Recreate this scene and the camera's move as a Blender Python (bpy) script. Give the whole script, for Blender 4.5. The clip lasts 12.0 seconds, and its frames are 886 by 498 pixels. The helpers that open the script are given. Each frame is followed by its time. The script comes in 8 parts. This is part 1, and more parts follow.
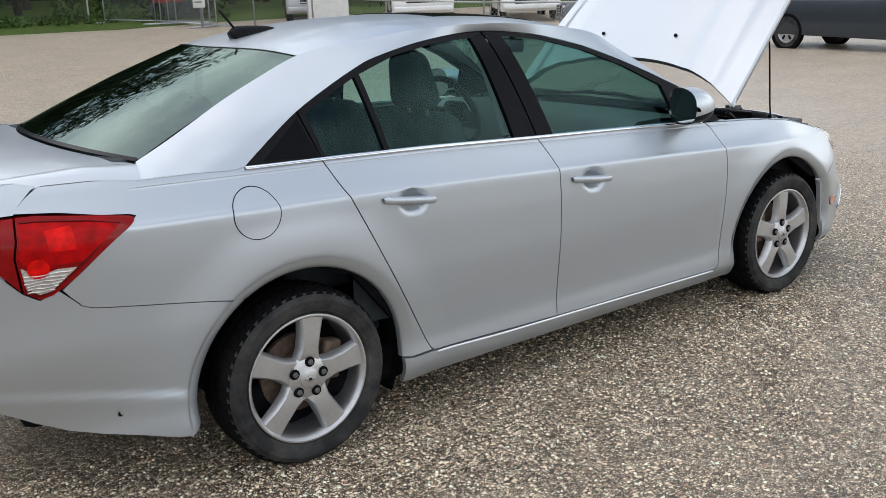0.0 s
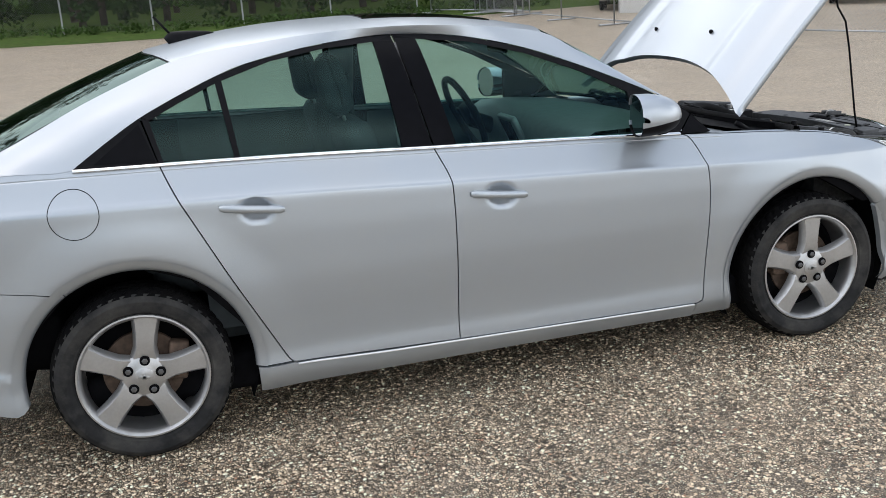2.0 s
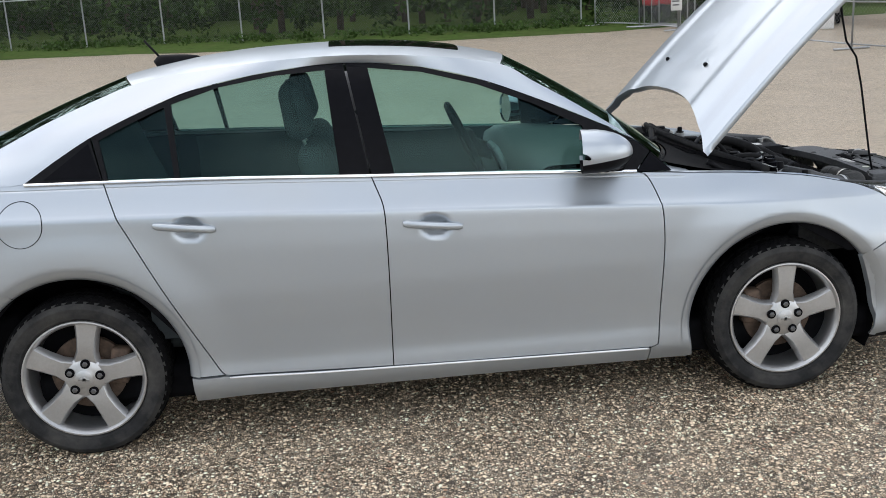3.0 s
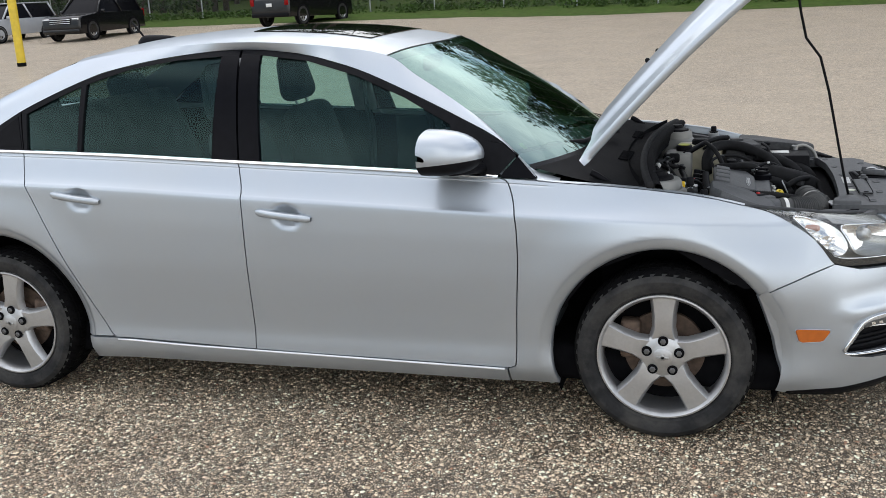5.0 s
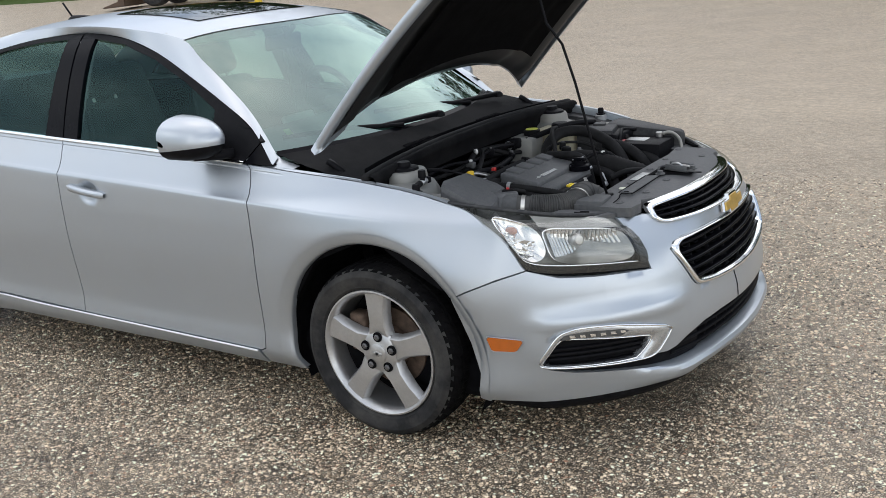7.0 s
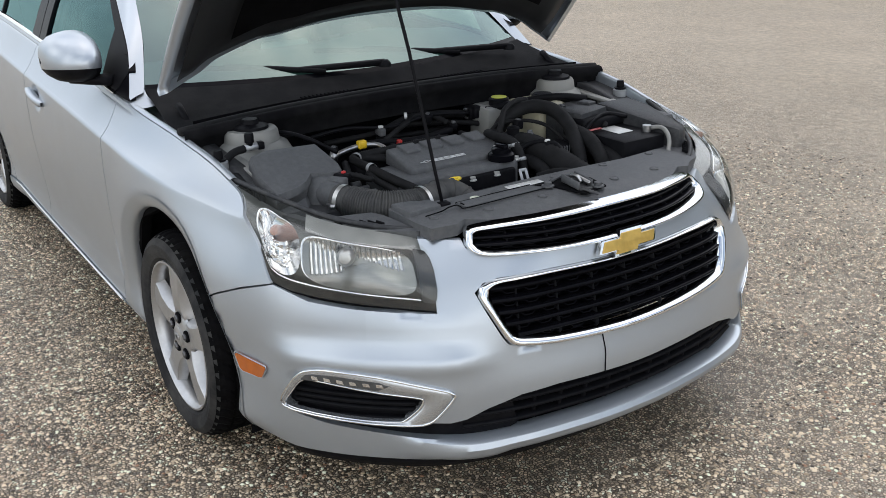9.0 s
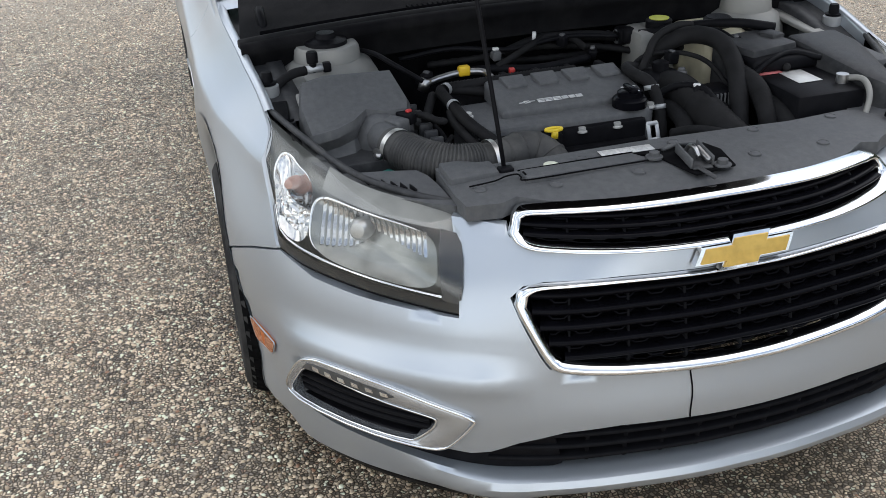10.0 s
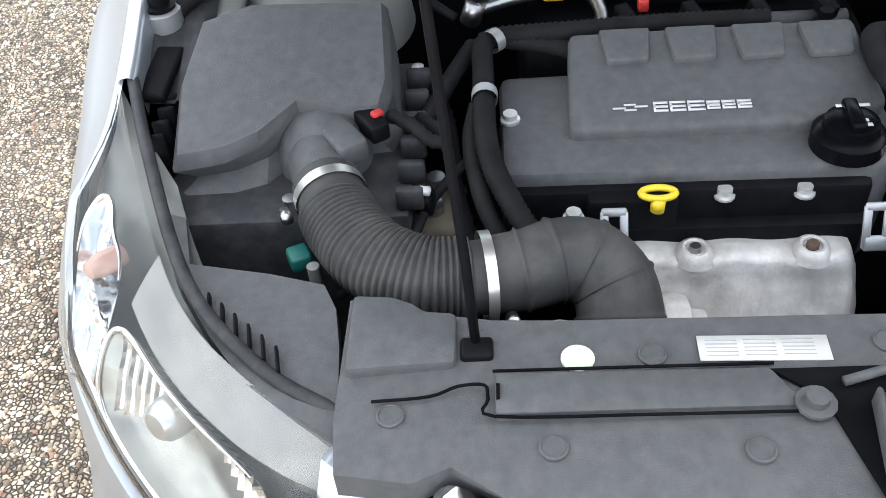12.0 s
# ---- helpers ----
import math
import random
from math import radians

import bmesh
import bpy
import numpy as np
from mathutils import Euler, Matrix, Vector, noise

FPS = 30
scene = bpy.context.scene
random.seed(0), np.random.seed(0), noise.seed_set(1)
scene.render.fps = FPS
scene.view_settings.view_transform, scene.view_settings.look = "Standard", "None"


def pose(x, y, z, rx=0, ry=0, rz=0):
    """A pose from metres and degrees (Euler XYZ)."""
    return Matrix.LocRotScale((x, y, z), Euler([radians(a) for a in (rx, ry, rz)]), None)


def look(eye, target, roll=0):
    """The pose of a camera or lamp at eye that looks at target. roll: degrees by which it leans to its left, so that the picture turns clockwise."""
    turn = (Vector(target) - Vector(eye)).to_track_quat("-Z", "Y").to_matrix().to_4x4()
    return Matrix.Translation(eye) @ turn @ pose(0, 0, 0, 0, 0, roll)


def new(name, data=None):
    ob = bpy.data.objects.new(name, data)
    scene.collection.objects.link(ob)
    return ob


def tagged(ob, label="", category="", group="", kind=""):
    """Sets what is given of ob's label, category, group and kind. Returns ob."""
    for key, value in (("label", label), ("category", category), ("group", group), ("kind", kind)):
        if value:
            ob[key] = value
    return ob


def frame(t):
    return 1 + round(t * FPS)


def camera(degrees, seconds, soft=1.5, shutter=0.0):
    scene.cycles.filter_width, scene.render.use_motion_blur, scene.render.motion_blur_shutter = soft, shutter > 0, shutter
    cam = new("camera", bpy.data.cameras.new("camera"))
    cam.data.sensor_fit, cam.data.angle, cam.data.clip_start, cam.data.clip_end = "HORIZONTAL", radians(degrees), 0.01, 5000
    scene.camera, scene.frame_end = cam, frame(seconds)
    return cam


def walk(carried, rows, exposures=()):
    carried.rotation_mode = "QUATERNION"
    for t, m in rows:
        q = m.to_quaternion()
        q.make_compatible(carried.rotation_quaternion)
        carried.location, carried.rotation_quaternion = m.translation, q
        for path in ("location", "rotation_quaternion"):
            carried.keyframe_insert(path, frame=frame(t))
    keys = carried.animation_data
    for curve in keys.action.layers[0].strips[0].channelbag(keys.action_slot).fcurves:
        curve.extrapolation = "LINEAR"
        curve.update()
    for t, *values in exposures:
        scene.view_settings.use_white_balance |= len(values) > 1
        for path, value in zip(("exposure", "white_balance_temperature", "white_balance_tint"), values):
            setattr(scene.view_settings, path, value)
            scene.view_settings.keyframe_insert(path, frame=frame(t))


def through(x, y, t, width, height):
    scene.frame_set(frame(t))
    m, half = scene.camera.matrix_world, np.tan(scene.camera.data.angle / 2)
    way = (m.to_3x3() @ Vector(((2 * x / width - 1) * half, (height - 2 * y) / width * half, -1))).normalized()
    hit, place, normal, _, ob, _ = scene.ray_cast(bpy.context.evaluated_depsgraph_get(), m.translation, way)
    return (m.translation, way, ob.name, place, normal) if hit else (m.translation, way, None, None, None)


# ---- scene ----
cam = camera(49.1, 12.0, soft=0.7)
PATH = [
    (0, (-1.449, -3.561, 1.571), (-0.289, -2.021, 1.038), -2.1),
    (0.5, (-1.078, -3.734, 1.57), (-0.064, -2.094, 1.039), -2.4),
    (1, (-0.643, -3.876, 1.564), (0.247, -2.152, 1.077), -2.9),
    (1.5, (-0.208, -4.071, 1.563), (0.508, -2.275, 1.051), -3.7),
    (2, (0.177, -4.177, 1.541), (0.696, -2.318, 1.016), -3.9),
    (2.5, (0.592, -4.245, 1.555), (0.937, -2.341, 1.051), -3.3),
    (3, (1.056, -4.355, 1.565), (1.223, -2.422, 1.08), -3.3),
    (5, (2.906, -4.053, 1.56), (2.337, -2.206, 1.044), -3.2),
    (5.5, (3.351, -3.922, 1.561), (2.598, -2.151, 1.018), -2.9),
    (6, (3.818, -3.796, 1.599), (2.922, -2.098, 1.041), -3.3),
    (6.5, (4.221, -3.522, 1.582), (3.246, -1.87, 1.014), -4.5),
    (7, (4.595, -3.244, 1.56), (3.523, -1.657, 0.985), -4.9),
    (7.5, (4.92, -2.918, 1.577), (3.722, -1.432, 0.977), -4.0),
    (9.3, (5.258, -1.396, 1.519), (3.643, -0.497, 0.756), -1.4),
    (9.5, (5.18, -1.254, 1.536), (3.533, -0.456, 0.729), -1.5),
    (10, (4.963, -0.915, 1.493), (3.246, -0.458, 0.574), -2.6),
    (10.5, (4.661, -0.693, 1.488), (2.955, -0.526, 0.457), -3.4),
    (11, (4.28, -0.533, 1.474), (2.623, -0.527, 0.353), -3.8),
    (11.5, (4.022, -0.382, 1.444), (2.472, -0.482, 0.185), -4.9),
    (12, (3.875, -0.315, 1.436), (2.449, -0.445, 0.041), -5.3),
]
walk(cam, [(t, look(eye, target, roll)) for t, eye, target, roll in PATH],
     [(0.0, 0.16, 6420, 10), (3.0, 0.20, 6430, 10), (5.0, 0.26, 6450, 10), (7.5, 0.16, 6450, 10), (9.5, 0.18, 6400, 10), (10.5, 0.30, 6400, 10), (11.0, 0.55, 6400, 10), (11.5, 0.92, 6450, 10), (12.0, 1.20, 6450, 10)])

# ---- daylight: bright hazy sky with broken cloud, soft sun ----
world = bpy.data.worlds.new("sky")
scene.world = world
world.use_nodes = True
wn, wl = world.node_tree.nodes, world.node_tree.links
wn.clear()
sky = wn.new("ShaderNodeTexSky")
sky.sky_type, sky.sun_disc, sky.sun_elevation, sky.sun_rotation = "NISHITA", False, radians(66), radians(325)
sky.air_density, sky.dust_density = 1.2, 2.5
coord = wn.new("ShaderNodeTexCoord")
clouds = wn.new("ShaderNodeTexNoise")
clouds.inputs["Scale"].default_value, clouds.inputs["Detail"].default_value, clouds.inputs["Roughness"].default_value = 2.6, 7, 0.55
cover = wn.new("ShaderNodeValToRGB")
cover.color_ramp.elements[0].position, cover.color_ramp.elements[1].position = 0.36, 0.62
tone = wn.new("ShaderNodeTexNoise")
tone.inputs["Scale"].default_value, tone.inputs["Detail"].default_value = 1.7, 5
tint = wn.new("ShaderNodeValToRGB")
tint.color_ramp.elements[0].position, tint.color_ramp.elements[1].position = 0.35, 0.68
tint.color_ramp.elements[0].color, tint.color_ramp.elements[1].color = (4.2, 4.7, 5.3, 1), (17.5, 17.6, 17.4, 1)
blend = wn.new("ShaderNodeMix")
blend.data_type = "RGBA"
glow = wn.new("ShaderNodeBackground")
glow.inputs["Strength"].default_value = 0.152
sink = wn.new("ShaderNodeOutputWorld")
wl.new(coord.outputs["Generated"], clouds.inputs["Vector"])
wl.new(coord.outputs["Generated"], tone.inputs["Vector"])
wl.new(clouds.outputs["Fac"], cover.inputs["Fac"])
wl.new(tone.outputs["Fac"], tint.inputs["Fac"])
wl.new(cover.outputs["Color"], blend.inputs["Factor"])
wl.new(sky.outputs["Color"], blend.inputs["A"])
wl.new(tint.outputs["Color"], blend.inputs["B"])
wl.new(blend.outputs["Result"], glow.inputs["Color"])
wl.new(glow.outputs["Background"], sink.inputs["Surface"])
sun = new("sun", bpy.data.lights.new("sun", "SUN"))
sun.data.energy, sun.data.angle, sun.data.color = 0.5, radians(95), (1.0, 0.97, 0.93)
sun.matrix_world = look((0, 0, 20), (0.25, -0.36, 19.0))

# ---- materials ----
def material(name, color, rough=0.5, metal=0.0, vary=0.0, scale=20.0, bump=0.0, bump_scale=200.0, coat=0.0, dirt=None, dirt_scale=3.0, dirt_amount=0.5, spec=0.5):
    m = bpy.data.materials.new(name)
    m.use_nodes = True
    n, l = m.node_tree.nodes, m.node_tree.links
    b = n["Principled BSDF"]
    b.inputs["Base Color"].default_value = (*color, 1)
    b.inputs["Roughness"].default_value, b.inputs["Metallic"].default_value = rough, metal
    b.inputs["Coat Weight"].default_value, b.inputs["Coat Roughness"].default_value = coat, 0.04
    b.inputs["Specular IOR Level"].default_value = spec
    co = n.new("ShaderNodeTexCoord")
    if vary or dirt:
        t = n.new("ShaderNodeTexNoise")
        t.inputs["Scale"].default_value, t.inputs["Detail"].default_value = scale, 6
        l.new(co.outputs["Object"], t.inputs["Vector"])
        r = n.new("ShaderNodeMapRange")
        r.inputs["From Min"].default_value, r.inputs["From Max"].default_value = 0.3, 0.7
        r.inputs["To Min"].default_value, r.inputs["To Max"].default_value = 1 - vary, 1 + vary
        l.new(t.outputs["Fac"], r.inputs["Value"])
        x = n.new("ShaderNodeMix")
        x.data_type, x.blend_type = "RGBA", "MULTIPLY"
        x.inputs["Factor"].default_value, x.inputs["A"].default_value = 1, (*color, 1)
        l.new(r.outputs["Result"], x.inputs["B"])
        out = x.outputs["Result"]
        if dirt:
            t2 = n.new("ShaderNodeTexNoise")
            t2.inputs["Scale"].default_value, t2.inputs["Detail"].default_value, t2.inputs["Roughness"].default_value = dirt_scale, 9, 0.65
            l.new(co.outputs["Object"], t2.inputs["Vector"])
            r2 = n.new("ShaderNodeMapRange")
            r2.inputs["From Min"].default_value, r2.inputs["From Max"].default_value = 0.42, 0.72
            r2.inputs["To Max"].default_value = dirt_amount
            l.new(t2.outputs["Fac"], r2.inputs["Value"])
            y = n.new("ShaderNodeMix")
            y.data_type = "RGBA"
            y.inputs["B"].default_value = (*dirt, 1)
            l.new(r2.outputs["Result"], y.inputs["Factor"])
            l.new(out, y.inputs["A"])
            out = y.outputs["Result"]
            z = n.new("ShaderNodeMapRange")
            z.inputs["To Min"].default_value, z.inputs["To Max"].default_value = rough, min(1, rough + 0.25)
            l.new(r2.outputs["Result"], z.inputs["Value"])
            l.new(z.outputs["Result"], b.inputs["Roughness"])
        l.new(out, b.inputs["Base Color"])
    if bump:
        t3 = n.new("ShaderNodeTexNoise")
        t3.inputs["Scale"].default_value, t3.inputs["Detail"].default_value = bump_scale, 3
        l.new(co.outputs["Object"], t3.inputs["Vector"])
        k = n.new("ShaderNodeBump")
        k.inputs["Strength"].default_value, k.inputs["Distance"].default_value = bump, 0.002
        l.new(t3.outputs["Fac"], k.inputs["Height"])
        l.new(k.outputs["Normal"], b.inputs["Normal"])
    return m


def glass_material(name, tint, through, rough=0.0, haze=0.0, mirror=0.045, gloss=(1.0, 1.0, 1.0), grazing=0.90):
    """A thin pane: lets light through with a tint, mirrors by a hand-set facing curve; gloss paints a tint into the
    reflections.
    """
    m = bpy.data.materials.new(name)
    m.use_nodes = True
    n, l = m.node_tree.nodes, m.node_tree.links
    n.clear()
    t, g, f, x, o = (n.new("ShaderNode" + k) for k in ("BsdfTransparent", "BsdfGlossy", "LayerWeight", "MixShader", "OutputMaterial"))
    t.inputs["Color"].default_value = (*(c * through for c in tint), 1)
    g.inputs["Roughness"].default_value = rough
    g.inputs["Color"].default_value = (*gloss, 1)
    f.inputs["Blend"].default_value = 0.5
    steep = n.new("ShaderNodeMath")
    steep.operation = "POWER"
    steep.inputs[1].default_value = 5.0
    gain = n.new("ShaderNodeMath")
    gain.operation, gain.use_clamp = "MULTIPLY_ADD", True
    gain.inputs[1].default_value, gain.inputs[2].default_value = grazing, mirror
    l.new(f.outputs["Facing"], steep.inputs[0])
    l.new(steep.outputs["Value"], gain.inputs[0])
    l.new(gain.outputs["Value"], x.inputs["Fac"])
    l.new(t.outputs["BSDF"], x.inputs[1])
    l.new(g.outputs["BSDF"], x.inputs[2])
    last = x.outputs["Shader"]
    if haze:
        d, y = n.new("ShaderNodeBsdfDiffuse"), n.new("ShaderNodeMixShader")
        d.inputs["Color"].default_value = (0.62, 0.64, 0.58, 1)
        y.inputs["Fac"].default_value = haze
        l.new(last, y.inputs[1])
        l.new(d.outputs["BSDF"], y.inputs[2])
        last = y.outputs["Shader"]
    l.new(last, o.inputs["Surface"])
    return m


def paint_material():
    """Silver metallic paint: flakes under clear coat, a film of road dust low down the grain of the noise."""
    m = material("silver_paint", (0.446, 0.484, 0.528), rough=0.34, metal=0.68, coat=0.35, vary=0.05, scale=900, dirt=(0.46, 0.45, 0.43), dirt_scale=2.2, dirt_amount=0.22)
    return m


PAINT = paint_material()
BLACK = material("black_plastic", (0.007, 0.007, 0.0085), rough=0.5, spec=0.08, vary=0.25, scale=40, bump=0.15, bump_scale=900)
GLOSS_BLACK = material("gloss_black", (0.004, 0.004, 0.0055), rough=0.25, spec=0.06, vary=0.2, scale=30)
BAY = material("bay_plastic", (0.090, 0.092, 0.096), rough=0.55, spec=0.25, vary=0.10, scale=70, bump=0.3, bump_scale=700, dirt=(0.25, 0.245, 0.235), dirt_scale=60, dirt_amount=0.15)
BAY_BLACK = material("bay_black", (0.034, 0.035, 0.038), rough=0.5, spec=0.25, vary=0.15, scale=60, bump=0.2, bump_scale=700, dirt=(0.12, 0.117, 0.11), dirt_scale=30, dirt_amount=0.3)
# near-black plastic; also stands in for shade behind gaps and in recesses
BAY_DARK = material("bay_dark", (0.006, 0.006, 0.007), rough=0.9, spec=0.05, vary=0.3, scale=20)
RUBBER = material("rubber", (0.012, 0.012, 0.013), rough=0.7, spec=0.15, vary=0.3, scale=30, bump=0.3, bump_scale=500, dirt=(0.04, 0.038, 0.036), dirt_scale=12, dirt_amount=0.25)
TYRE_RUBBER = material("tyre_rubber", (0.020, 0.020, 0.021), rough=0.8, spec=0.2, vary=0.3, scale=25, bump=0.3, bump_scale=300, dirt=(0.12, 0.114, 0.104), dirt_scale=7, dirt_amount=0.5)
# tread free of sidewall dust, its rubber blackened for the arch's shade
TREAD_SHADED = material("tread_shaded", (0.005, 0.005, 0.0055), rough=0.9, spec=0.04, vary=0.3, scale=25, dirt=(0.022, 0.021, 0.019), dirt_scale=9, dirt_amount=0.3)
SILL_HIGHLIGHT = material("sill_highlight", (0.80, 0.81, 0.82), rough=0.3, metal=0.3, coat=0.5, vary=0.05, scale=40)
ALLOY = material("alloy", (0.50, 0.50, 0.505), rough=0.36, metal=0.8, vary=0.06, scale=120, dirt=(0.32, 0.305, 0.285), dirt_scale=30, dirt_amount=0.22)
CHROME = material("chrome", (0.82, 0.83, 0.84), rough=0.09, metal=1.0, vary=0.04, scale=50)
STEEL = material("steel", (0.45, 0.45, 0.45), rough=0.35, metal=1.0, vary=0.15, scale=60)
RUST = material("rusty_iron", (0.11, 0.075, 0.055), rough=0.75, metal=0.3, vary=0.4, scale=40)
CAST_ALU = material("cast_aluminium", (0.50, 0.49, 0.46), rough=0.45, metal=0.6, vary=0.2, scale=25, bump=0.4, bump_scale=120, dirt=(0.25, 0.21, 0.16), dirt_scale=12, dirt_amount=0.5)
SIDE_GLASS = glass_material("side_glass", (0.70, 0.93, 0.885), 0.88, mirror=0.025, gloss=(0.62, 0.98, 0.97))
DARK_GLASS = glass_material("dark_glass", (0.68, 0.92, 0.885), 0.80, mirror=0.025, gloss=(0.62, 0.98, 0.97))
SCREEN_GLASS = glass_material("screen_glass", (0.56, 0.92, 0.80), 0.38, mirror=0.18, gloss=(0.75, 0.95, 0.92), grazing=0.8)
REAR_GLASS = glass_material("rear_screen_glass", (0.70, 0.93, 0.84), 0.16, mirror=0.12, gloss=(0.80, 1.0, 0.93), grazing=0.35)
LENS = glass_material("headlamp_lens", (0.99, 0.99, 0.97), 0.98, 0.02, haze=0.025)
RED_LENS = material("red_lens", (0.22, 0.001, 0.002), rough=0.10, spec=0.15, coat=0.15, vary=0.2, scale=15)
AMBER = material("amber_lens", (0.46, 0.105, 0.005), rough=0.15, coat=0.8, vary=0.1, scale=40)
CLEAR_LENS = material("clear_lens", (0.60, 0.57, 0.55), rough=0.16, metal=0.75, coat=0.8, vary=0.2, scale=60)
GOLD = material("gold_emblem", (0.62, 0.40, 0.10), rough=0.3, metal=0.6, vary=0.1, scale=60)
CABIN = material("cabin_cloth", (0.050, 0.058, 0.062), rough=0.9, spec=0.1, vary=0.2, scale=12)
CABIN_LIGHT = material("cabin_plastic", (0.16, 0.16, 0.165), rough=0.6, vary=0.12, scale=30)
HEADLINER = material("headliner", (0.42, 0.42, 0.40), rough=0.9, vary=0.05, scale=80)
WHITE = material("white_paint", (0.72, 0.72, 0.71), rough=0.4, vary=0.06, scale=6, dirt=(0.4, 0.38, 0.34), dirt_scale=5, dirt_amount=0.3)
YELLOW = material("yellow_paint", (0.62, 0.44, 0.03), rough=0.5, vary=0.12, scale=8)
CLEAR_TANK = material("milky_tank", (0.50, 0.46, 0.33), rough=0.45, vary=0.15, scale=20)
PALE_CAST = material("pale_zinc", (0.28, 0.28, 0.265), rough=0.55, metal=0.25, vary=0.18, scale=18, dirt=(0.24, 0.22, 0.19), dirt_scale=9, dirt_amount=0.5)
GALV = material("galvanised", (0.42, 0.43, 0.44), rough=0.5, metal=0.6, vary=0.15, scale=12)
INK = material("pale_print", (0.62, 0.62, 0.62), rough=0.5)
LABEL = material("label_paper", (0.66, 0.66, 0.64), rough=0.6, vary=0.05, scale=50)


STONE_TONES = [(0.0, (0.060, 0.049, 0.039)), (0.13, (0.17, 0.139, 0.106)), (0.26, (0.34, 0.28, 0.213)), (0.40, (0.50, 0.422, 0.328)),
               (0.54, (0.26, 0.227, 0.188)), (0.65, (0.62, 0.535, 0.425)), (0.78, (0.75, 0.67, 0.56)), (0.90, (0.86, 0.80, 0.71)), (0.975, (0.32, 0.195, 0.135))]


STONE_TONES = [(p, (min(0.9, r * 1.22), g * 1.13, b * 1.0)) for p, (r, g, b) in STONE_TONES]


def gravel_material():
    """Chip-seal of rounded pebbles in grey binder: tan, grey, brown and pale stones about a centimetre across."""
    m = bpy.data.materials.new("chipseal")
    m.use_nodes = True
    n, l = m.node_tree.nodes, m.node_tree.links
    b = n["Principled BSDF"]
    co = n.new("ShaderNodeTexCoord")

    def noise_tex(scale, detail=4, rough=0.55):
        t = n.new("ShaderNodeTexNoise")
        t.inputs["Scale"].default_value, t.inputs["Detail"].default_value, t.inputs["Roughness"].default_value = scale, detail, rough
        l.new(co.outputs["Object"], t.inputs["Vector"])
        return t

    warp = noise_tex(60, 2)
    add = n.new("ShaderNodeVectorMath")
    add.operation = "MULTIPLY_ADD"
    add.inputs[1].default_value = (0.008, 0.008, 0.0)
    l.new(warp.outputs["Color"], add.inputs[0])
    l.new(co.outputs["Object"], add.inputs[2])
    cells = n.new("ShaderNodeTexVoronoi")
    cells.voronoi_dimensions = "2D"
    cells.inputs["Scale"].default_value = 105
    l.new(add.outputs["Vector"], cells.inputs["Vector"])
    edge = n.new("ShaderNodeTexVoronoi")
    edge.voronoi_dimensions, edge.feature = "2D", "DISTANCE_TO_EDGE"
    edge.inputs["Scale"].default_value = 105
    l.new(add.outputs["Vector"], edge.inputs["Vector"])
    split = n.new("ShaderNodeSeparateColor")
    l.new(cells.outputs["Color"], split.inputs["Color"])
    hue = n.new("ShaderNodeValToRGB")
    e = hue.color_ramp.elements
    hue.color_ramp.interpolation = "CONSTANT"
    tones = STONE_TONES
    e[0].color = (*tones[0][1], 1)
    e[1].position, e[1].color = tones[1][0], (*tones[1][1], 1)
    for p, c in tones[2:]:
        k = e.new(p)
        k.color = (*c, 1)
    l.new(split.outputs["Red"], hue.inputs["Fac"])
    gap = n.new("ShaderNodeMapRange")
    gap.inputs["From Min"].default_value, gap.inputs["From Max"].default_value = 0.065, 0.235
    l.new(edge.outputs["Distance"], gap.inputs["Value"])
    binder = n.new("ShaderNodeMix")
    binder.data_type = "RGBA"
    binder.inputs["A"].default_value = (0.058, 0.046, 0.033, 1)
    l.new(gap.outputs["Result"], binder.inputs["Factor"])
    l.new(hue.outputs["Color"], binder.inputs["B"])
    # broad patches of wear, dust and damp
    patch = noise_tex(0.55, 6, 0.6)
    pr = n.new("ShaderNodeMapRange")
    pr.inputs["From Min"].default_value, pr.inputs["From Max"].default_value = 0.3, 0.7
    pr.inputs["To Min"].default_value, pr.inputs["To Max"].default_value = 0.78, 1.22
    l.new(patch.outputs["Fac"], pr.inputs["Value"])
    mott = noise_tex(7, 4, 0.6)
    mr = n.new("ShaderNodeMapRange")
    mr.inputs["From Min"].default_value, mr.inputs["From Max"].default_value = 0.3, 0.7
    mr.inputs["To Min"].default_value, mr.inputs["To Max"].default_value = 0.8, 1.2
    l.new(mott.outputs["Fac"], mr.inputs["Value"])
    mul = n.new("ShaderNodeMath")
    mul.operation = "MULTIPLY"
    l.new(pr.outputs["Result"], mul.inputs[0])
    l.new(mr.outputs["Result"], mul.inputs[1])
    fin = n.new("ShaderNodeMix")
    fin.data_type, fin.blend_type = "RGBA", "MULTIPLY"
    fin.inputs["Factor"].default_value = 1
    l.new(binder.outputs["Result"], fin.inputs["A"])
    l.new(mul.outputs["Value"], fin.inputs["B"])
    # pale dust between the stones, more in some patches; it also carries the light painted by distance
    dust = n.new("ShaderNodeMix")
    dust.data_type = "RGBA"
    dust.inputs["B"].default_value = (0.63, 0.525, 0.405, 1)
    dn = noise_tex(1.3, 8, 0.65)
    dr = n.new("ShaderNodeMapRange")
    dr.inputs["From Min"].default_value, dr.inputs["From Max"].default_value, dr.inputs["To Max"].default_value = 0.4, 0.75, 0.26
    l.new(dn.outputs["Fac"], dr.inputs["Value"])
    # light painted into the colour: darker round the car, paler further off
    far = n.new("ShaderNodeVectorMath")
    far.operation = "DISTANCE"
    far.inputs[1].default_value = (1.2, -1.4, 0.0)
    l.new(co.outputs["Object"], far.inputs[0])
    far_light = n.new("ShaderNodeMapRange")
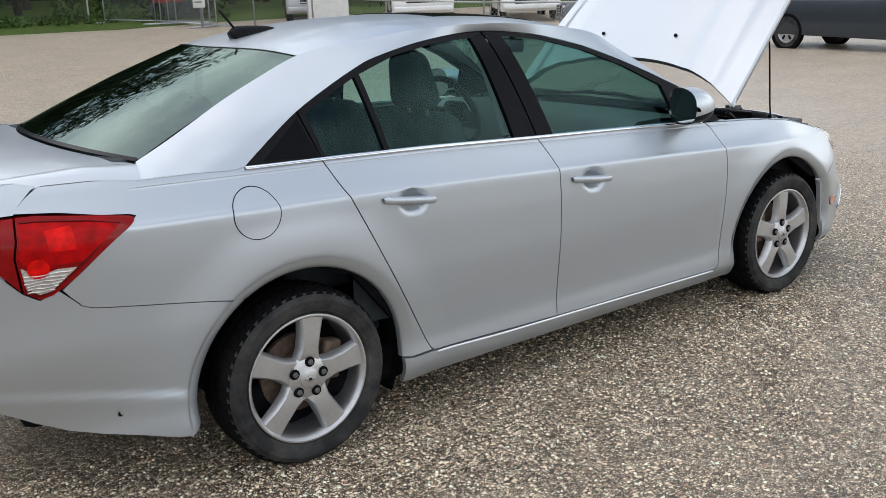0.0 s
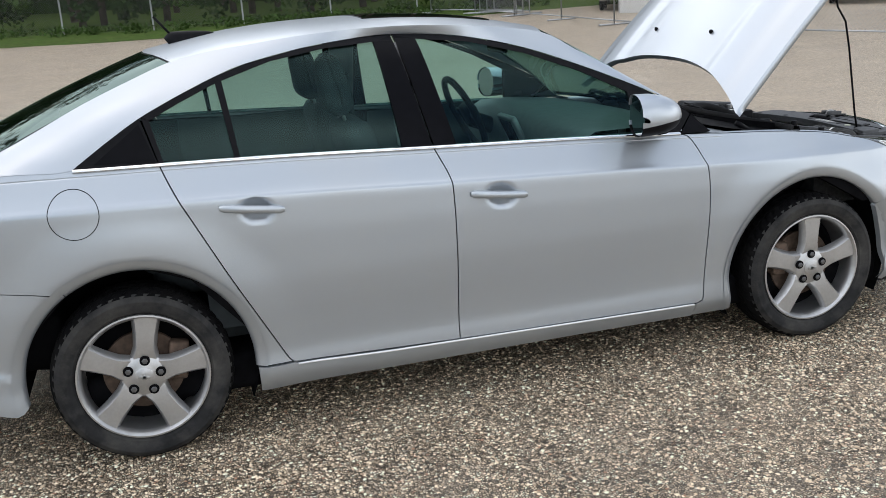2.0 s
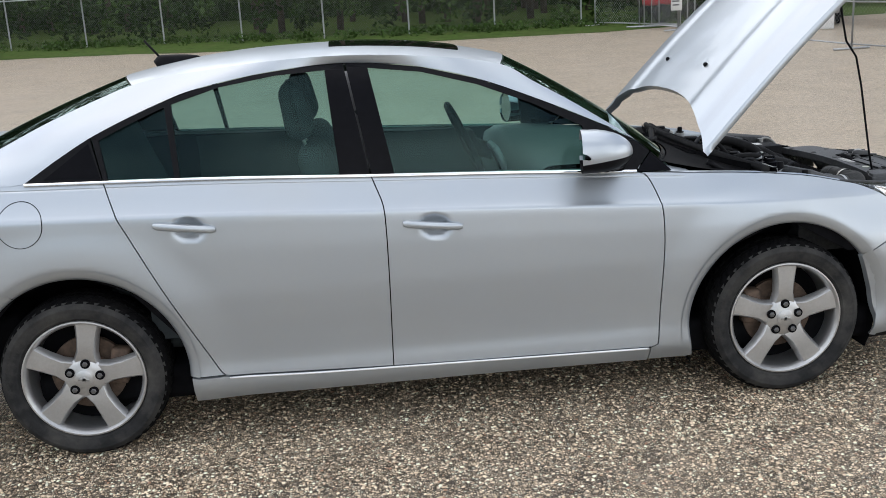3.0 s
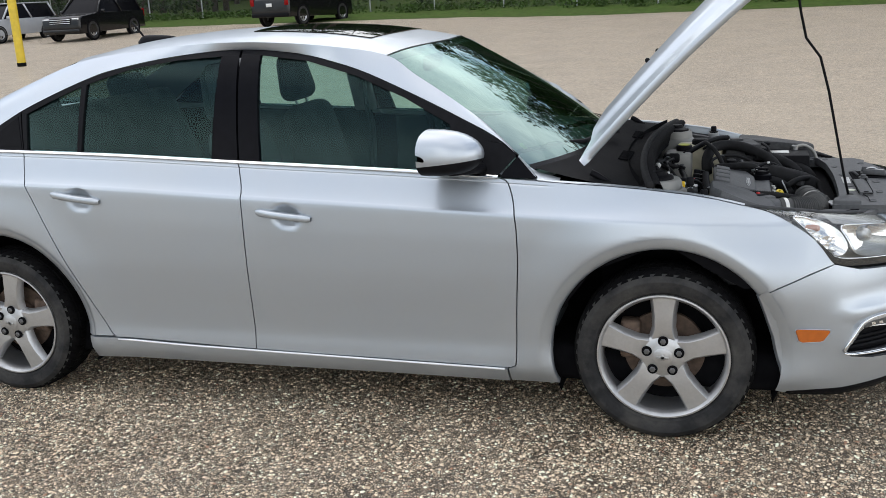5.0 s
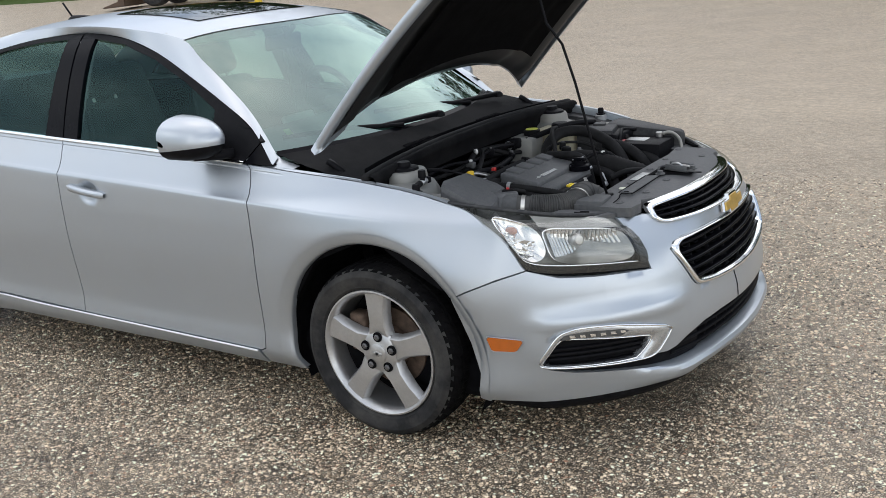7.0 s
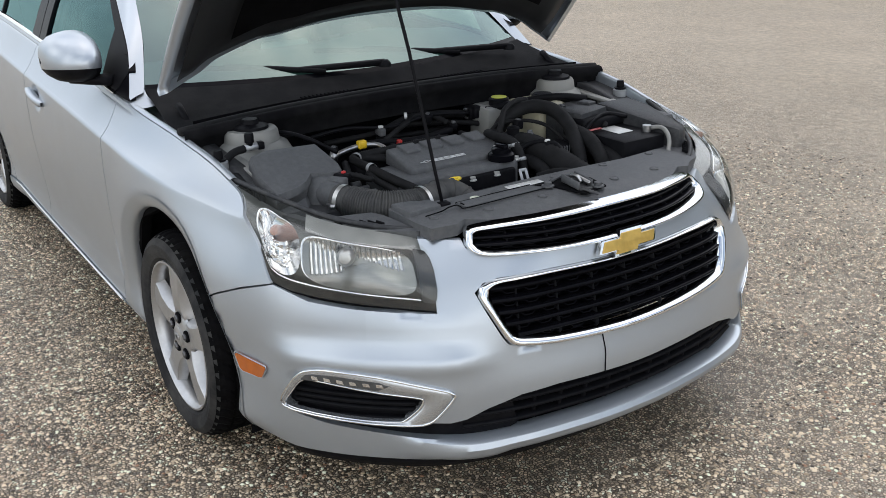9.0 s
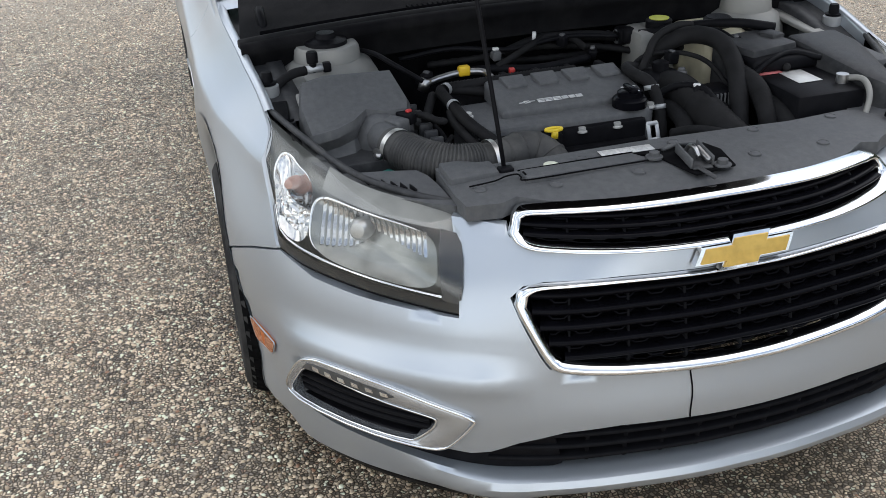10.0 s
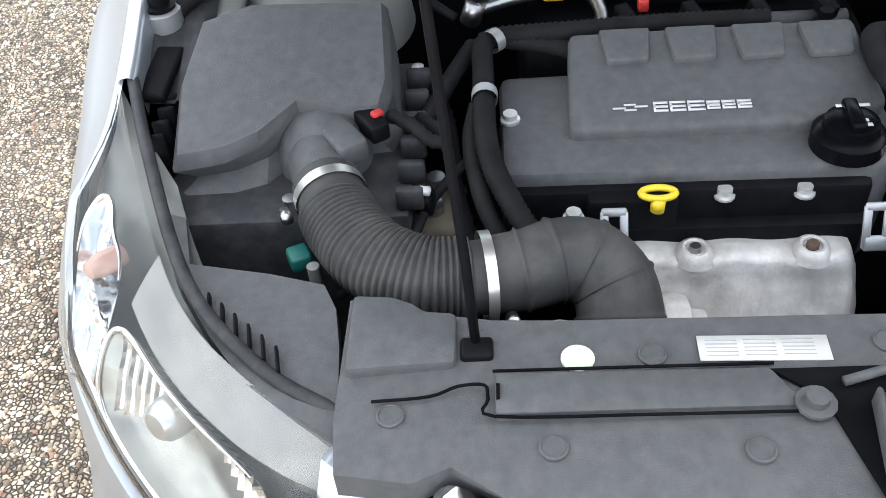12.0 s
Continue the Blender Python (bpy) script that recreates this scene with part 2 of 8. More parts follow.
    far_light.inputs["From Min"].default_value, far_light.inputs["From Max"].default_value, far_light.inputs["To Max"].default_value = 2.0, 7.5, 0.66
    l.new(far.outputs["Value"], far_light.inputs["Value"])
    dust_and_light = n.new("ShaderNodeMath")
    dust_and_light.operation, dust_and_light.use_clamp = "ADD", True
    l.new(dr.outputs["Result"], dust_and_light.inputs[0])
    l.new(far_light.outputs["Result"], dust_and_light.inputs[1])
    l.new(dust_and_light.outputs["Value"], dust.inputs["Factor"])
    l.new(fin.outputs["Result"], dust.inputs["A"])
    # clumps of lighter and darker stone that still show from far off
    clump = noise_tex(16, 8, 0.75)
    cr = n.new("ShaderNodeMapRange")
    cr.inputs["From Min"].default_value, cr.inputs["From Max"].default_value = 0.3, 0.7
    cr.inputs["To Min"].default_value, cr.inputs["To Max"].default_value = 0.66, 1.34
    l.new(clump.outputs["Fac"], cr.inputs["Value"])
    grain = n.new("ShaderNodeMix")
    grain.data_type, grain.blend_type = "RGBA", "MULTIPLY"
    grain.inputs["Factor"].default_value = 1
    l.new(dust.outputs["Result"], grain.inputs["A"])
    l.new(cr.outputs["Result"], grain.inputs["B"])
    l.new(grain.outputs["Result"], b.inputs["Base Color"])
    b.inputs["Roughness"].default_value = 0.55
    rr = n.new("ShaderNodeMapRange")
    rr.inputs["To Min"].default_value, rr.inputs["To Max"].default_value = 0.34, 0.8
    l.new(patch.outputs["Fac"], rr.inputs["Value"])
    l.new(rr.outputs["Result"], b.inputs["Roughness"])
    b.inputs["Coat Roughness"].default_value = 0.30
    for key, top in (("Coat Weight", 0.55), ("Specular IOR Level", 0.6)):
        w = n.new("ShaderNodeMath")
        w.operation = "MULTIPLY"
        w.inputs[1].default_value = top
        l.new(gap.outputs["Result"], w.inputs[0])
        l.new(w.outputs["Value"], b.inputs[key])
    height = n.new("ShaderNodeMath")
    height.operation = "MULTIPLY"
    l.new(gap.outputs["Result"], height.inputs[0])
    l.new(split.outputs["Green"], height.inputs[1])
    k = n.new("ShaderNodeBump")
    k.inputs["Strength"].default_value, k.inputs["Distance"].default_value = 1.0, 0.011
    l.new(height.outputs["Value"], k.inputs["Height"])
    l.new(k.outputs["Normal"], b.inputs["Normal"])
    return m


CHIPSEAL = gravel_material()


def stone_material():
    m = material("loose_stone", (0.4, 0.35, 0.28), rough=0.30, spec=0.5, bump=0.3, bump_scale=400)
    n, l = m.node_tree.nodes, m.node_tree.links
    geo, ramp = n.new("ShaderNodeNewGeometry"), n.new("ShaderNodeValToRGB")
    ramp.color_ramp.interpolation = "CONSTANT"
    e = ramp.color_ramp.elements
    e[0].color = (*STONE_TONES[0][1], 1)
    e[1].position, e[1].color = STONE_TONES[1][0], (*STONE_TONES[1][1], 1)
    for p, c in STONE_TONES[2:]:
        e.new(p).color = (*c, 1)
    l.new(geo.outputs["Random Per Island"], ramp.inputs["Fac"])
    l.new(ramp.outputs["Color"], n["Principled BSDF"].inputs["Base Color"])
    return m


STONE = stone_material()
GRASS = material("grass", (0.055, 0.095, 0.018), rough=0.9, spec=0.1, vary=0.4, scale=6, dirt=(0.10, 0.11, 0.04), dirt_scale=1.2, dirt_amount=0.6)
LEAF = material("leaf", (0.019, 0.040, 0.008), rough=0.7, spec=0.2, vary=0.5, scale=1.5)
LEAF_PALE = material("leaf_pale", (0.040, 0.075, 0.015), rough=0.7, spec=0.2, vary=0.4, scale=1.5)
BARK = material("bark", (0.07, 0.055, 0.042), rough=0.9, vary=0.4, scale=8)

# ---- car surface: heights and half-widths (x forward from the rear axle, z up) ----
def spline(xs, ys):
    """A smooth curve through knots (monotone cubic)."""
    xs, ys = np.array(xs, float), np.array(ys, float)
    h, d = np.diff(xs), np.diff(ys) / np.diff(xs)
    m = np.zeros(len(xs))
    m[0], m[-1] = d[0], d[-1]
    for i in range(1, len(xs) - 1):
        if d[i - 1] * d[i] > 0:
            w1, w2 = 2 * h[i] + h[i - 1], h[i] + 2 * h[i - 1]
            m[i] = (w1 + w2) / (w1 / d[i - 1] + w2 / d[i])

    def f(x):
        x = min(max(x, xs[0]), xs[-1])
        i = min(max(int(np.searchsorted(xs, x)) - 1, 0), len(xs) - 2)
        t = (x - xs[i]) / h[i]
        return ((2 * t**3 - 3 * t**2 + 1) * ys[i] + (t**3 - 2 * t**2 + t) * h[i] * m[i]
                + (3 * t**2 - 2 * t**3) * ys[i + 1] + (t**3 - t**2) * h[i] * m[i + 1])
    return f


HUB_R, HUB_F, HUB_Z, TYRE = 0.0, 2.69, 0.302, 0.31
belt = spline([-1.0, -0.14, 0.5, 1.11, 1.7, 2.25, 3.0], [1.05, 1.026, 1.004, 0.972, 0.942, 0.908, 0.86])
half = spline([0.10, 0.165, 0.20, 0.235, 0.27, 0.32, 0.40, 0.50, 0.60, 0.72, 0.80, 0.848, 0.856, 0.864, 0.90, 0.94, 0.975, 1.05, 1.15, 1.25, 1.33, 1.40, 1.5],
              [0.78, 0.825, 0.852, 0.870, 0.869, 0.865, 0.870, 0.880, 0.887, 0.8880, 0.885, 0.8815, 0.8780, 0.8700, 0.842, 0.815, 0.792, 0.757, 0.706, 0.647, 0.586, 0.50, 0.3])
plan = spline([-1.1, -0.75, -0.45, 0.0, 0.5, 1.3, 2.0, 2.7, 3.0, 3.13, 3.25, 3.5], [0.16, 0.075, 0.026, 0.004, 0, 0, 0.0, 0.0, 0.012, 0.032, 0.085, 0.2])
DISHES = [(0.447, 0.842), (1.334, 0.785)]   # hollows behind the door handles


def smooth(a, b, v):
    t = min(max((v - a) / (b - a), 0), 1)
    return t * t * (3 - 2 * t)


def side_y(x, z):
    """Half-width of the body at x and height z."""
    lift = smooth(0.55, 0.85, z) * (0.972 - belt(x))
    y = half(z + lift) - plan(x) * (0.4 + 0.6 * smooth(1.15, 0.6, z))
    y -= 0.045 * smooth(2.35, 2.98, x) * smooth(0.60, 0.80, z) + 0.10 * smooth(-0.42, -0.95, x) * smooth(0.62, 0.2, z)
    y -= 0.030 * smooth(2.72, 3.12, x) * smooth(0.50, 0.72, z)
    for hx in (HUB_R, HUB_F):
        r = math.hypot(x - hx, z - HUB_Z)
        y += (0.012 * smooth(0.60, 0.424, r) - 0.021 * min(max((0.422 - r) / 0.036, 0), 1)) * smooth(0.95, 0.8, z) * (smooth(0.12, 0.35, z) if hx else 1)
    if x < -0.36:   # ledge low on the rear bumper
        line = 0.375 + (-0.43 - x) * 0.18
        y += 0.010 * smooth(line + 0.008, line - 0.010, z) * smooth(-0.36, -0.46, x)
    if -0.5 < x < 2.3:   # fine groove under the belt strip
        y -= 0.0035 * math.exp(-((z - belt(x) + 0.0193) / 0.0016) ** 2)
    for hx, hz in DISHES:
        r = math.hypot((x - hx) / 0.058, (z - hz + 0.08 * (x - hx)) / 0.044)
        if r < 1:
            y -= 0.020 * (1 - r * r) ** 0.6
    return y

FRONT_X = 2.6
FRONT_PHI = [0, 10, 20, 28, 36, 45, 54, 62, 70]
FRONT_Z = [0.15, 0.22, 0.30, 0.38, 0.46, 0.54, 0.62, 0.70, 0.76, 0.82]
FRONT_ROWS = [spline(FRONT_PHI, row) for row in (
    [1.02, 1.03, 1.05, 1.06, 1.05, 1.03, 1.0, 0.965, 0.92],
    [1.05, 1.055, 1.07, 1.08, 1.07, 1.05, 1.02, 0.985, 0.94],
    [1.07, 1.075, 1.09, 1.095, 1.085, 1.065, 1.035, 1.0, 0.955],
    [1.08, 1.085, 1.095, 1.10, 1.09, 1.07, 1.045, 1.007, 0.96],
    [1.065, 1.07, 1.085, 1.095, 1.085, 1.065, 1.04, 1.007, 0.96],
    [1.05, 1.055, 1.07, 1.07, 1.06, 1.045, 1.025, 0.995, 0.955],
    [1.025, 1.03, 1.045, 1.03, 1.03, 1.02, 1.005, 0.98, 0.95],
    [0.995, 1.0, 0.99, 0.965, 0.955, 0.955, 0.955, 0.94, 0.92],
    [0.94, 0.94, 0.93, 0.905, 0.895, 0.895, 0.90, 0.90, 0.90],
    [0.87, 0.87, 0.86, 0.84, 0.83, 0.83, 0.84, 0.85, 0.86])]


def front_r(phi, z):
    """Radius of the nose; round the corners it runs into the body side."""
    p = min(abs(phi), 72)
    r = spline(FRONT_Z, [row(p) for row in FRONT_ROWS])(z)
    r += (0.011 * math.exp(-((z - 0.462) / 0.018) ** 2) - 0.006 * math.exp(-((z - 0.51) / 0.028) ** 2)) * smooth(21, 27, p) * smooth(53, 47, p)
    w = smooth(48, 57, p)
    if w > 0:
        lo, hi = 0.7, 1.3
        for _ in range(18):
            mid = (lo + hi) / 2
            inside = mid * math.sin(radians(p)) < side_y(FRONT_X + mid * math.cos(radians(p)), z)
            lo, hi = (mid, hi) if inside else (lo, mid)
        r = r + (lo - r) * w
    return r


def front_at(phi, z, out=0.0):
    """A point of the nose: phi degrees from straight ahead, height z, standing out by so much."""
    r = front_r(phi, z) + out
    return Vector((FRONT_X + r * math.cos(radians(phi)), -r * math.sin(radians(phi)), z))

# ---- mesh helpers ----
def part(name, bm, mat, parent=None, label="", smooth_faces=True, doubles=0.0):
    """Links a bmesh as one mesh object under a thing or a part."""
    if doubles:
        bmesh.ops.remove_doubles(bm, verts=bm.verts, dist=doubles)
    data = bpy.data.meshes.new(name)
    for f in bm.faces:
        f.smooth = smooth_faces
    bm.to_mesh(data)
    bm.free()
    data.materials.append(mat)
    ob = new(name, data)
    if parent:
        ob.parent = parent
    if label:
        ob["label"] = label
    return ob


def thing(name, label, category, group="", at=None, kind=""):
    ob = new(name)
    ob.empty_display_size = 0.1
    if at is not None:
        ob.matrix_basis = at
    return tagged(ob, label, category, group, kind)


def rounded(pts, n=6, closed=False):
    """A smooth path through points (Catmull-Rom), of any dimension."""
    p = [np.array(q, float) for q in pts]
    out = []
    count = len(p) if closed else len(p) - 1
    for i in range(count):
        a = p[i - 1] if closed or i else p[0] * 2 - p[1]
        b, c = p[i], p[(i + 1) % len(p)]
        d = p[(i + 2) % len(p)] if closed or i + 2 < len(p) else c * 2 - b
        for k in range(n):
            t = k / n
            out.append(0.5 * (2 * b + (c - a) * t + (2 * a - 5 * b + 4 * c - d) * t**2 + (3 * b - a - 3 * c + d) * t**3))
    if not closed:
        out.append(p[-1])
    return [tuple(q) for q in out]


def inset(outline, by):
    """A closed 2D outline drawn in by a distance."""
    pts = [np.array(q, float) for q in outline]
    area = sum(a[0] * b[1] - b[0] * a[1] for a, b in zip(pts, pts[1:] + pts[:1]))
    out = []
    for i, q in enumerate(pts):
        e1, e2 = q - pts[i - 1], pts[(i + 1) % len(pts)] - q
        e1, e2 = e1 / (np.linalg.norm(e1) + 1e-9), e2 / (np.linalg.norm(e2) + 1e-9)
        nrm = np.array([-(e1 + e2)[1], (e1 + e2)[0]])
        ln = np.linalg.norm(nrm)
        if ln < 1e-6:
            out.append(tuple(q))
            continue
        nrm = nrm / ln
        k = min(2.0, 1 / max(0.3, abs(nrm @ np.array([-e1[1], e1[0]]))))
        out.append(tuple(q + nrm * by * k * (1 if area > 0 else -1)))
    return out


def patch(outline, cell, fn, depth=None, cell_v=None, steps_u=(), steps_v=()):
    """A sheet cut to a 2D outline, gridded and laid onto fn(u, v) -> Vector; depth(p) gives the returned rim's inner edge."""
    bm = bmesh.new()
    clean = [outline[0]]
    for q in outline[1:]:
        if math.hypot(q[0] - clean[-1][0], q[1] - clean[-1][1]) > 1e-5:
            clean.append(q)
    if math.hypot(clean[0][0] - clean[-1][0], clean[0][1] - clean[-1][1]) < 1e-5:
        clean.pop()
    bm.faces.new([bm.verts.new((u, v, 0)) for u, v in clean])
    us, vs = [q[0] for q in clean], [q[1] for q in clean]
    for lo, hi, step, axis, more in ((min(us), max(us), cell, 0, steps_u), (min(vs), max(vs), cell_v or cell, 1, steps_v)):
        cuts = list(np.arange(math.ceil(lo / step) * step, hi, step)) + [c for c in more if lo < c < hi]
        for c in cuts:
            co, no = [0, 0, 0], [0, 0, 0]
            co[axis], no[axis] = c, 1
            bmesh.ops.bisect_plane(bm, geom=bm.verts[:] + bm.edges[:] + bm.faces[:], dist=1e-5, plane_co=co, plane_no=no)
    bmesh.ops.remove_doubles(bm, verts=bm.verts, dist=1e-5)
    rim = [e for e in bm.edges if len(e.link_faces) == 1]
    inner = {}
    flat = {v: (v.co.x, v.co.y) for v in bm.verts}
    for v in flat:
        v.co = fn(*flat[v])
    if depth:
        for e in rim:
            e.smooth = False
            for v in e.verts:
                if v not in inner:
                    inner[v] = bm.verts.new(depth(Vector(v.co), *flat[v]))
        for e in rim:
            a, b = e.verts
            f = e.link_faces[0]
            order = [lp.vert for lp in f.loops]
            i = order.index(a)
            if order[(i + 1) % len(order)] == b:
                bm.faces.new((b, a, inner[a], inner[b]))
            else:
                bm.faces.new((a, b, inner[b], inner[a]))
    bmesh.ops.recalc_face_normals(bm, faces=bm.faces)
    return bm


def mirrored(bm):
    """The same sheet on the other side of the centre line."""
    other = bm.copy()
    for v in other.verts:
        v.co.y = -v.co.y
    bmesh.ops.reverse_faces(other, faces=other.faces)
    return other


def both(bm):
    """Right half and its mirror image, welded at the centre line."""
    data = bpy.data.meshes.new("half")
    other = mirrored(bm)
    other.to_mesh(data)
    other.free()
    bm.from_mesh(data)
    bpy.data.meshes.remove(data)
    bmesh.ops.remove_doubles(bm, verts=[v for v in bm.verts if abs(v.co.y) < 1e-3], dist=2e-3)
    return bm


def box(size, at=(0, 0, 0), bevel=0.0, segments=2, turn=(0, 0, 0), taper=None, bm=None):
    """A bevelled block; taper scales its top."""
    b = bmesh.new()
    bmesh.ops.create_cube(b, size=1)
    for v in b.verts:
        s = taper if taper and v.co.z > 0 else (1, 1)
        v.co = Vector((v.co.x * size[0] * s[0], v.co.y * size[1] * s[1], v.co.z * size[2]))
    if bevel:
        bmesh.ops.bevel(b, geom=b.edges[:], offset=bevel, segments=segments, affect="EDGES", profile=0.5)
    b.transform(pose(*at, *turn))
    return b if bm is None else join(bm, b)


def join(bm, other):
    data = bpy.data.meshes.new("join")
    other.to_mesh(data)
    other.free()
    bm.from_mesh(data)
    bpy.data.meshes.remove(data)
    return bm


def lathe(profile, segments=32, axis="z", at=(0, 0, 0), turn=(0, 0, 0), closed=False, bm=None, squash=None):
    """A profile of (radius, height) turned round an axis."""
    b = bmesh.new()
    rings = []
    for r, h in profile:
        rings.append([b.verts.new((r * math.cos(2 * math.pi * k / segments), r * math.sin(2 * math.pi * k / segments), h)) for k in range(segments)] if r > 1e-6 else [b.verts.new((0, 0, h))])
    pairs = list(zip(rings, rings[1:])) + ([(rings[-1], rings[0])] if closed else [])
    for lo, hi in pairs:
        for k in range(segments):
            j = (k + 1) % segments
            if len(lo) == 1 and len(hi) == 1:
                continue
            if len(lo) == 1:
                b.faces.new((lo[0], hi[j], hi[k]))
            elif len(hi) == 1:
                b.faces.new((lo[k], lo[j], hi[0]))
            else:
                b.faces.new((lo[k], lo[j], hi[j], hi[k]))
    if axis == "y":
        b.transform(Matrix.Rotation(radians(-90), 4, "X"))
    elif axis == "x":
        b.transform(Matrix.Rotation(radians(90), 4, "Y"))
    bmesh.ops.recalc_face_normals(b, faces=b.faces)
    for e in b.edges:
        if len(e.link_faces) == 2 and e.calc_face_angle(0) > radians(38):
            e.smooth = False
    b.transform(pose(*at, *turn))
    return b if bm is None else join(bm, b)


def tube(path, radius, sides=10, ribs=None, bm=None, caps=True):
    """A round hose along a path of points; radius may be a function of the run 0..1."""
    b = bmesh.new()
    pts = [Vector(q) for q in path]
    rings, up = [], Vector((0, 0, 1))
    for i, q in enumerate(pts):
        d = (pts[min(i + 1, len(pts) - 1)] - pts[max(i - 1, 0)]).normalized()
        if abs(d.dot(up)) > 0.95:
            up = Vector((1, 0, 0)) if abs(d.x) < 0.9 else Vector((0, 1, 0))
        a = d.cross(up).normalized()
        c = a.cross(d).normalized()
        up = c
        r = radius(i / max(1, len(pts) - 1)) if callable(radius) else radius
        if ribs:
            r += ribs * (1 if i % 2 else -1)
        rings.append([b.verts.new(q + (a * math.cos(2 * math.pi * k / sides) + c * math.sin(2 * math.pi * k / sides)) * r) for k in range(sides)])
    for lo, hi in zip(rings, rings[1:]):
        for k in range(sides):
            j = (k + 1) % sides
            b.faces.new((lo[k], lo[j], hi[j], hi[k]))
    if caps:
        b.faces.new(rings[0][::-1])
        b.faces.new(rings[-1])
    bmesh.ops.recalc_face_normals(b, faces=b.faces)
    return b if bm is None else join(bm, b)


def loft(curves, closed=False):
    """A sheet through rows of points, each row as long as the others."""
    b = bmesh.new()
    rows = [[b.verts.new(q) for q in c] for c in curves]
    for lo, hi in zip(rows, rows[1:]):
        for k in range(len(lo) - (0 if closed else 1)):
            j = (k + 1) % len(lo)
            if (lo[k].co - hi[k].co).length < 1e-6:
                b.faces.new((lo[k], lo[j], hi[j]))
            elif (lo[j].co - hi[j].co).length < 1e-6:
                b.faces.new((lo[k], lo[j], hi[k]))
            else:
                b.faces.new((lo[k], lo[j], hi[j], hi[k]))
    return b


def sampled(points, n):
    """n points evenly spaced along a path."""
    p = np.array(points, float)
    run = np.r_[0, np.cumsum(np.linalg.norm(np.diff(p, axis=0), axis=1))]
    return [tuple(np.interp(s, run, p[:, k]) for k in range(p.shape[1])) for s in np.linspace(0, run[-1], n)]


def sharpen(bm, degrees=35):
    for e in bm.edges:
        if len(e.link_faces) == 2 and e.calc_face_angle(0) > radians(degrees):
            e.smooth = False
    return bm


def thicken(bm, by):
    """Gives a sheet a thickness, away from its normals."""
    bmesh.ops.recalc_face_normals(bm, faces=bm.faces)
    geom = bmesh.ops.solidify(bm, geom=bm.faces[:], thickness=by)
    bmesh.ops.recalc_face_normals(bm, faces=bm.faces)
    return sharpen(bm, 50)

# ---- ground ----
def ground_z(x, y):
    """The lot is level round the car and rises gently towards the back fence."""
    return 0.036 * (max(0.0, y - 12) if y > 16 else (max(0.0, y - 8) ** 2 / 16))


def build_ground():
    bm = bmesh.new()
    xs = [-900, -300, -120, -70, -45, -25, -12, -5, -1, 1, 3, 5, 8, 12, 20, 30, 45, 70, 120, 300, 900]
    ys = [-900, -300, -100, -40, -15, -6, -3, -1, 1, 3, 6, 8, 9, 10, 11, 12, 13, 14, 15, 16, 20, 30, 45, 70, 120, 300, 900]
    grid = [[bm.verts.new((x, y, ground_z(x, min(y, 60)))) for y in ys] for x in xs]
    for a, b in zip(grid, grid[1:]):
        for k in range(len(ys) - 1):
            bm.faces.new((a[k], b[k], b[k + 1], a[k + 1]))
    tagged(part("ground", bm, CHIPSEAL), "chip-sealed gravel parking lot, grey-brown with damp patches, painted paler away from the car", "ground", kind="structure")


build_ground()

# ---- the sedan: body ----
car = thing("car", "silver four-door sedan with its hood propped open, parked on gravel", "car")
RIGHT, LEFT = 1, -1


def side_at(x, z, out=0.0):
    return Vector((x, -(side_y(x, z) + out), z))


def arc(cx, cz, r, a0, a1, n=24):
    return [(cx + r * math.cos(radians(a0 + (a1 - a0) * k / n)), cz + r * math.sin(radians(a0 + (a1 - a0) * k / n))) for k in range(n + 1)]


def side_panel(name, outline, mat, parent, label="", out=0.0, gap=0.0022, depth=0.02, cell=0.045, steps_v=()):
    """A panel of the body side, built on the right and mirrored to the left."""
    made = []
    # the grid follows the belt line, so that the crease under it stays crisp
    flat_line = [(x, z + 0.972 - belt(x)) for x, z in (inset(outline, gap) if gap else outline)]
    bm = patch(flat_line, cell, lambda x, v: side_at(x, v - 0.972 + belt(x), out),
               depth=lambda p, x, v: p + Vector((0, depth, 0)), steps_v=steps_v)
    for side in (RIGHT, LEFT):
        b = bm.copy() if side == RIGHT else mirrored(bm)
        made.append(part(name, b, mat, parent[0 if side == RIGHT else 1] if isinstance(parent, (list, tuple)) else parent, label))
    bm.free()
    return made


CREASE = (0.847, 0.853, 0.859, 0.865, 0.949, 0.951, 0.9527, 0.9545, 0.9565)
SEAM_REAR = [(0.148, 1.016), (0.184, 0.924), (0.249, 0.789), (0.326, 0.629), (0.405, 0.473), (0.470, 0.345), (0.495, 0.297), (0.510, 0.277), (0.533, 0.267)]
SEAM_MID = [(1.111, 0.972), (1.127, 0.931), (1.148, 0.867), (1.152, 0.78), (1.152, 0.695), (1.150, 0.524), (1.144, 0.249)]
SEAM_FRONT = [(2.130, 0.912), (2.155, 0.897), (2.179, 0.843), (2.194, 0.772), (2.198, 0.69), (2.197, 0.609), (2.186, 0.427), (2.178, 0.262), (2.168, 0.240), (2.148, 0.232)]
belt_line = [(x, belt(x)) for x in np.linspace(0.148, 1.111, 12)]
belt_front = [(x, belt(x)) for x in np.linspace(1.111, 2.130, 12)]

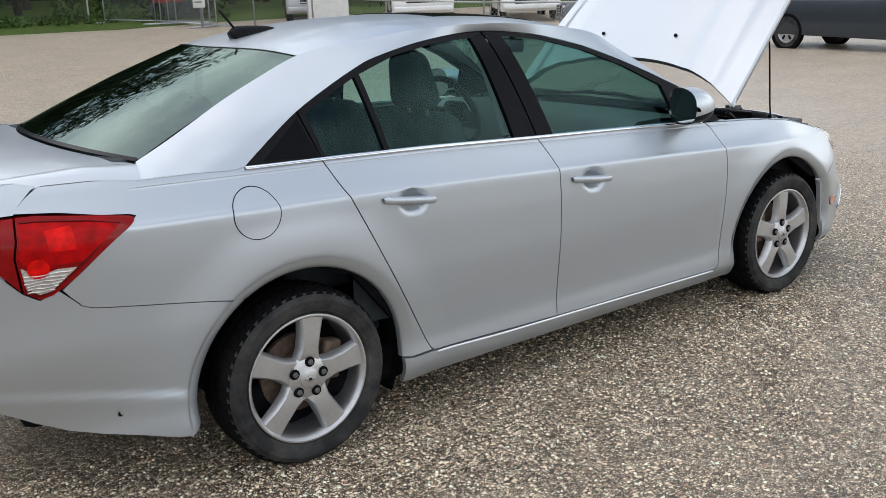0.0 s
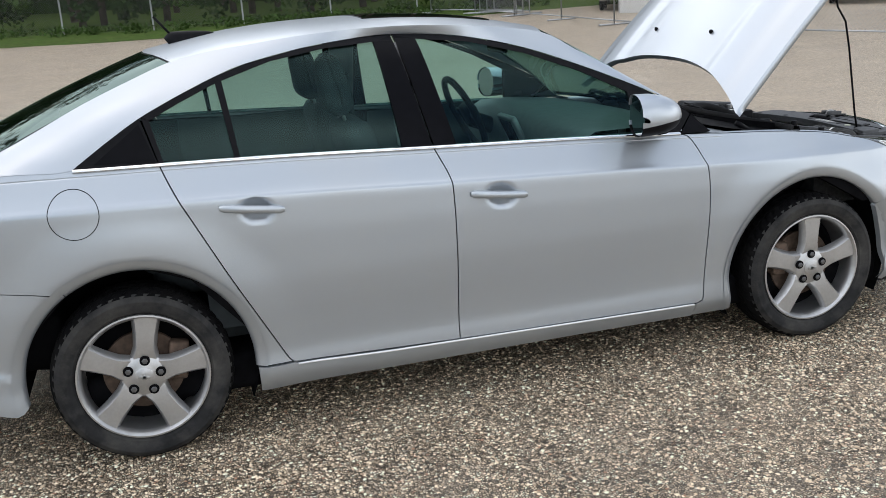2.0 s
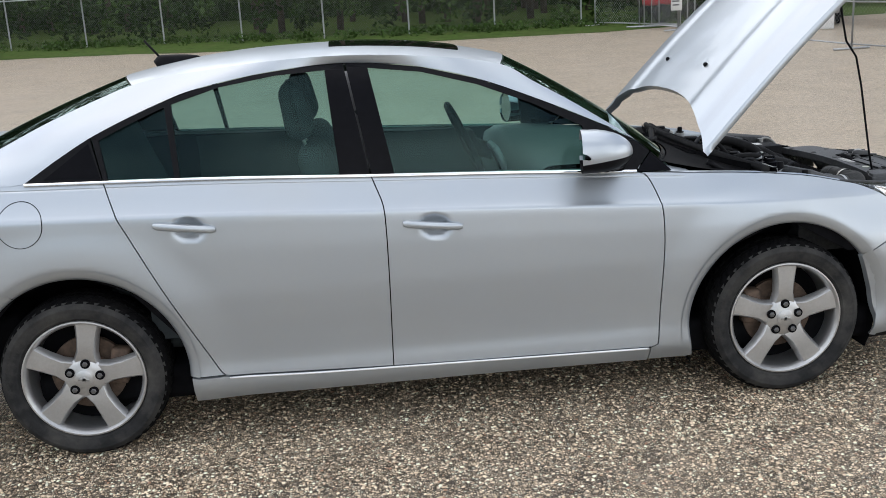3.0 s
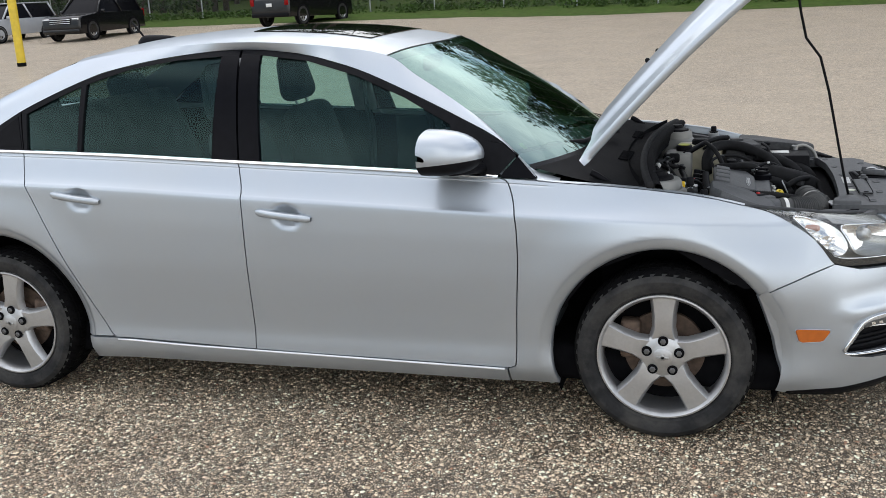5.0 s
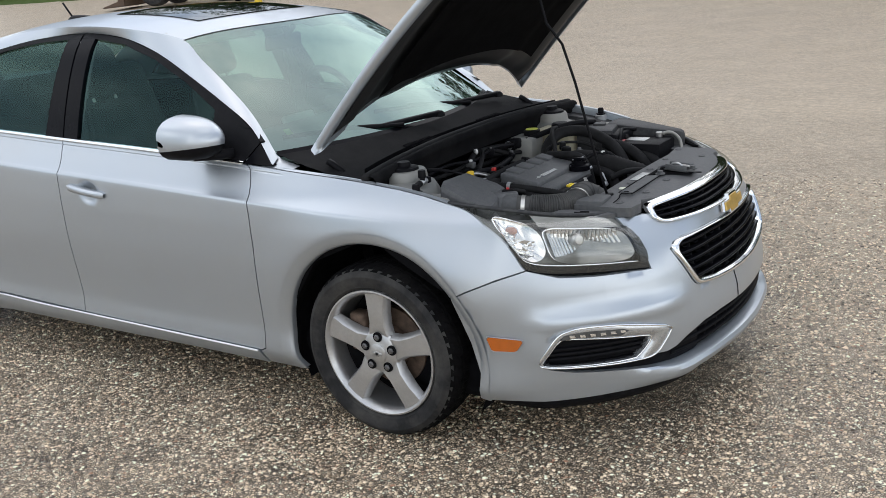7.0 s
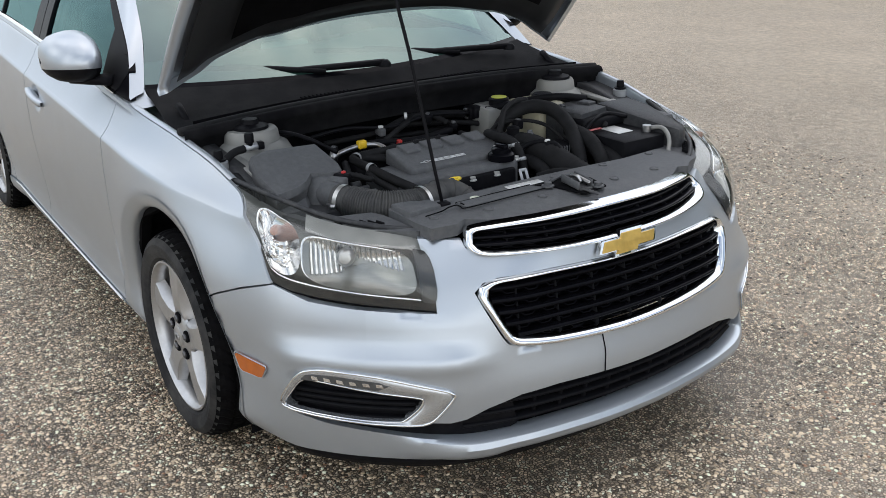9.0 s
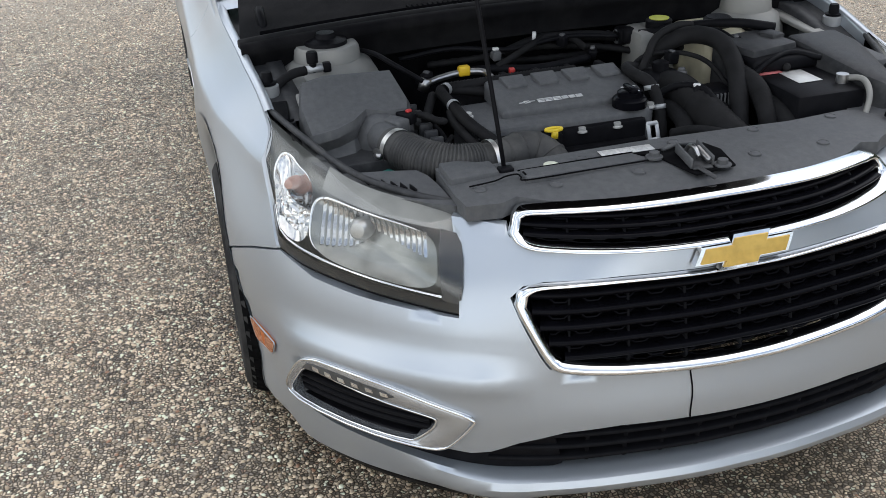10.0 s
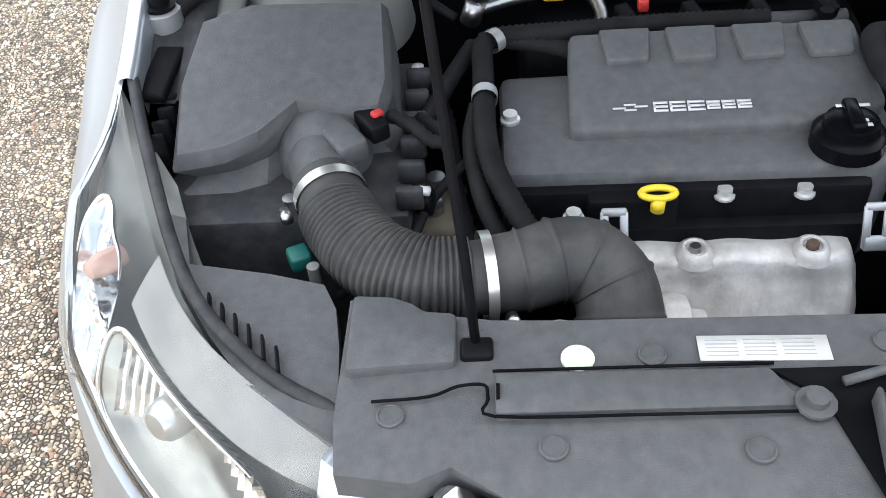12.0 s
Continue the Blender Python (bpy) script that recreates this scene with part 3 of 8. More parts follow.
rear_doors = side_panel("rear_door", rounded(SEAM_REAR, 3) + [(0.832, 0.258)] + rounded(SEAM_MID, 3)[::-1] + belt_line[::-1][1:-1], PAINT, car, "silver rear door", cell=0.0125, steps_v=CREASE)
front_doors = side_panel("front_door", rounded(SEAM_MID, 3) + [(1.437, 0.243), (1.776, 0.238)] + rounded(SEAM_FRONT, 3)[::-1] + belt_front[::-1][1:-1], PAINT, car, "silver front door", cell=0.0125, steps_v=CREASE)
quarter = ([(-0.46, 1.041), (-0.30, 1.039), (-0.13, 1.034)] + rounded(SEAM_REAR, 3)[:-1] + [(0.52, 0.272), (0.388, 0.272)] + arc(HUB_R, HUB_Z, 0.387, -4.4, 122)
           + [(-0.30, 0.648), (-0.446, 0.669), (-0.600, 0.690), (-0.660, 0.699), (-0.688, 0.710), (-0.713, 0.737), (-0.738, 0.768), (-0.652, 0.837), (-0.575, 0.900), (-0.520, 0.936), (-0.508, 0.947), (-0.525, 0.952),
              (-0.60, 0.960), (-0.713, 0.982), (-0.83, 0.995), (-0.79, 1.03), (-0.745, 1.058), (-0.6, 1.054)])
side_panel("quarter_panel", quarter, PAINT, car, "silver rear quarter panel", cell=0.015, steps_v=CREASE)
fender = (rounded(SEAM_FRONT, 3) + [(2.147, 0.225), (2.147, 0.166), (2.328, 0.166)] + arc(HUB_F, HUB_Z, 0.386, 200, 37)
          + [(3.06, 0.565), (3.152, 0.603), (3.234, 0.628)] + rounded([(3.220, 0.642), (3.190, 0.684), (3.152, 0.724), (3.09, 0.765), (3.02, 0.796), (2.947, 0.814)], 4) + [(2.86, 0.836), (2.774, 0.853), (2.63, 0.872), (2.493, 0.886), (2.3, 0.900)])
fenders = side_panel("front_fender", fender, PAINT, car, "silver front fender", depth=0.009, cell=0.015, steps_v=CREASE)
side_panel("rocker_panel", [(0.393, 0.166), (2.144, 0.166), (2.144, 0.230), (1.776, 0.235), (1.437, 0.240), (1.144, 0.246), (0.832, 0.255), (0.533, 0.264), (0.52, 0.268), (0.389, 0.268)], PAINT, car, "silver sill", out=0.006, gap=0.001, cell=0.03)
rear_bumper = (arc(HUB_R, HUB_Z, 0.387, 122.6, 188, 16) + [(-0.400, 0.232), (-0.420, 0.227), (-0.485, 0.242), (-0.563, 0.262), (-0.667, 0.284), (-0.754, 0.309), (-0.84, 0.352), (-0.883, 0.380), (-0.93, 0.41), (-0.93, 0.877), (-0.883, 0.828), (-0.838, 0.776), (-0.796, 0.748), (-0.745, 0.769), (-0.7140, 0.7390),
               (-0.6885, 0.7118), (-0.660, 0.7003), (-0.60, 0.6910), (-0.446, 0.6700), (-0.30, 0.6490)])
side_panel("rear_bumper_side", rear_bumper, PAINT, car, "silver rear bumper", gap=0.0015, cell=0.015)
# rolled top edge of the sill; its pale colour is a painted highlight of the sky
edge = tube([side_at(x, 0.2555 - (x - 0.54) * 0.0167 + 0.006 * smooth(0.9, 0.5, x), 0.0065) for x in np.linspace(0.53, 2.135, 24)], 0.0042, 8)
part("sill_highlight", mirrored(edge), SILL_HIGHLIGHT, car, "rolled sill edge painted pale as a sky highlight")
part("sill_highlight", edge, SILL_HIGHLIGHT, car, "rolled sill edge painted pale as a sky highlight")
# black sheet behind the seams, standing in for the shade in the gaps
side_panel("seam_shade", [(-0.85, 0.98), (0.1, 1.0), (2.2, 0.88), (2.95, 0.76), (3.06, 0.72), (3.13, 0.64), (3.15, 0.57), (2.95, 0.55), (2.69, 0.70), (2.45, 0.60), (2.30, 0.40), (2.30, 0.19), (0.40, 0.19), (0.38, 0.40),
               (0.2, 0.62), (0.0, 0.70), (-0.2, 0.63), (-0.38, 0.45), (-0.42, 0.29), (-0.60, 0.33), (-0.9, 0.46)], BAY_DARK, car, "black sheet behind the panels, painted shade for the seams", out=-0.022, gap=0, depth=0.03, cell=0.08)
# fuel flap
flap = [(-0.140 + 0.078 * math.cos(a), 0.895 + 0.078 * math.sin(a)) for a in np.linspace(0, 2 * math.pi, 40, endpoint=False)]
bm = patch(flap, 0.008, lambda x, z: side_at(x, z, 0.0015), depth=lambda p, x, z: p + Vector((0, 0.006, 0)))
fuel_flap = part("fuel_flap", bm, PAINT, car, "round silver fuel flap")
ring = [side_at(-0.140 + 0.0795 * math.cos(a), 0.895 + 0.0795 * math.sin(a), 0.0008) for a in np.linspace(0, 2 * math.pi, 49)]
part("flap_gap", tube(ring, 0.0014, 6, caps=False), BAY_DARK, fuel_flap, "dark gap round the flap")

# roof rail and pillars: from the window tops up to the roof edge
RAIL_LOW = [(2.254, 0.912), (2.13, 1.03), (1.962, 1.117), (1.753, 1.210), (1.547, 1.290), (1.339, 1.344), (1.169, 1.367), (1.04, 1.375), (0.911, 1.373), (0.70, 1.354), (0.49, 1.318),
            (0.381, 1.286), (0.24, 1.232), (0.103, 1.171), (-0.02, 1.10), (-0.13, 1.03), (-0.30, 1.034), (-0.46, 1.037)]
RAIL_TOP = [(2.235, 0.738, 0.928), (2.08, 0.675, 1.065), (1.93, 0.635, 1.168), (1.77, 0.595, 1.264), (1.645, 0.561, 1.337), (1.40, 0.557, 1.378), (1.18, 0.555, 1.398), (1.04, 0.554, 1.404), (0.90, 0.552, 1.404),
            (0.70, 0.549, 1.396), (0.50, 0.543, 1.378), (0.37, 0.535, 1.365), (0.23, 0.524, 1.338), (0.08, 0.548, 1.285), (-0.08, 0.578, 1.222), (-0.22, 0.606, 1.157), (-0.33, 0.628, 1.107), (-0.42, 0.644, 1.069)]
low = rounded(RAIL_LOW, 4)
top = rounded(RAIL_TOP, 4)
rows = []
for s in np.linspace(0, 1, 8):
    row = []
    for (x, z), (ux, uy, uz) in zip(low, top):
        a, b = side_at(x, z, 0.002), Vector((ux, -uy, uz))
        out = (b - a).cross(Vector((1, 0, 0))).normalized()
        if out.y > 0:
            out = -out
        row.append(a.lerp(b, s) + out * ((0.034 + 0.070 * smooth(0.30, -0.10, x)) * smooth(-0.47, -0.24, x) * (b - a).length) * 4 * s * (1 - s))
    rows.append(row)
bm = loft(rows)
bmesh.ops.recalc_face_normals(bm, faces=bm.faces)
part("roof_rail", mirrored(bm), PAINT, car, "silver roof pillars and rail")
part("roof_rail", bm, PAINT, car, "silver roof pillars and rail")


def edge_top(x):
    t = sorted(top, key=lambda q: q[0])
    return np.interp(x, [q[0] for q in t], [q[1] for q in t]), np.interp(x, [q[0] for q in t], [q[2] for q in t])


roof_mid = spline([0.10, 0.26, 0.5, 0.73, 1.0, 1.3, 1.5, 1.74], [1.352, 1.385, 1.421, 1.437, 1.441, 1.426, 1.400, 1.350])


def roof_front(y):
    return 1.72 - 0.075 * (y / 0.56) ** 2


def roof_rear(y):
    return 0.14 + 0.09 * (y / 0.53) ** 2


def roof_at(s, w):
    """s from the rear edge (0) to the front (1), w across (-1 to 1)."""
    y = w * 0.556
    x = roof_rear(y) + (roof_front(y) - roof_rear(y)) * s
    ey, ez = edge_top(min(max(x, 0.23), 1.645))
    zm = roof_mid(x)
    return Vector((x, w * ey, zm + (ez - 0.004 - zm) * abs(w) ** 2.6))


SUNROOF = (0.50, 0.86, 0.60)   # start, end along the roof; half share across
nS, nW = 36, 24
bm = bmesh.new()
grid = [[bm.verts.new(roof_at(i / nS, -1 + 2 * j / nW)) for j in range(nW + 1)] for i in range(nS + 1)]
for i in range(nS):
    for j in range(nW):
        bm.faces.new((grid[i][j], grid[i + 1][j], grid[i + 1][j + 1], grid[i][j + 1]))
bmesh.ops.recalc_face_normals(bm, faces=bm.faces)
roof = part("roof", bm, PAINT, car, "silver roof with a dark glass sunroof")
bm = patch(rounded([(0.535, -0.57), (0.535, 0.57), (0.88, 0.60), (0.88, -0.60)], 1, True), 0.05, lambda s, w: roof_at(s, w) + Vector((0, 0, 0.004)), depth=lambda p, s, w: p - Vector((0, 0, 0.006)))
part("sunroof", bm, material("sunroof_glass", (0.004, 0.005, 0.005), rough=0.04, spec=0.3, vary=0.1, scale=20), roof, "dark glass sunroof")
# shark fin
rows = []
for s in np.linspace(0, 1, 14):
    x = 0.25 + 0.19 * s
    h = 0.052 * (1 - s) ** 0.6 * (0.55 + 0.45 * smooth(0, 0.12, s)) * (1 if s < 1 else 0.02)
    wdt = 0.028 * (1 - s**3) + 0.004
    base = roof_mid(x) - 0.006
    rows.append([Vector((x - 0.02 * (1 - s) * math.sin(math.pi * k / 10), wdt * math.cos(math.pi * k / 10), base + h * math.sin(math.pi * k / 10) ** 0.75)) for k in range(11)])
bm = loft(rows)
bm.faces.new([v for v in bm.verts[:11]])
bmesh.ops.recalc_face_normals(bm, faces=bm.faces)
fin = part("antenna_base", bm, BLACK, car, "black plastic roof antenna base")
part("mast", tube([(0.262, 0, roof_mid(0.26) + 0.03), (0.20, 0, roof_mid(0.2) + 0.12)], 0.005, 8), BLACK, fin, "stubby black mast")

# windscreen and rear window
def screen(edge_lo, edge_hi, bulge, n=16):
    rows = []
    for s in np.linspace(0, 1, 10):
        rows.append([Vector(a).lerp(Vector(b), s) + Vector(bulge) * 4 * s * (1 - s) for a, b in zip(edge_lo, edge_hi)])
    bm = loft(rows)
    bmesh.ops.recalc_face_normals(bm, faces=bm.faces)
    return bm


ws = np.linspace(-1, 1, 17)
ws_top = [tuple(roof_at(1.0, w) + Vector((0.006, 0, -0.004))) for w in ws]
ws_low = [(2.40 - 0.165 * abs(w) ** 2.3, w * 0.735, 0.915 + 0.012 * abs(w)) for w in ws]
glass = part("windshield", screen(ws_low, ws_top, (0.012, 0, 0.014)), SCREEN_GLASS, car, "tinted windshield")
part("sticker", box((0.03, 0.028, 0.001), (2.17, -0.60, 0.993), turn=(0, 40, -14)), material("sticker_green", (0.42, 0.62, 0.22), rough=0.6), glass, "small green and yellow sticker")
band = [[Vector(a).lerp(Vector(b), s) + Vector((0.012, 0, 0.014)) * 4 * s * (1 - s) + Vector((0.003, 0, 0.003)) for a, b in zip(ws_low, ws_top)] for s in (0.0, 0.02, 0.04)]
part("lower_band", loft(band), GLOSS_BLACK, glass, "black band along the screen's foot")
rw_top = [tuple(roof_at(0.0, w) + Vector((-0.006, 0, -0.004))) for w in ws]
rw_low = [(-0.535 + 0.115 * abs(w) ** 2.2, w * 0.640, 1.088 - 0.020 * abs(w) ** 2) for w in ws]
glass = part("rear_window", screen(rw_low, rw_top, (-0.006, 0, 0.010)), REAR_GLASS, car, "dark tinted rear window")
bm = loft([[Vector(a).lerp(Vector(b), s) + Vector((-0.006, 0, 0.010)) * 4 * s * (1 - s) + Vector((-0.002, 0, 0.003)) for a, b in zip(rw_low, rw_top)] for s in (0.0, 0.012, 0.024)])
part("lower_band", bm, GLOSS_BLACK, glass, "black band along the glass's foot")

# trunk lid and rear face
rows = []
for s in np.linspace(0, 1, 12):
    x_end = -0.93
    row = []
    for w in ws:
        a = Vector((-0.54 + 0.115 * abs(w) ** 2.2, w * 0.648, 1.082 - 0.018 * abs(w) ** 2))
        b = Vector((-0.955 + 0.10 * abs(w) ** 2.5, w * 0.690, 1.090 - 0.030 * abs(w) ** 3))
        row.append(a.lerp(b, s) + Vector((0, 0, 0.018 * math.sin(math.pi * s))))
    rows.append(row)
for z in (1.07, 1.02, 0.96, 0.90, 0.84, 0.78):
    rows.append([Vector((-0.965 + 0.11 * abs(w) ** 2.5, w * 0.70, z - 0.03 * abs(w) ** 3)) for w in ws])
bm = loft(rows)
bmesh.ops.recalc_face_normals(bm, faces=bm.faces)
part("trunk_lid", bm, PAINT, car, "silver trunk lid")
bm = loft([[Vector((-0.93 - 0.085 * (1 - abs(w) ** 2.6), w * side_y(-0.93, z), z)) for w in ws] for z in np.linspace(0.41, 0.80, 10)])
bmesh.ops.recalc_face_normals(bm, faces=bm.faces)
part("rear_bumper", bm, PAINT, car, "silver rear bumper")
rows = []
for s in np.linspace(0, 1, 5):
    rows.append([side_at(x, z, 0.001).lerp(Vector((x2, -0.662, z2)), s) + Vector((0, 0, 0.012 * math.sin(math.pi * s)))
                 for (x, z), (x2, z2) in zip(sampled([(-0.46, 1.036), (-0.6, 1.054), (-0.745, 1.058), (-0.83, 1.03)], 12), sampled([(-0.425, 1.066), (-0.6, 1.082), (-0.86, 1.075)], 12))])
bm = loft(rows)
bmesh.ops.recalc_face_normals(bm, faces=bm.faces)
part("quarter_top", mirrored(bm), PAINT, car)
part("quarter_top", bm, PAINT, car)
# corner of the trunk lid beyond its seam
side_panel("trunk_corner", [(-0.749, 1.060), (-0.775, 1.040), (-0.804, 1.015), (-0.824, 0.992), (-0.93, 0.992), (-0.93, 1.075), (-0.80, 1.072)], PAINT, car, "silver trunk corner", gap=0.001)
# tail lamps: red lens in two halves, clear reversing lens in a red rim
LAMP_RIM = [(-0.5145, 0.9480), (-0.5115, 0.9410), (-0.5150, 0.9340), (-0.521, 0.9290), (-0.575, 0.894), (-0.652, 0.834), (-0.700, 0.795), (-0.759, 0.757), (-0.794, 0.748), (-0.836, 0.776), (-0.846, 0.88), (-0.824, 0.988), (-0.772, 0.986), (-0.642, 0.969), (-0.540, 0.9545), (-0.524, 0.9520)]
lamps = side_panel("tail_lamp", LAMP_RIM, RED_LENS, car, "red tail lamp with a clear lower lens", gap=0.002, out=0.002)
side_panel("trunk_lamp", [(-0.840, 0.779), (-0.884, 0.832), (-0.93, 0.882), (-0.93, 0.985), (-0.826, 0.988), (-0.848, 0.88)], RED_LENS, car, "red lamp on the trunk lid", gap=0.002, out=0.002)
RED_DEEP = material("red_reflector", (0.36, 0.002, 0.003), rough=0.3, spec=0.06, coat=0.08, vary=0.35, scale=28, bump=0.25, bump_scale=60)
RED_EDGE = material("red_lens_edge", (0.09, 0.001, 0.002), rough=0.3, spec=0.1, coat=0.05, vary=0.2, scale=30)
side_panel("inner_reflector", [(-0.560, 0.935), (-0.640, 0.872), (-0.672, 0.846), (-0.742, 0.845), (-0.780, 0.836), (-0.803, 0.836), (-0.826, 0.858), (-0.838, 0.88), (-0.820, 0.972), (-0.772, 0.970), (-0.642, 0.953)], RED_DEEP, lamps, "bright red reflector behind the lens", gap=0, out=0.0035, depth=0.004)
side_panel("reversing_lens", [(-0.690, 0.832), (-0.743, 0.834), (-0.781, 0.825), (-0.803, 0.825), (-0.827, 0.846), (-0.836, 0.852), (-0.828, 0.790), (-0.795, 0.766), (-0.764, 0.772)], CLEAR_LENS, lamps, "clear ribbed lower lens", gap=0, out=0.004, depth=0.004)
RED_BRIGHT = material("red_bright", (0.62, 0.006, 0.005), rough=0.3, spec=0.06, coat=0.08, vary=0.3, scale=40, bump=0.3, bump_scale=80)
side_panel("reflector_block", [(-0.684, 0.882), (-0.758, 0.886), (-0.762, 0.945), (-0.690, 0.949)], RED_BRIGHT, lamps, "bright red faceted block", gap=0, out=0.0048, depth=0.003)
side_panel("bulb_lens", [(-0.792 + 0.029 * math.cos(a), 0.842 + 0.028 * math.sin(a)) for a in np.linspace(0, 2 * math.pi, 28, endpoint=False)], RED_BRIGHT, lamps, "round red bulb lens", gap=0, out=0.0066, depth=0.005)
for lamp, side in zip(lamps, (RIGHT, LEFT)):
    for k in range(6):
        z = 0.776 + 0.0095 * k
        x0, x1 = -0.755 + 1.02 * (z - 0.776), (-0.826 if z < 0.80 else -0.832)
        rib = tube([Vector((p.x, side * p.y, p.z)) for p in (side_at(x0 + (x1 - x0) * q, z + 0.0016 * math.sin(9 * q + k), 0.0048) for q in np.linspace(0, 1, 9))], 0.0026, 6)
        part("lens_rib", rib, CLEAR_LENS, lamp)
    edge = [Vector((p.x, side * p.y, p.z)) for p in (side_at(x, z, 0.004) for x, z in [(-0.818, 0.972), (-0.772, 0.970), (-0.642, 0.954), (-0.556, 0.937), (-0.640, 0.870), (-0.700, 0.820), (-0.764, 0.769), (-0.795, 0.762), (-0.832, 0.786)])]
    part("lens_edge", tube(edge, 0.0025, 6), RED_EDGE, lamp, "darker moulded edge")
# chip in the bumper's paint
b = lathe([(0.0, 0.001), (0.007, 0.001), (0.009, -0.002)], 9, "y", tuple(side_at(-0.615, 0.345, 0.001)))
part("paint_chip", b, BAY_DARK, car, "small dark chip in the rear bumper")

# lips of the wheel arches: a narrow facet that turns in to the opening
def arch_lip(hx, spans):
    for a0, a1 in spans:
        n = max(8, int(abs(a1 - a0) / 3))
        rows = []
        steps = ((0.4225, 0.0012), (0.412, 0.0035), (0.398, 0.0035), (0.388, 0.003), (0.3835, -0.004), (0.384, -0.022))
        for r, dy in steps[:4] if hx > 1 and a1 < 0 else steps:
            row = []
            for k in range(n + 1):
                a = radians(a0 + (a1 - a0) * k / n)
                row.append(side_at(hx + r * math.cos(a), HUB_Z + r * math.sin(a), dy))
            rows.append(row)
        bm = loft(rows)
        bmesh.ops.recalc_face_normals(bm, faces=bm.faces)
        part("arch_lip", mirrored(bm), PAINT, car, "silver wheel-arch lip")
        part("arch_lip", bm, PAINT, car, "silver wheel-arch lip")


arch_lip(HUB_R, ((-4.0, 122.2), (122.7, 187)))
arch_lip(HUB_F, ((199, 37.6), (37.1, -17)))

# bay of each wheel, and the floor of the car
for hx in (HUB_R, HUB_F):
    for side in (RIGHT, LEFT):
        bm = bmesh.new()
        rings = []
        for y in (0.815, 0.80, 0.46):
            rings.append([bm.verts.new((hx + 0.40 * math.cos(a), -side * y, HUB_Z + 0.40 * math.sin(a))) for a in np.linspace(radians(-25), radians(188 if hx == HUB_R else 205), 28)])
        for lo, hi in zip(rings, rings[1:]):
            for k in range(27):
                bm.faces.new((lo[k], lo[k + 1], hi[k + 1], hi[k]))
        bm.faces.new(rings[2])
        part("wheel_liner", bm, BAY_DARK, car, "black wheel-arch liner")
# unseen black blocks for the floor, sized to keep light off the ground
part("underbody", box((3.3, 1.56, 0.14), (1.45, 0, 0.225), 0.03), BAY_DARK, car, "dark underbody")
part("rear_floor", box((0.62, 1.42, 0.20), (-0.56, 0, 0.42), 0.04), BAY_DARK, car, "black block for the unseen rear floor, keeps light from under the bumper")

# ---- the sedan: nose ----
def ring_outline(outer, inner):
    """An outline with a hole, joined by a slit."""
    i = 0
    j = min(range(len(inner)), key=lambda k: math.hypot(inner[k][0] - outer[i][0], (inner[k][1] - outer[i][1]) * 60))
    return outer + [outer[0]] + inner[j:] + inner[:j + 1]


def front_panel(outline, out=0.0, depth=0.02, cell=2.0, cell_v=0.02):
    return patch(outline, cell, lambda p, z: front_at(p, z, out), depth=lambda q, p, z: q - Vector((math.cos(radians(p)), -math.sin(radians(p)), 0)) * depth, cell_v=cell_v)


def around(half_line):
    """Mirrors a half outline (phi >= 0, from the centre line round and back to it)."""
    return half_line + [(-p, z) for p, z in half_line[::-1] if p > 1e-6]


FOG = [(50.3, 0.335), (48.8, 0.390), (47.2, 0.426), (45.6, 0.440), (43.0, 0.448), (36.6, 0.440), (29.3, 0.410), (27.4, 0.396), (27.2, 0.380), (29.3, 0.325), (30.6, 0.308), (32.5, 0.303), (38.0, 0.305), (48.3, 0.316)]
CUT = 38.0
FOG_HIGH = 0.442


def nose(x, z):
    """A point of the body side, as an angle round the nose."""
    return math.degrees(math.atan2(side_y(x, z), x - FRONT_X)), z - 0.0025


SEAM_NOSE = [nose(x, z) for x, z in sampled([(2.998, 0.534), (3.06, 0.565), (3.152, 0.603), (3.234, 0.628)], 9)]
BUMPER_IN = ([(0, 0.366), (6, 0.369), (13, 0.370), (18.4, 0.362), (22.8, 0.338), (25.6, 0.314), (27.6, 0.307), (29.9, 0.3105)]
             + [(29.3, 0.325), (27.2, 0.380), (27.4, 0.396), (29.3, 0.410), (36.6, 0.440), (CUT, FOG_HIGH)]
             + [(CUT, 0.586), (34, 0.582), (28.8, 0.577), (28.95, 0.62), (29.95, 0.68), (30.9, 0.724), (27.5, 0.722), (24.6, 0.720), (24.2, 0.706), (23.2, 0.696), (21.5, 0.690), (13.4, 0.687), (5.6, 0.684), (0, 0.683)]
             + [(0, 0.647), (4, 0.647), (13, 0.649), (20.5, 0.646), (22.6, 0.637), (23.8, 0.617), (22.6, 0.575), (20.8, 0.515), (20.0, 0.494), (18.6, 0.484), (13, 0.471), (6, 0.465), (0, 0.462)])
BUMPER_OUT = ([(CUT, 0.199), (46, 0.197), (52, 0.193), (59.6, 0.185), (60.3, 0.27), (61.9, 0.386), (63.5, 0.46)] + SEAM_NOSE + [(45.8, 0.597), (40, 0.588), (CUT, 0.586)]
              + [(CUT, FOG_HIGH), (43.0, 0.448), (45.6, 0.440), (47.2, 0.426), (48.8, 0.390), (50.4, 0.335), (48.6, 0.311), (44, 0.294), (CUT, 0.283)])
bm = front_panel(BUMPER_IN, cell=1.9)
join(bm, front_panel(BUMPER_OUT, cell=1.9))
bmesh.ops.remove_doubles(bm, verts=bm.verts, dist=0.0008)
bumper = part("front_bumper", both(bm), PAINT, car, "silver front bumper with a crack under the grille")
part("crack", tube([front_at(5.9 + 0.10 * math.sin(z * 70), z, 0.001) for z in np.linspace(0.470, 0.366, 12)], 0.0016, 6), BAY_DARK, bumper, "dark vertical crack in the bumper")

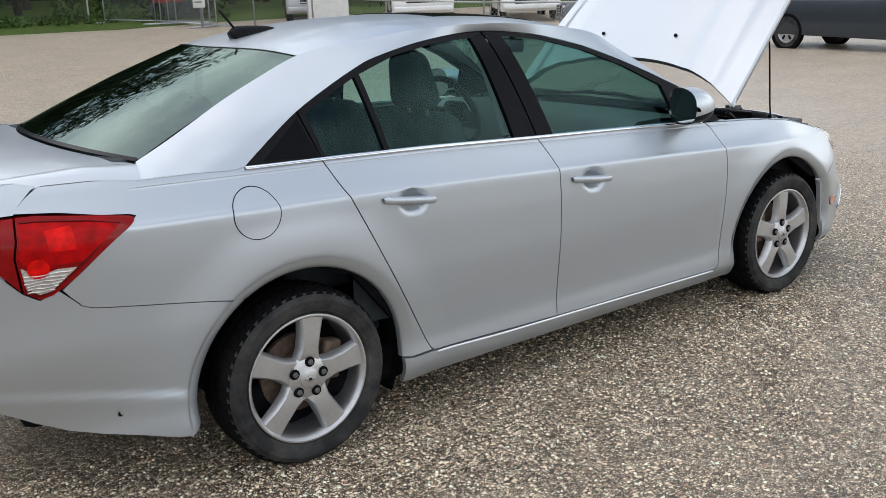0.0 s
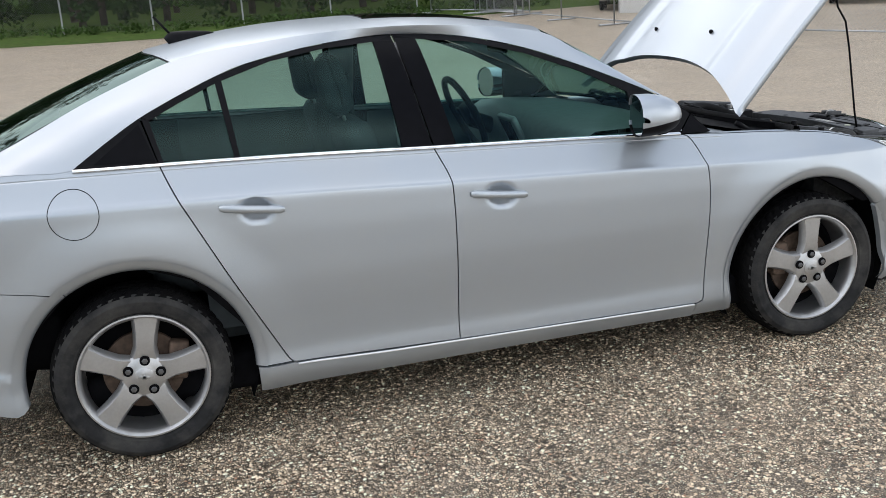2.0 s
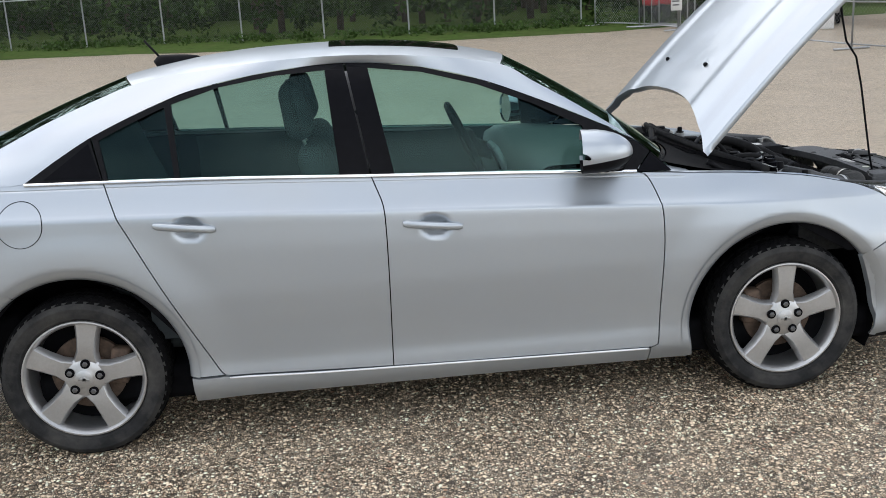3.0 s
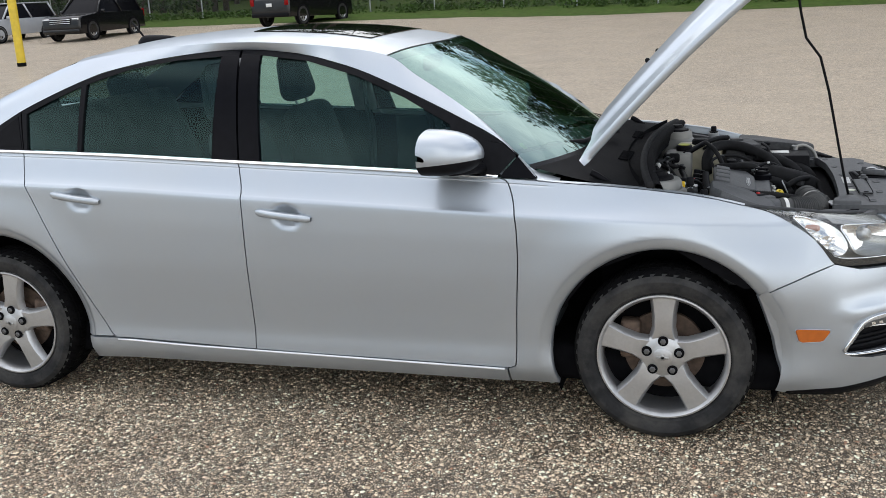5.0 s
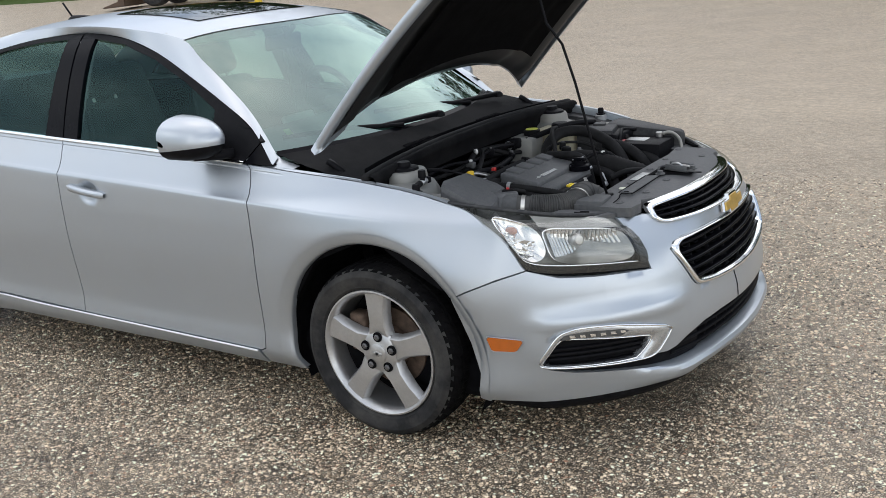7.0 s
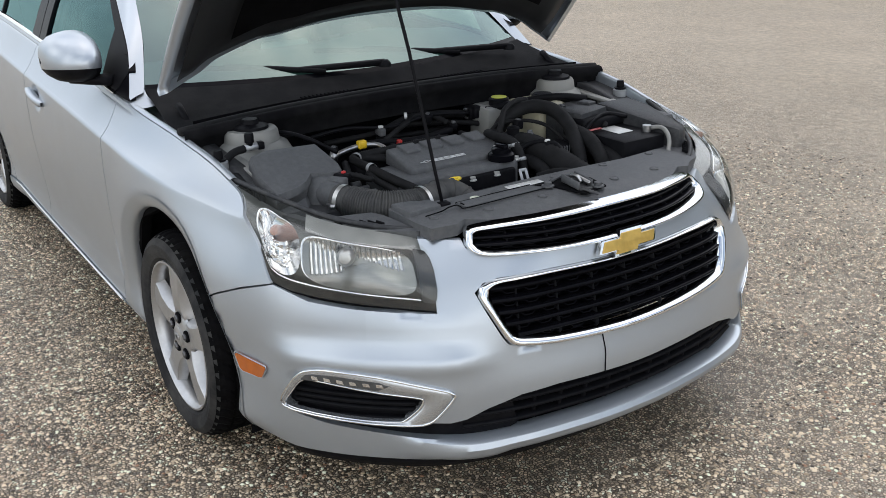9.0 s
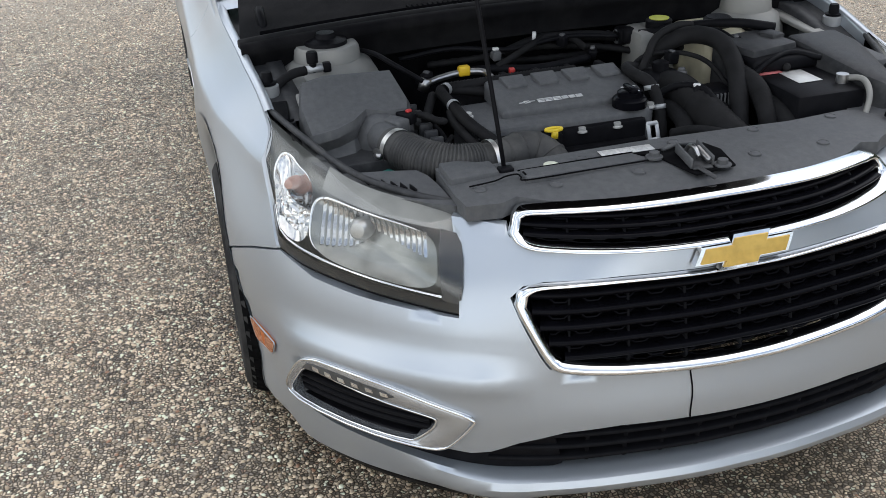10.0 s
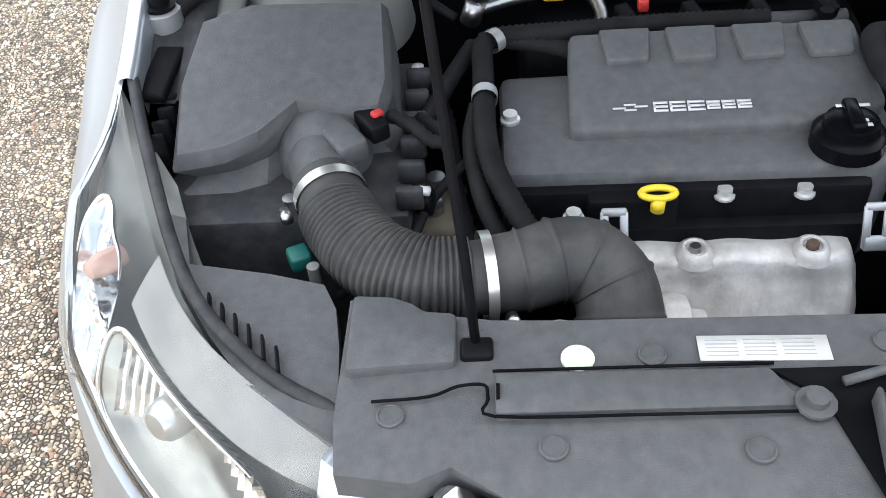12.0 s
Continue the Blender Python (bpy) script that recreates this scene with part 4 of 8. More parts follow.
# lower lip: a rolled edge in the middle that flattens into the bumper's corners
lip_top = spline([0, 18, 24, 30, CUT], [0.263, 0.261, 0.258, 0.266, 0.283])
lip_low = spline([0, 19.5, 22.5, 30, CUT], [0.205, 0.203, 0.192, 0.197, 0.199])
rows = []
for s, o in ((0.0, -0.03), (0.0, 0.010), (0.10, 0.026), (0.32, 0.036), (0.58, 0.036), (0.80, 0.028), (1.0, 0.004), (1.02, -0.03)):
    row = []
    for p in np.linspace(-CUT, CUT, 85):
        k = smooth(CUT, 24, abs(p))
        row.append(front_at(p, lip_top(abs(p)) + (lip_low(abs(p)) - lip_top(abs(p))) * s, o * k if o > 0 else o))
    rows.append(row)
bm = loft(rows)
bmesh.ops.recalc_face_normals(bm, faces=bm.faces)
sharpen(bm, 35)
part("lower_lip", bm, PAINT, car, "silver lower lip")
bm = loft([[front_at(p, z, o) for p in np.linspace(-57, 57, 61)] for z, o in ((0.215, -0.03), (0.185, -0.010), (0.157, -0.018), (0.152, -0.10))])
part("air_dam", bm, BLACK, car, "black air dam under the lip")
# lower intake
intake = part("lower_intake", loft([[front_at(p, z, -0.055) for p in np.linspace(-46, 46, 61)] for z in (0.22, 0.30, 0.38)]), BAY_DARK, car, "black lower intake")
for z in (0.285, 0.315, 0.343):
    bm = loft([[front_at(p, z + dz, o) for p in np.linspace(-26, 26, 41)] for dz, o in ((0.006, -0.05), (0.006, -0.015), (0.0, -0.008), (-0.006, -0.015), (-0.006, -0.05))])
    part("slat", bm, BLACK, intake)
for p in np.arange(-24, 24.5, 4):
    bm = loft([[front_at(p + dp, z, o) for z in (0.27, 0.36)] for dp, o in ((-0.2, -0.05), (-0.2, -0.02), (0.2, -0.02), (0.2, -0.05))])
    part("rib", bm, BLACK, intake)
bm = front_panel([(18.5, 0.268), (19.5, 0.352), (22.6, 0.334), (25.4, 0.313), (30, 0.316), (34, 0.318), (44, 0.318), (48.6, 0.322), (47, 0.298), (CUT, 0.274), (30, 0.256), (24, 0.250), (20, 0.256)], -0.018)
part("intake_end", mirrored(bm), BLACK, intake)
part("intake_end", bm, BLACK, intake)

# grilles
UP_OUT = around([(0, 0.762), (6, 0.761), (15.2, 0.757), (22.0, 0.751), (23.8, 0.744), (24.5, 0.727), (24.2, 0.708), (23.2, 0.697), (21.5, 0.691), (13.4, 0.688), (5.6, 0.685), (0, 0.684)])
UP_IN = around([(0, 0.7485), (7, 0.747), (15.5, 0.744), (21.4, 0.739), (22.8, 0.734), (23.2, 0.725), (22.9, 0.711), (22.2, 0.704), (20.6, 0.700), (13.2, 0.697), (5.9, 0.695), (0, 0.694)])
LOW_OUT = around([(0, 0.646), (4, 0.646), (13, 0.648), (20.4, 0.645), (22.4, 0.636), (23.6, 0.617), (22.4, 0.575), (20.6, 0.516), (19.8, 0.496), (18.5, 0.486), (13, 0.473), (6, 0.467), (0, 0.464)])
LOW_IN = around([(0, 0.639), (4, 0.639), (13, 0.641), (19.8, 0.638), (21.4, 0.630), (22.2, 0.614), (21.2, 0.575), (19.8, 0.530), (19.0, 0.512), (17.8, 0.505), (13, 0.493), (6, 0.487), (0, 0.484)])


def chrome_frame(outer, inner, parent):
    """A rounded chrome moulding between two outlines."""
    n = 160
    o, i = sampled(rounded(outer, 2, True) + [outer[0]], n)[:-1], sampled(rounded(inner, 2, True) + [inner[0]], n)[:-1]
    # start both at the same side so the rungs stay short
    rows = []
    for s, out in ((0.0, -0.012), (0.0, 0.004), (0.2, 0.012), (0.5, 0.015), (0.8, 0.011), (1.0, 0.002), (1.0, -0.02)):
        rows.append([front_at(a[0] + (b[0] - a[0]) * s, a[1] + (b[1] - a[1]) * s, out) for a, b in zip(o, i)])
    bm = loft(rows, closed=True)
    bmesh.ops.recalc_face_normals(bm, faces=bm.faces)
    return part("chrome_frame", bm, CHROME, parent, "chrome grille surround")


def span(outline, z):
    """The widest phi that an outline reaches at a height."""
    best = 0
    for (p0, z0), (p1, z1) in zip(outline, outline[1:]):
        if (z0 - z) * (z1 - z) <= 0 and abs(z1 - z0) > 1e-9:
            best = max(best, p0 + (p1 - p0) * (z - z0) / (z1 - z0))
    return best


def slat(z, phi, thick, drop, parent, mat=BLACK):
    rows = []
    for dz, o in ((thick, -0.045), (thick, -0.008), (thick * 0.6, 0.0), (-thick * 0.6, -0.004), (-thick, -0.012), (-thick, -0.045)):
        rows.append([front_at(p, z + dz - drop * (p / 23) ** 2, o) for p in np.linspace(-phi, phi, 45)])
    bm = loft(rows)
    bmesh.ops.recalc_face_normals(bm, faces=bm.faces)
    return part("slat", bm, mat, parent)


def mesh_row(z, phi, parent, dz=0.007):
    """The stepped moulding that runs behind the slats."""
    path = []
    for k, p in enumerate(np.arange(-phi, phi + 0.01, 0.55)):
        path.append(front_at(p, z + (dz if (k // 3) % 2 else -dz), -0.022))
    part("moulding", tube(path, 0.0028, 5), GLOSS_BLACK, parent)


upper = new("upper_grille")
upper.parent = car
upper["label"] = "narrow upper grille, chrome framed"
lower = new("lower_grille")
lower.parent = car
lower["label"] = "wide lower grille, chrome framed"
for parent, outer, inner, rows_z, zlo, zhi, lim in ((upper, UP_OUT, UP_IN, (0.709, 0.723, 0.737), 0.69, 0.755, 24), (lower, LOW_OUT, LOW_IN, (0.509, 0.537, 0.565, 0.593, 0.621), 0.47, 0.65, 23)):
    chrome_frame(outer, inner, parent)
    part("backing", loft([[front_at(p, z, -0.05) for p in np.linspace(-lim, lim, 41)] for z in np.linspace(zlo, zhi, 5)]), BAY_DARK, parent)
    for k, z in enumerate(rows_z):
        reach = span(inner[: len(inner) // 2 + 1], z) or 18
        slat(z, reach, 0.0055 if parent is lower else 0.003, 0.0, parent, GLOSS_BLACK)
        mesh_row(z - (0.014 if parent is lower else 0.007), reach - 0.6, parent, 0.004 if parent is lower else 0.002)
    for p in np.arange(-18, 18.1, 6):
        top_z = zhi - 0.01
        bm = loft([[front_at(p + dp, z, o) for z in (zlo + 0.015, top_z)] for dp, o in ((-0.12, -0.05), (-0.12, -0.014), (0.12, -0.014), (0.12, -0.05))])
        part("rib", bm, BLACK, parent)
# emblem: a plain slanted cross, gold with a chrome edge
def cross(w, h, arm, slant):
    k = [(-w, -arm), (-w * 0.42, -arm), (-w * 0.42, -h), (w * 0.38, -h), (w * 0.38, -arm), (w, -arm), (w, arm), (w * 0.42, arm), (w * 0.42, h), (-w * 0.38, h), (-w * 0.38, arm), (-w, arm)]
    return [(a + b * slant, b) for a, b in k]


emblem = None
for grow, out, mat, lab in ((1.0, 0.020, CHROME, "chrome edge"), (0.80, 0.0235, GOLD, "gold face")):
    outline = cross(0.092 * (1 if grow == 1 else 0.9), 0.0275 * grow, 0.0145 * grow, 0.55)
    bm = patch(outline, 0.02, lambda y, z: front_at(-math.degrees(y / 1.02), 0.675 + z, out), depth=lambda q, y, z: q - Vector((0.014, 0, 0)))
    made = part("emblem" if emblem is None else "emblem_face", bm, mat, emblem or upper, lab, smooth_faces=False)
    emblem = emblem or made

# fog bezels
SATIN = material("satin_silver", (0.50, 0.515, 0.53), rough=0.22, metal=0.75, vary=0.05, scale=80)
DRL_LENS = material("daytime_lens", (0.075, 0.078, 0.08), rough=0.18, metal=0.3, coat=0.6, vary=0.2, scale=60)


def fog_bezel(side):
    bezel = new("fog_bezel")
    bezel.parent = car
    bezel["label"] = "fog-lamp bezel with a chrome frame and daytime lamp strip"
    flip = (lambda b: b) if side == RIGHT else mirrored
    outer = inset(FOG, -0.0)
    n = 120
    o = sampled(rounded(FOG, 2, True) + [FOG[0]], n)[:-1]
    hole = [(49.7, 0.333), (48.3, 0.374), (46.9, 0.404), (44.8, 0.409), (36.1, 0.391), (32.0, 0.382), (31.0, 0.374), (31.6, 0.350), (33.4, 0.318), (34.4, 0.313), (38.5, 0.3125), (47.9, 0.3205)]
    i = sampled(rounded(hole, 2, True) + [hole[0]], n)[:-1]
    rows = []
    for s, out in ((0.0, -0.02), (0.0, 0.001), (0.12, 0.007), (0.5, 0.006), (0.85, 0.004), (1.0, -0.004), (1.0, -0.03)):
        rows.append([front_at(a[0] + (b[0] - a[0]) * s, a[1] + (b[1] - a[1]) * s, out) for a, b in zip(o, i)])
    bm = loft(rows, closed=True)
    bmesh.ops.recalc_face_normals(bm, faces=bm.faces)
    frame_part = part("bezel_frame", flip(bm), SATIN, bezel, "satin silver surround")
    part("chrome_line", flip(tube([front_at(p, z, 0.006) for p, z in rounded(inset(FOG, 0.004), 3, True)], 0.0030, 8)), CHROME, frame_part, "thin chrome outer line")
    part("chrome_line", flip(tube([front_at(p, z, -0.001) for p, z in rounded(hole, 3, True)], 0.0026, 8)), CHROME, frame_part, "thin chrome inner line")
    bm = front_panel([(50, 0.33), (48.0, 0.41), (44, 0.41), (30, 0.38), (30, 0.36), (33, 0.31), (48, 0.315)], -0.032, depth=0.002)
    part("insert", flip(bm), BLACK, bezel, "black plastic insert")
    for z in (0.338, 0.354, 0.370):
        bm = loft([[front_at(p, z + dz, o2) for p in np.linspace(32, 48.5, 14)] for dz, o2 in ((0.004, -0.032), (0.004, -0.018), (-0.004, -0.018), (-0.004, -0.032))])
        part("slat", flip(bm), BLACK, bezel)
    bm = front_panel([(46.8, 0.410), (46.2, 0.424), (45.2, 0.4285), (42, 0.431), (36.4, 0.423), (35.2, 0.414), (36.6, 0.402), (44.0, 0.414)], 0.0075, depth=0.01)
    part("lamp_strip", flip(bm), DRL_LENS, bezel, "clear daytime lamp strip")
    for k in range(6):
        p = 45.2 - k * 1.7
        bm = front_panel([(p, 0.416 - 0.001 * k), (p - 0.9, 0.415 - 0.001 * k), (p - 0.7, 0.424 - 0.0012 * k), (p + 0.1, 0.425 - 0.0012 * k)], 0.0085, depth=0.003)
        part("lamp_cell", flip(bm), CHROME, bezel)


fog_bezel(RIGHT)
fog_bezel(LEFT)
# amber side markers
for side in (RIGHT, LEFT):
    bm = front_panel([(58.6, 0.421), (53.0, 0.411), (52.9, 0.405), (53.8, 0.377), (54.4, 0.373), (57.6, 0.374), (58.2, 0.379), (58.9, 0.414)], 0.007, depth=0.016)
    marker = part("side_marker", bm if side == RIGHT else mirrored(bm), AMBER, car, "amber side marker")
    rim = tube([front_at(p, z, 0.005) for p, z in ((58.9, 0.423), (52.8, 0.413), (52.7, 0.405), (53.7, 0.376), (54.4, 0.371), (57.7, 0.372), (58.4, 0.378), (59.1, 0.415), (58.9, 0.423))], 0.0016, 6)
    part("rim", rim if side == RIGHT else mirrored(rim), PAINT, marker, "pale raised rim")

# headlamps
def coons(top_c, bot_c, n=24, m=14):
    t, b = sampled(rounded(top_c, 6), n), sampled(rounded(bot_c, 6), n)
    return t, b


LAMP_TOP = [(3.383, -0.466, 0.729), (3.335, -0.553, 0.744), (3.240, -0.640, 0.762), (3.075, -0.712, 0.790), (2.935, -0.762, 0.812)]
LAMP_LOW = sampled(rounded([tuple(front_at(p, z, -0.004)) for p, z in ((28.9, 0.581), (33, 0.589), (38, 0.597), (44, 0.606), (48, 0.614), (50.4, 0.623))], 6), 26)
LAMP_LOW = LAMP_LOW[:-1] + sampled(rounded([tuple(side_at(x, z, -0.003)) for x, z in ((3.230, 0.632), (3.214, 0.648), (3.184, 0.688), (3.146, 0.727), (3.084, 0.768), (3.014, 0.798), (2.935, 0.815))], 6), 15)


def lens_bulge(p, q, s):
    """How far the lens swells between a point of its upper edge and one of its lower edge."""
    width = float(np.linalg.norm(np.array(p) - np.array(q)))
    w = smooth(0.0, 0.03, abs(p[1] + 0.466))
    return np.array((0.036, -0.022 * w, 0.006 + 0.014 * w)) * 4 * s * (1 - s) * min(1.0, width / 0.19) ** 2


def lamp_surface(shrink, back, n=40, m=16):
    t, b = sampled(rounded(LAMP_TOP, 6), n), LAMP_LOW
    rows = []
    c = np.mean(np.array(t + b), axis=0)
    for s in np.linspace(0, 1, m):
        row = []
        for p, q in zip(t, b):
            v = np.array(p) * (1 - s) + np.array(q) * s
            v = v + lens_bulge(p, q, s)
            near = min(1.0, float(np.linalg.norm(np.array(p) - np.array(q))) / 0.19)
            v = c + (v - c) * shrink + np.array((-0.75, 0.22, -0.50)) * back * near
            row.append(Vector(v))
        rows.append(row)
    bm = loft(rows)
    bmesh.ops.recalc_face_normals(bm, faces=bm.faces)
    return bm


AMBER_BULB = material("amber_bulb", (0.46, 0.27, 0.22), rough=0.25, coat=0.5, vary=0.1, scale=60)
RIBBED = material("ribbed_reflector", (0.25, 0.252, 0.245), rough=0.45, metal=0.2, vary=0.1, scale=30)
LAMP_FLOOR = material("lamp_floor", (0.27, 0.275, 0.265), rough=0.28, metal=0.85, vary=0.10, scale=40)
LAMP_DARK = material("lamp_bezel", (0.18, 0.185, 0.175), rough=0.35, metal=0.5, vary=0.10, scale=40)
MIRROR = material("reflector", (0.74, 0.74, 0.74), rough=0.12, metal=1.0, vary=0.05, scale=70)
SMOKE = material("smoked_edge", (0.018, 0.018, 0.020), rough=0.3, spec=0.3, vary=0.2, scale=30)


def headlamp(side):
    flip = (lambda b: b) if side == RIGHT else mirrored
    lamp = new("headlamp")
    lamp.parent = car
    lamp["label"] = "clear headlamp with chrome reflectors"
    part("lens", flip(lamp_surface(1.0, 0.0)), LENS, lamp, "slightly hazy clear lens")
    part("housing", flip(lamp_surface(0.98, 0.075)), LAMP_DARK, lamp, "grey lamp housing")
    n = Vector((0.80, -0.55, 0.22)).normalized()
    turn = n.to_track_quat("Z", "Y").to_matrix().to_4x4()
    # chrome fin between, ribbed shelf along the top and a dark border below
    t, b2 = sampled(rounded(LAMP_TOP, 6), 40), LAMP_LOW

    def at(u, v, back):
        k = u * 39
        i = min(int(k), 38)
        p = np.array(t[i]) * (1 - k + i) + np.array(t[i + 1]) * (k - i)
        q = np.array(b2[i]) * (1 - k + i) + np.array(b2[i + 1]) * (k - i)
        w = p * (1 - v) + q * v + lens_bulge(p, q, v)
        return Vector(w + np.array((-0.8, 0.42, -0.25)) * back)

    def bowl(name, uc, vc, ru, rv, deep, square, mat, label):
        """A reflector dish sunk behind the lens, with a bright rolled rim."""
        def edge(a, q):
            c, d = math.cos(a), math.sin(a)
            return uc + ru * q * math.copysign(abs(c) ** square, c), vc + rv * q * math.copysign(abs(d) ** square, d)
        rows = []
        for i in range(61):
            a = 2 * math.pi * i / 60
            rows.append([at(*edge(a, q), 0.016 + deep * (1 - q ** 2.4)) for q in (0.02, 0.15, 0.3, 0.45, 0.6, 0.72, 0.84, 0.93, 1.0)])
        dish = part(name, flip(loft(rows)), mat, lamp, label)
        part("rim", flip(tube([at(*edge(radians(235 + 165 * i / 40), 1.0), 0.013) for i in range(41)], lambda q: 0.0008 + 0.0030 * math.sin(math.pi * q), 8)), CHROME, dish, "bright rolled rim")
        return dish

    main = bowl("main_reflector", 0.290, 0.565, 0.238, 0.300, 0.052, 0.50, LAMP_FLOOR, "large chrome reflector bowl")
    outer = bowl("outer_reflector", 0.650, 0.53, 0.115, 0.33, 0.040, 0.75, MIRROR, "chrome signal reflector")
    # fluting over the upper half of the main bowl
    rows = []
    for k in range(113):
        u = 0.085 + 0.405 * k / 112
        o = 0.0030 * abs((k % 6) - 3)
        low = 0.50 + 0.05 * math.sin(u * 16) + 0.20 * smooth(0.27, 0.36, u)
        rows.append([at(u, v, 0.009 + o + 0.052 * (1 - (((u - 0.290) / 0.238) ** 4 + ((v - 0.565) / 0.300) ** 4) ** 0.6)) for v in np.linspace(0.285, low, 7)])
    part("fluted_reflector", flip(loft(rows)), MIRROR, main, "fluted chrome reflector", smooth_faces=False)
    b = lathe([(0.0, 0.006), (0.014, 0.004), (0.020, -0.003), (0.022, -0.012), (0.022, -0.03)], 24)
    b.transform(Matrix.Translation(at(0.33, 0.47, 0.026)) @ turn)
    part("bulb_shield", flip(b), STEEL, main, "round bulb shield")
    # crinkled lower part of the outer bowl
    rng = random.Random(5)
    rows = []
    for i in range(15):
        u = 0.555 + 0.15 * i / 14
        rows.append([at(u, v, 0.030 + 0.012 * math.sin(math.pi * (v - 0.5) / 0.28) + rng.uniform(-0.004, 0.004)) for v in np.linspace(0.52, 0.76, 9)])
    part("crinkled_reflector", flip(loft(rows)), MIRROR, outer, "crinkled chrome reflector", smooth_faces=False)
    b = lathe([(0.0, 0.016), (0.009, 0.012), (0.0135, -0.002), (0.0135, -0.03)], 20)
    b.transform(Matrix.Translation(at(0.655, 0.42, 0.030)) @ turn)
    part("bulb", flip(b), AMBER_BULB, outer, "pinkish amber bulb")
    # smooth shelf over the bowls, finely ribbed towards the grille
    rows = []
    for k in range(90):
        u = 0.012 + 0.50 * k / 89
        o = 0.0009 if k % 2 and u < 0.26 else 0.0
        rows.append([at(u, v, 0.008 + o + 0.05 * v) for v in (0.02, 0.09, 0.17, 0.25)])
    part("ribbed_shelf", flip(loft(rows)), RIBBED, lamp, "finely ribbed grey shelf")
    bm = loft([[at(u, v, 0.004) for u in np.linspace(0.0, 0.72, 28)] for v in (0.90, 0.95, 1.0)])
    part("lower_border", flip(bm), SMOKE, lamp, "smoked lower border")
    bm = loft([[at(u, v, 0.004) for u in np.linspace(0.0, 0.045, 4)] for v in (0.22, 0.45, 0.7, 0.90)])
    part("inner_border", flip(bm), SMOKE, lamp, "smoked inner border")
    bm = loft([[at(u, v, bk) for u in np.linspace(0.05, 0.72, 30)] for v, bk in ((0.868, 0.022), (0.880, 0.012), (0.892, 0.012))])
    part("chrome_line", flip(bm), CHROME, lamp, "chrome line along the foot")
    # black rim where the lens meets fender and bumper
    path = [Vector(q) + Vector((-0.003, 0.002, -0.003)) for q in LAMP_LOW]
    part("gasket", flip(tube(path, 0.0022, 6)), BAY_DARK, lamp)
    return lamp


headlamp(RIGHT)
headlamp(LEFT)

# ---- the sedan: hood, fender tops, side windows, mirrors, handles ----
HOOD = Matrix.Translation((2.372, 0, 0.962)) @ Matrix.Rotation(radians(-43), 4, "Y")


def hood_at(u, w, out=0.0):
    """u metres forward from the rear edge, w across (-1 to 1): the hood's skin in its own frame."""
    y = w * (0.745 - 0.10 * (u / 1.12) ** 2.2)
    crown = (0.056 + 0.042 * (u / 1.12) ** 2) * (1 - abs(w) ** 2.4) - 0.014
    fold = 0.012 * smooth(0.50, 0.62, abs(w)) - 0.014 * smooth(0.80, 0.88, abs(w))
    return Vector((u, y, crown + fold + 0.05 * math.sin(math.pi * min(u / 1.12, 1)) * 0.6 + out))


def hood_edge(w):
    """The rear edge curves round the foot of the windscreen."""
    return 0.02 + 0.19 * (1 - abs(w) ** 2.6) + 0.0 * w


rows, under = [], []
ws_h = np.linspace(-1, 1, 61)
for s in np.linspace(0, 1, 22):
    rows.append([HOOD @ hood_at(hood_edge(w) + (1.10 - 0.16 * abs(w) ** 3 - hood_edge(w)) * s, w) for w in ws_h])
bm = loft(rows)
bmesh.ops.recalc_face_normals(bm, faces=bm.faces)
hood = part("hood", bm, PAINT, car, "silver hood, propped open")
# folded edge and inner panel
edge = [r[0] for r in rows] + rows[-1] + [r[-1] for r in rows[::-1]] + rows[0][::-1]
down = HOOD.to_3x3() @ Vector((0, 0, -1))
mid = sum((Vector(p) for p in edge), Vector()) / len(edge)
side_out = [Vector((0, math.copysign(0.004, p.y) if abs(p.y) > 0.55 else 0.0, 0)) for p in edge]
bm = loft([edge, [p + down * 0.007 + o for p, o in zip(edge, side_out)], [p + down * 0.026 + o for p, o in zip(edge, side_out)], [p + down * 0.030 + (mid - p).normalized() * 0.025 for p in edge]], closed=True)
bmesh.ops.recalc_face_normals(bm, faces=bm.faces)
part("hem", bm, PAINT, hood, "silver folded edge")
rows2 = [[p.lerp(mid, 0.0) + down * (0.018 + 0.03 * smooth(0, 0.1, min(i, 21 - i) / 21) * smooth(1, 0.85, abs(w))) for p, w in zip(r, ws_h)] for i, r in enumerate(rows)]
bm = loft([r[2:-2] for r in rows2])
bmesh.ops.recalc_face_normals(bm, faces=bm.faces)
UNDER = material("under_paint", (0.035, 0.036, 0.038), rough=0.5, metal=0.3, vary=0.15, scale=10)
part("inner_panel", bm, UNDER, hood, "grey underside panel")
rows3 = [[p + down * 0.022 for p, w in zip(r, ws_h) if abs(w) < 0.80] for r in rows2[3:-2]]
bm = loft(rows3)
bmesh.ops.recalc_face_normals(bm, faces=bm.faces)
LINER = material("hood_liner", (0.005, 0.005, 0.0055), rough=0.95, spec=0.03, vary=0.3, scale=14, bump=0.5, bump_scale=60)
part("liner", bm, LINER, hood, "black felt liner")
for w in (-0.34, 0.34):
    at = HOOD @ (hood_at(0.36, w) + Vector((0, 0, 0.0)))
    b = lathe([(0.010, 0), (0.009, 0.008), (0.004, 0.013), (0, 0.013)], 12)
    b.transform(Matrix.Translation(at) @ Matrix.Rotation(radians(-43), 4, "Y"))
    part("washer_nozzle", b, BLACK, hood, "black washer nozzle")
for side in (RIGHT, LEFT):
    y = -side * 0.70
    bm = tube([(2.50, y, 0.87), (2.45, y, 0.905), (2.43, y, 0.915)], 0.012, 6)
    part("hinge", bm, BLACK, hood, "black hood hinge")
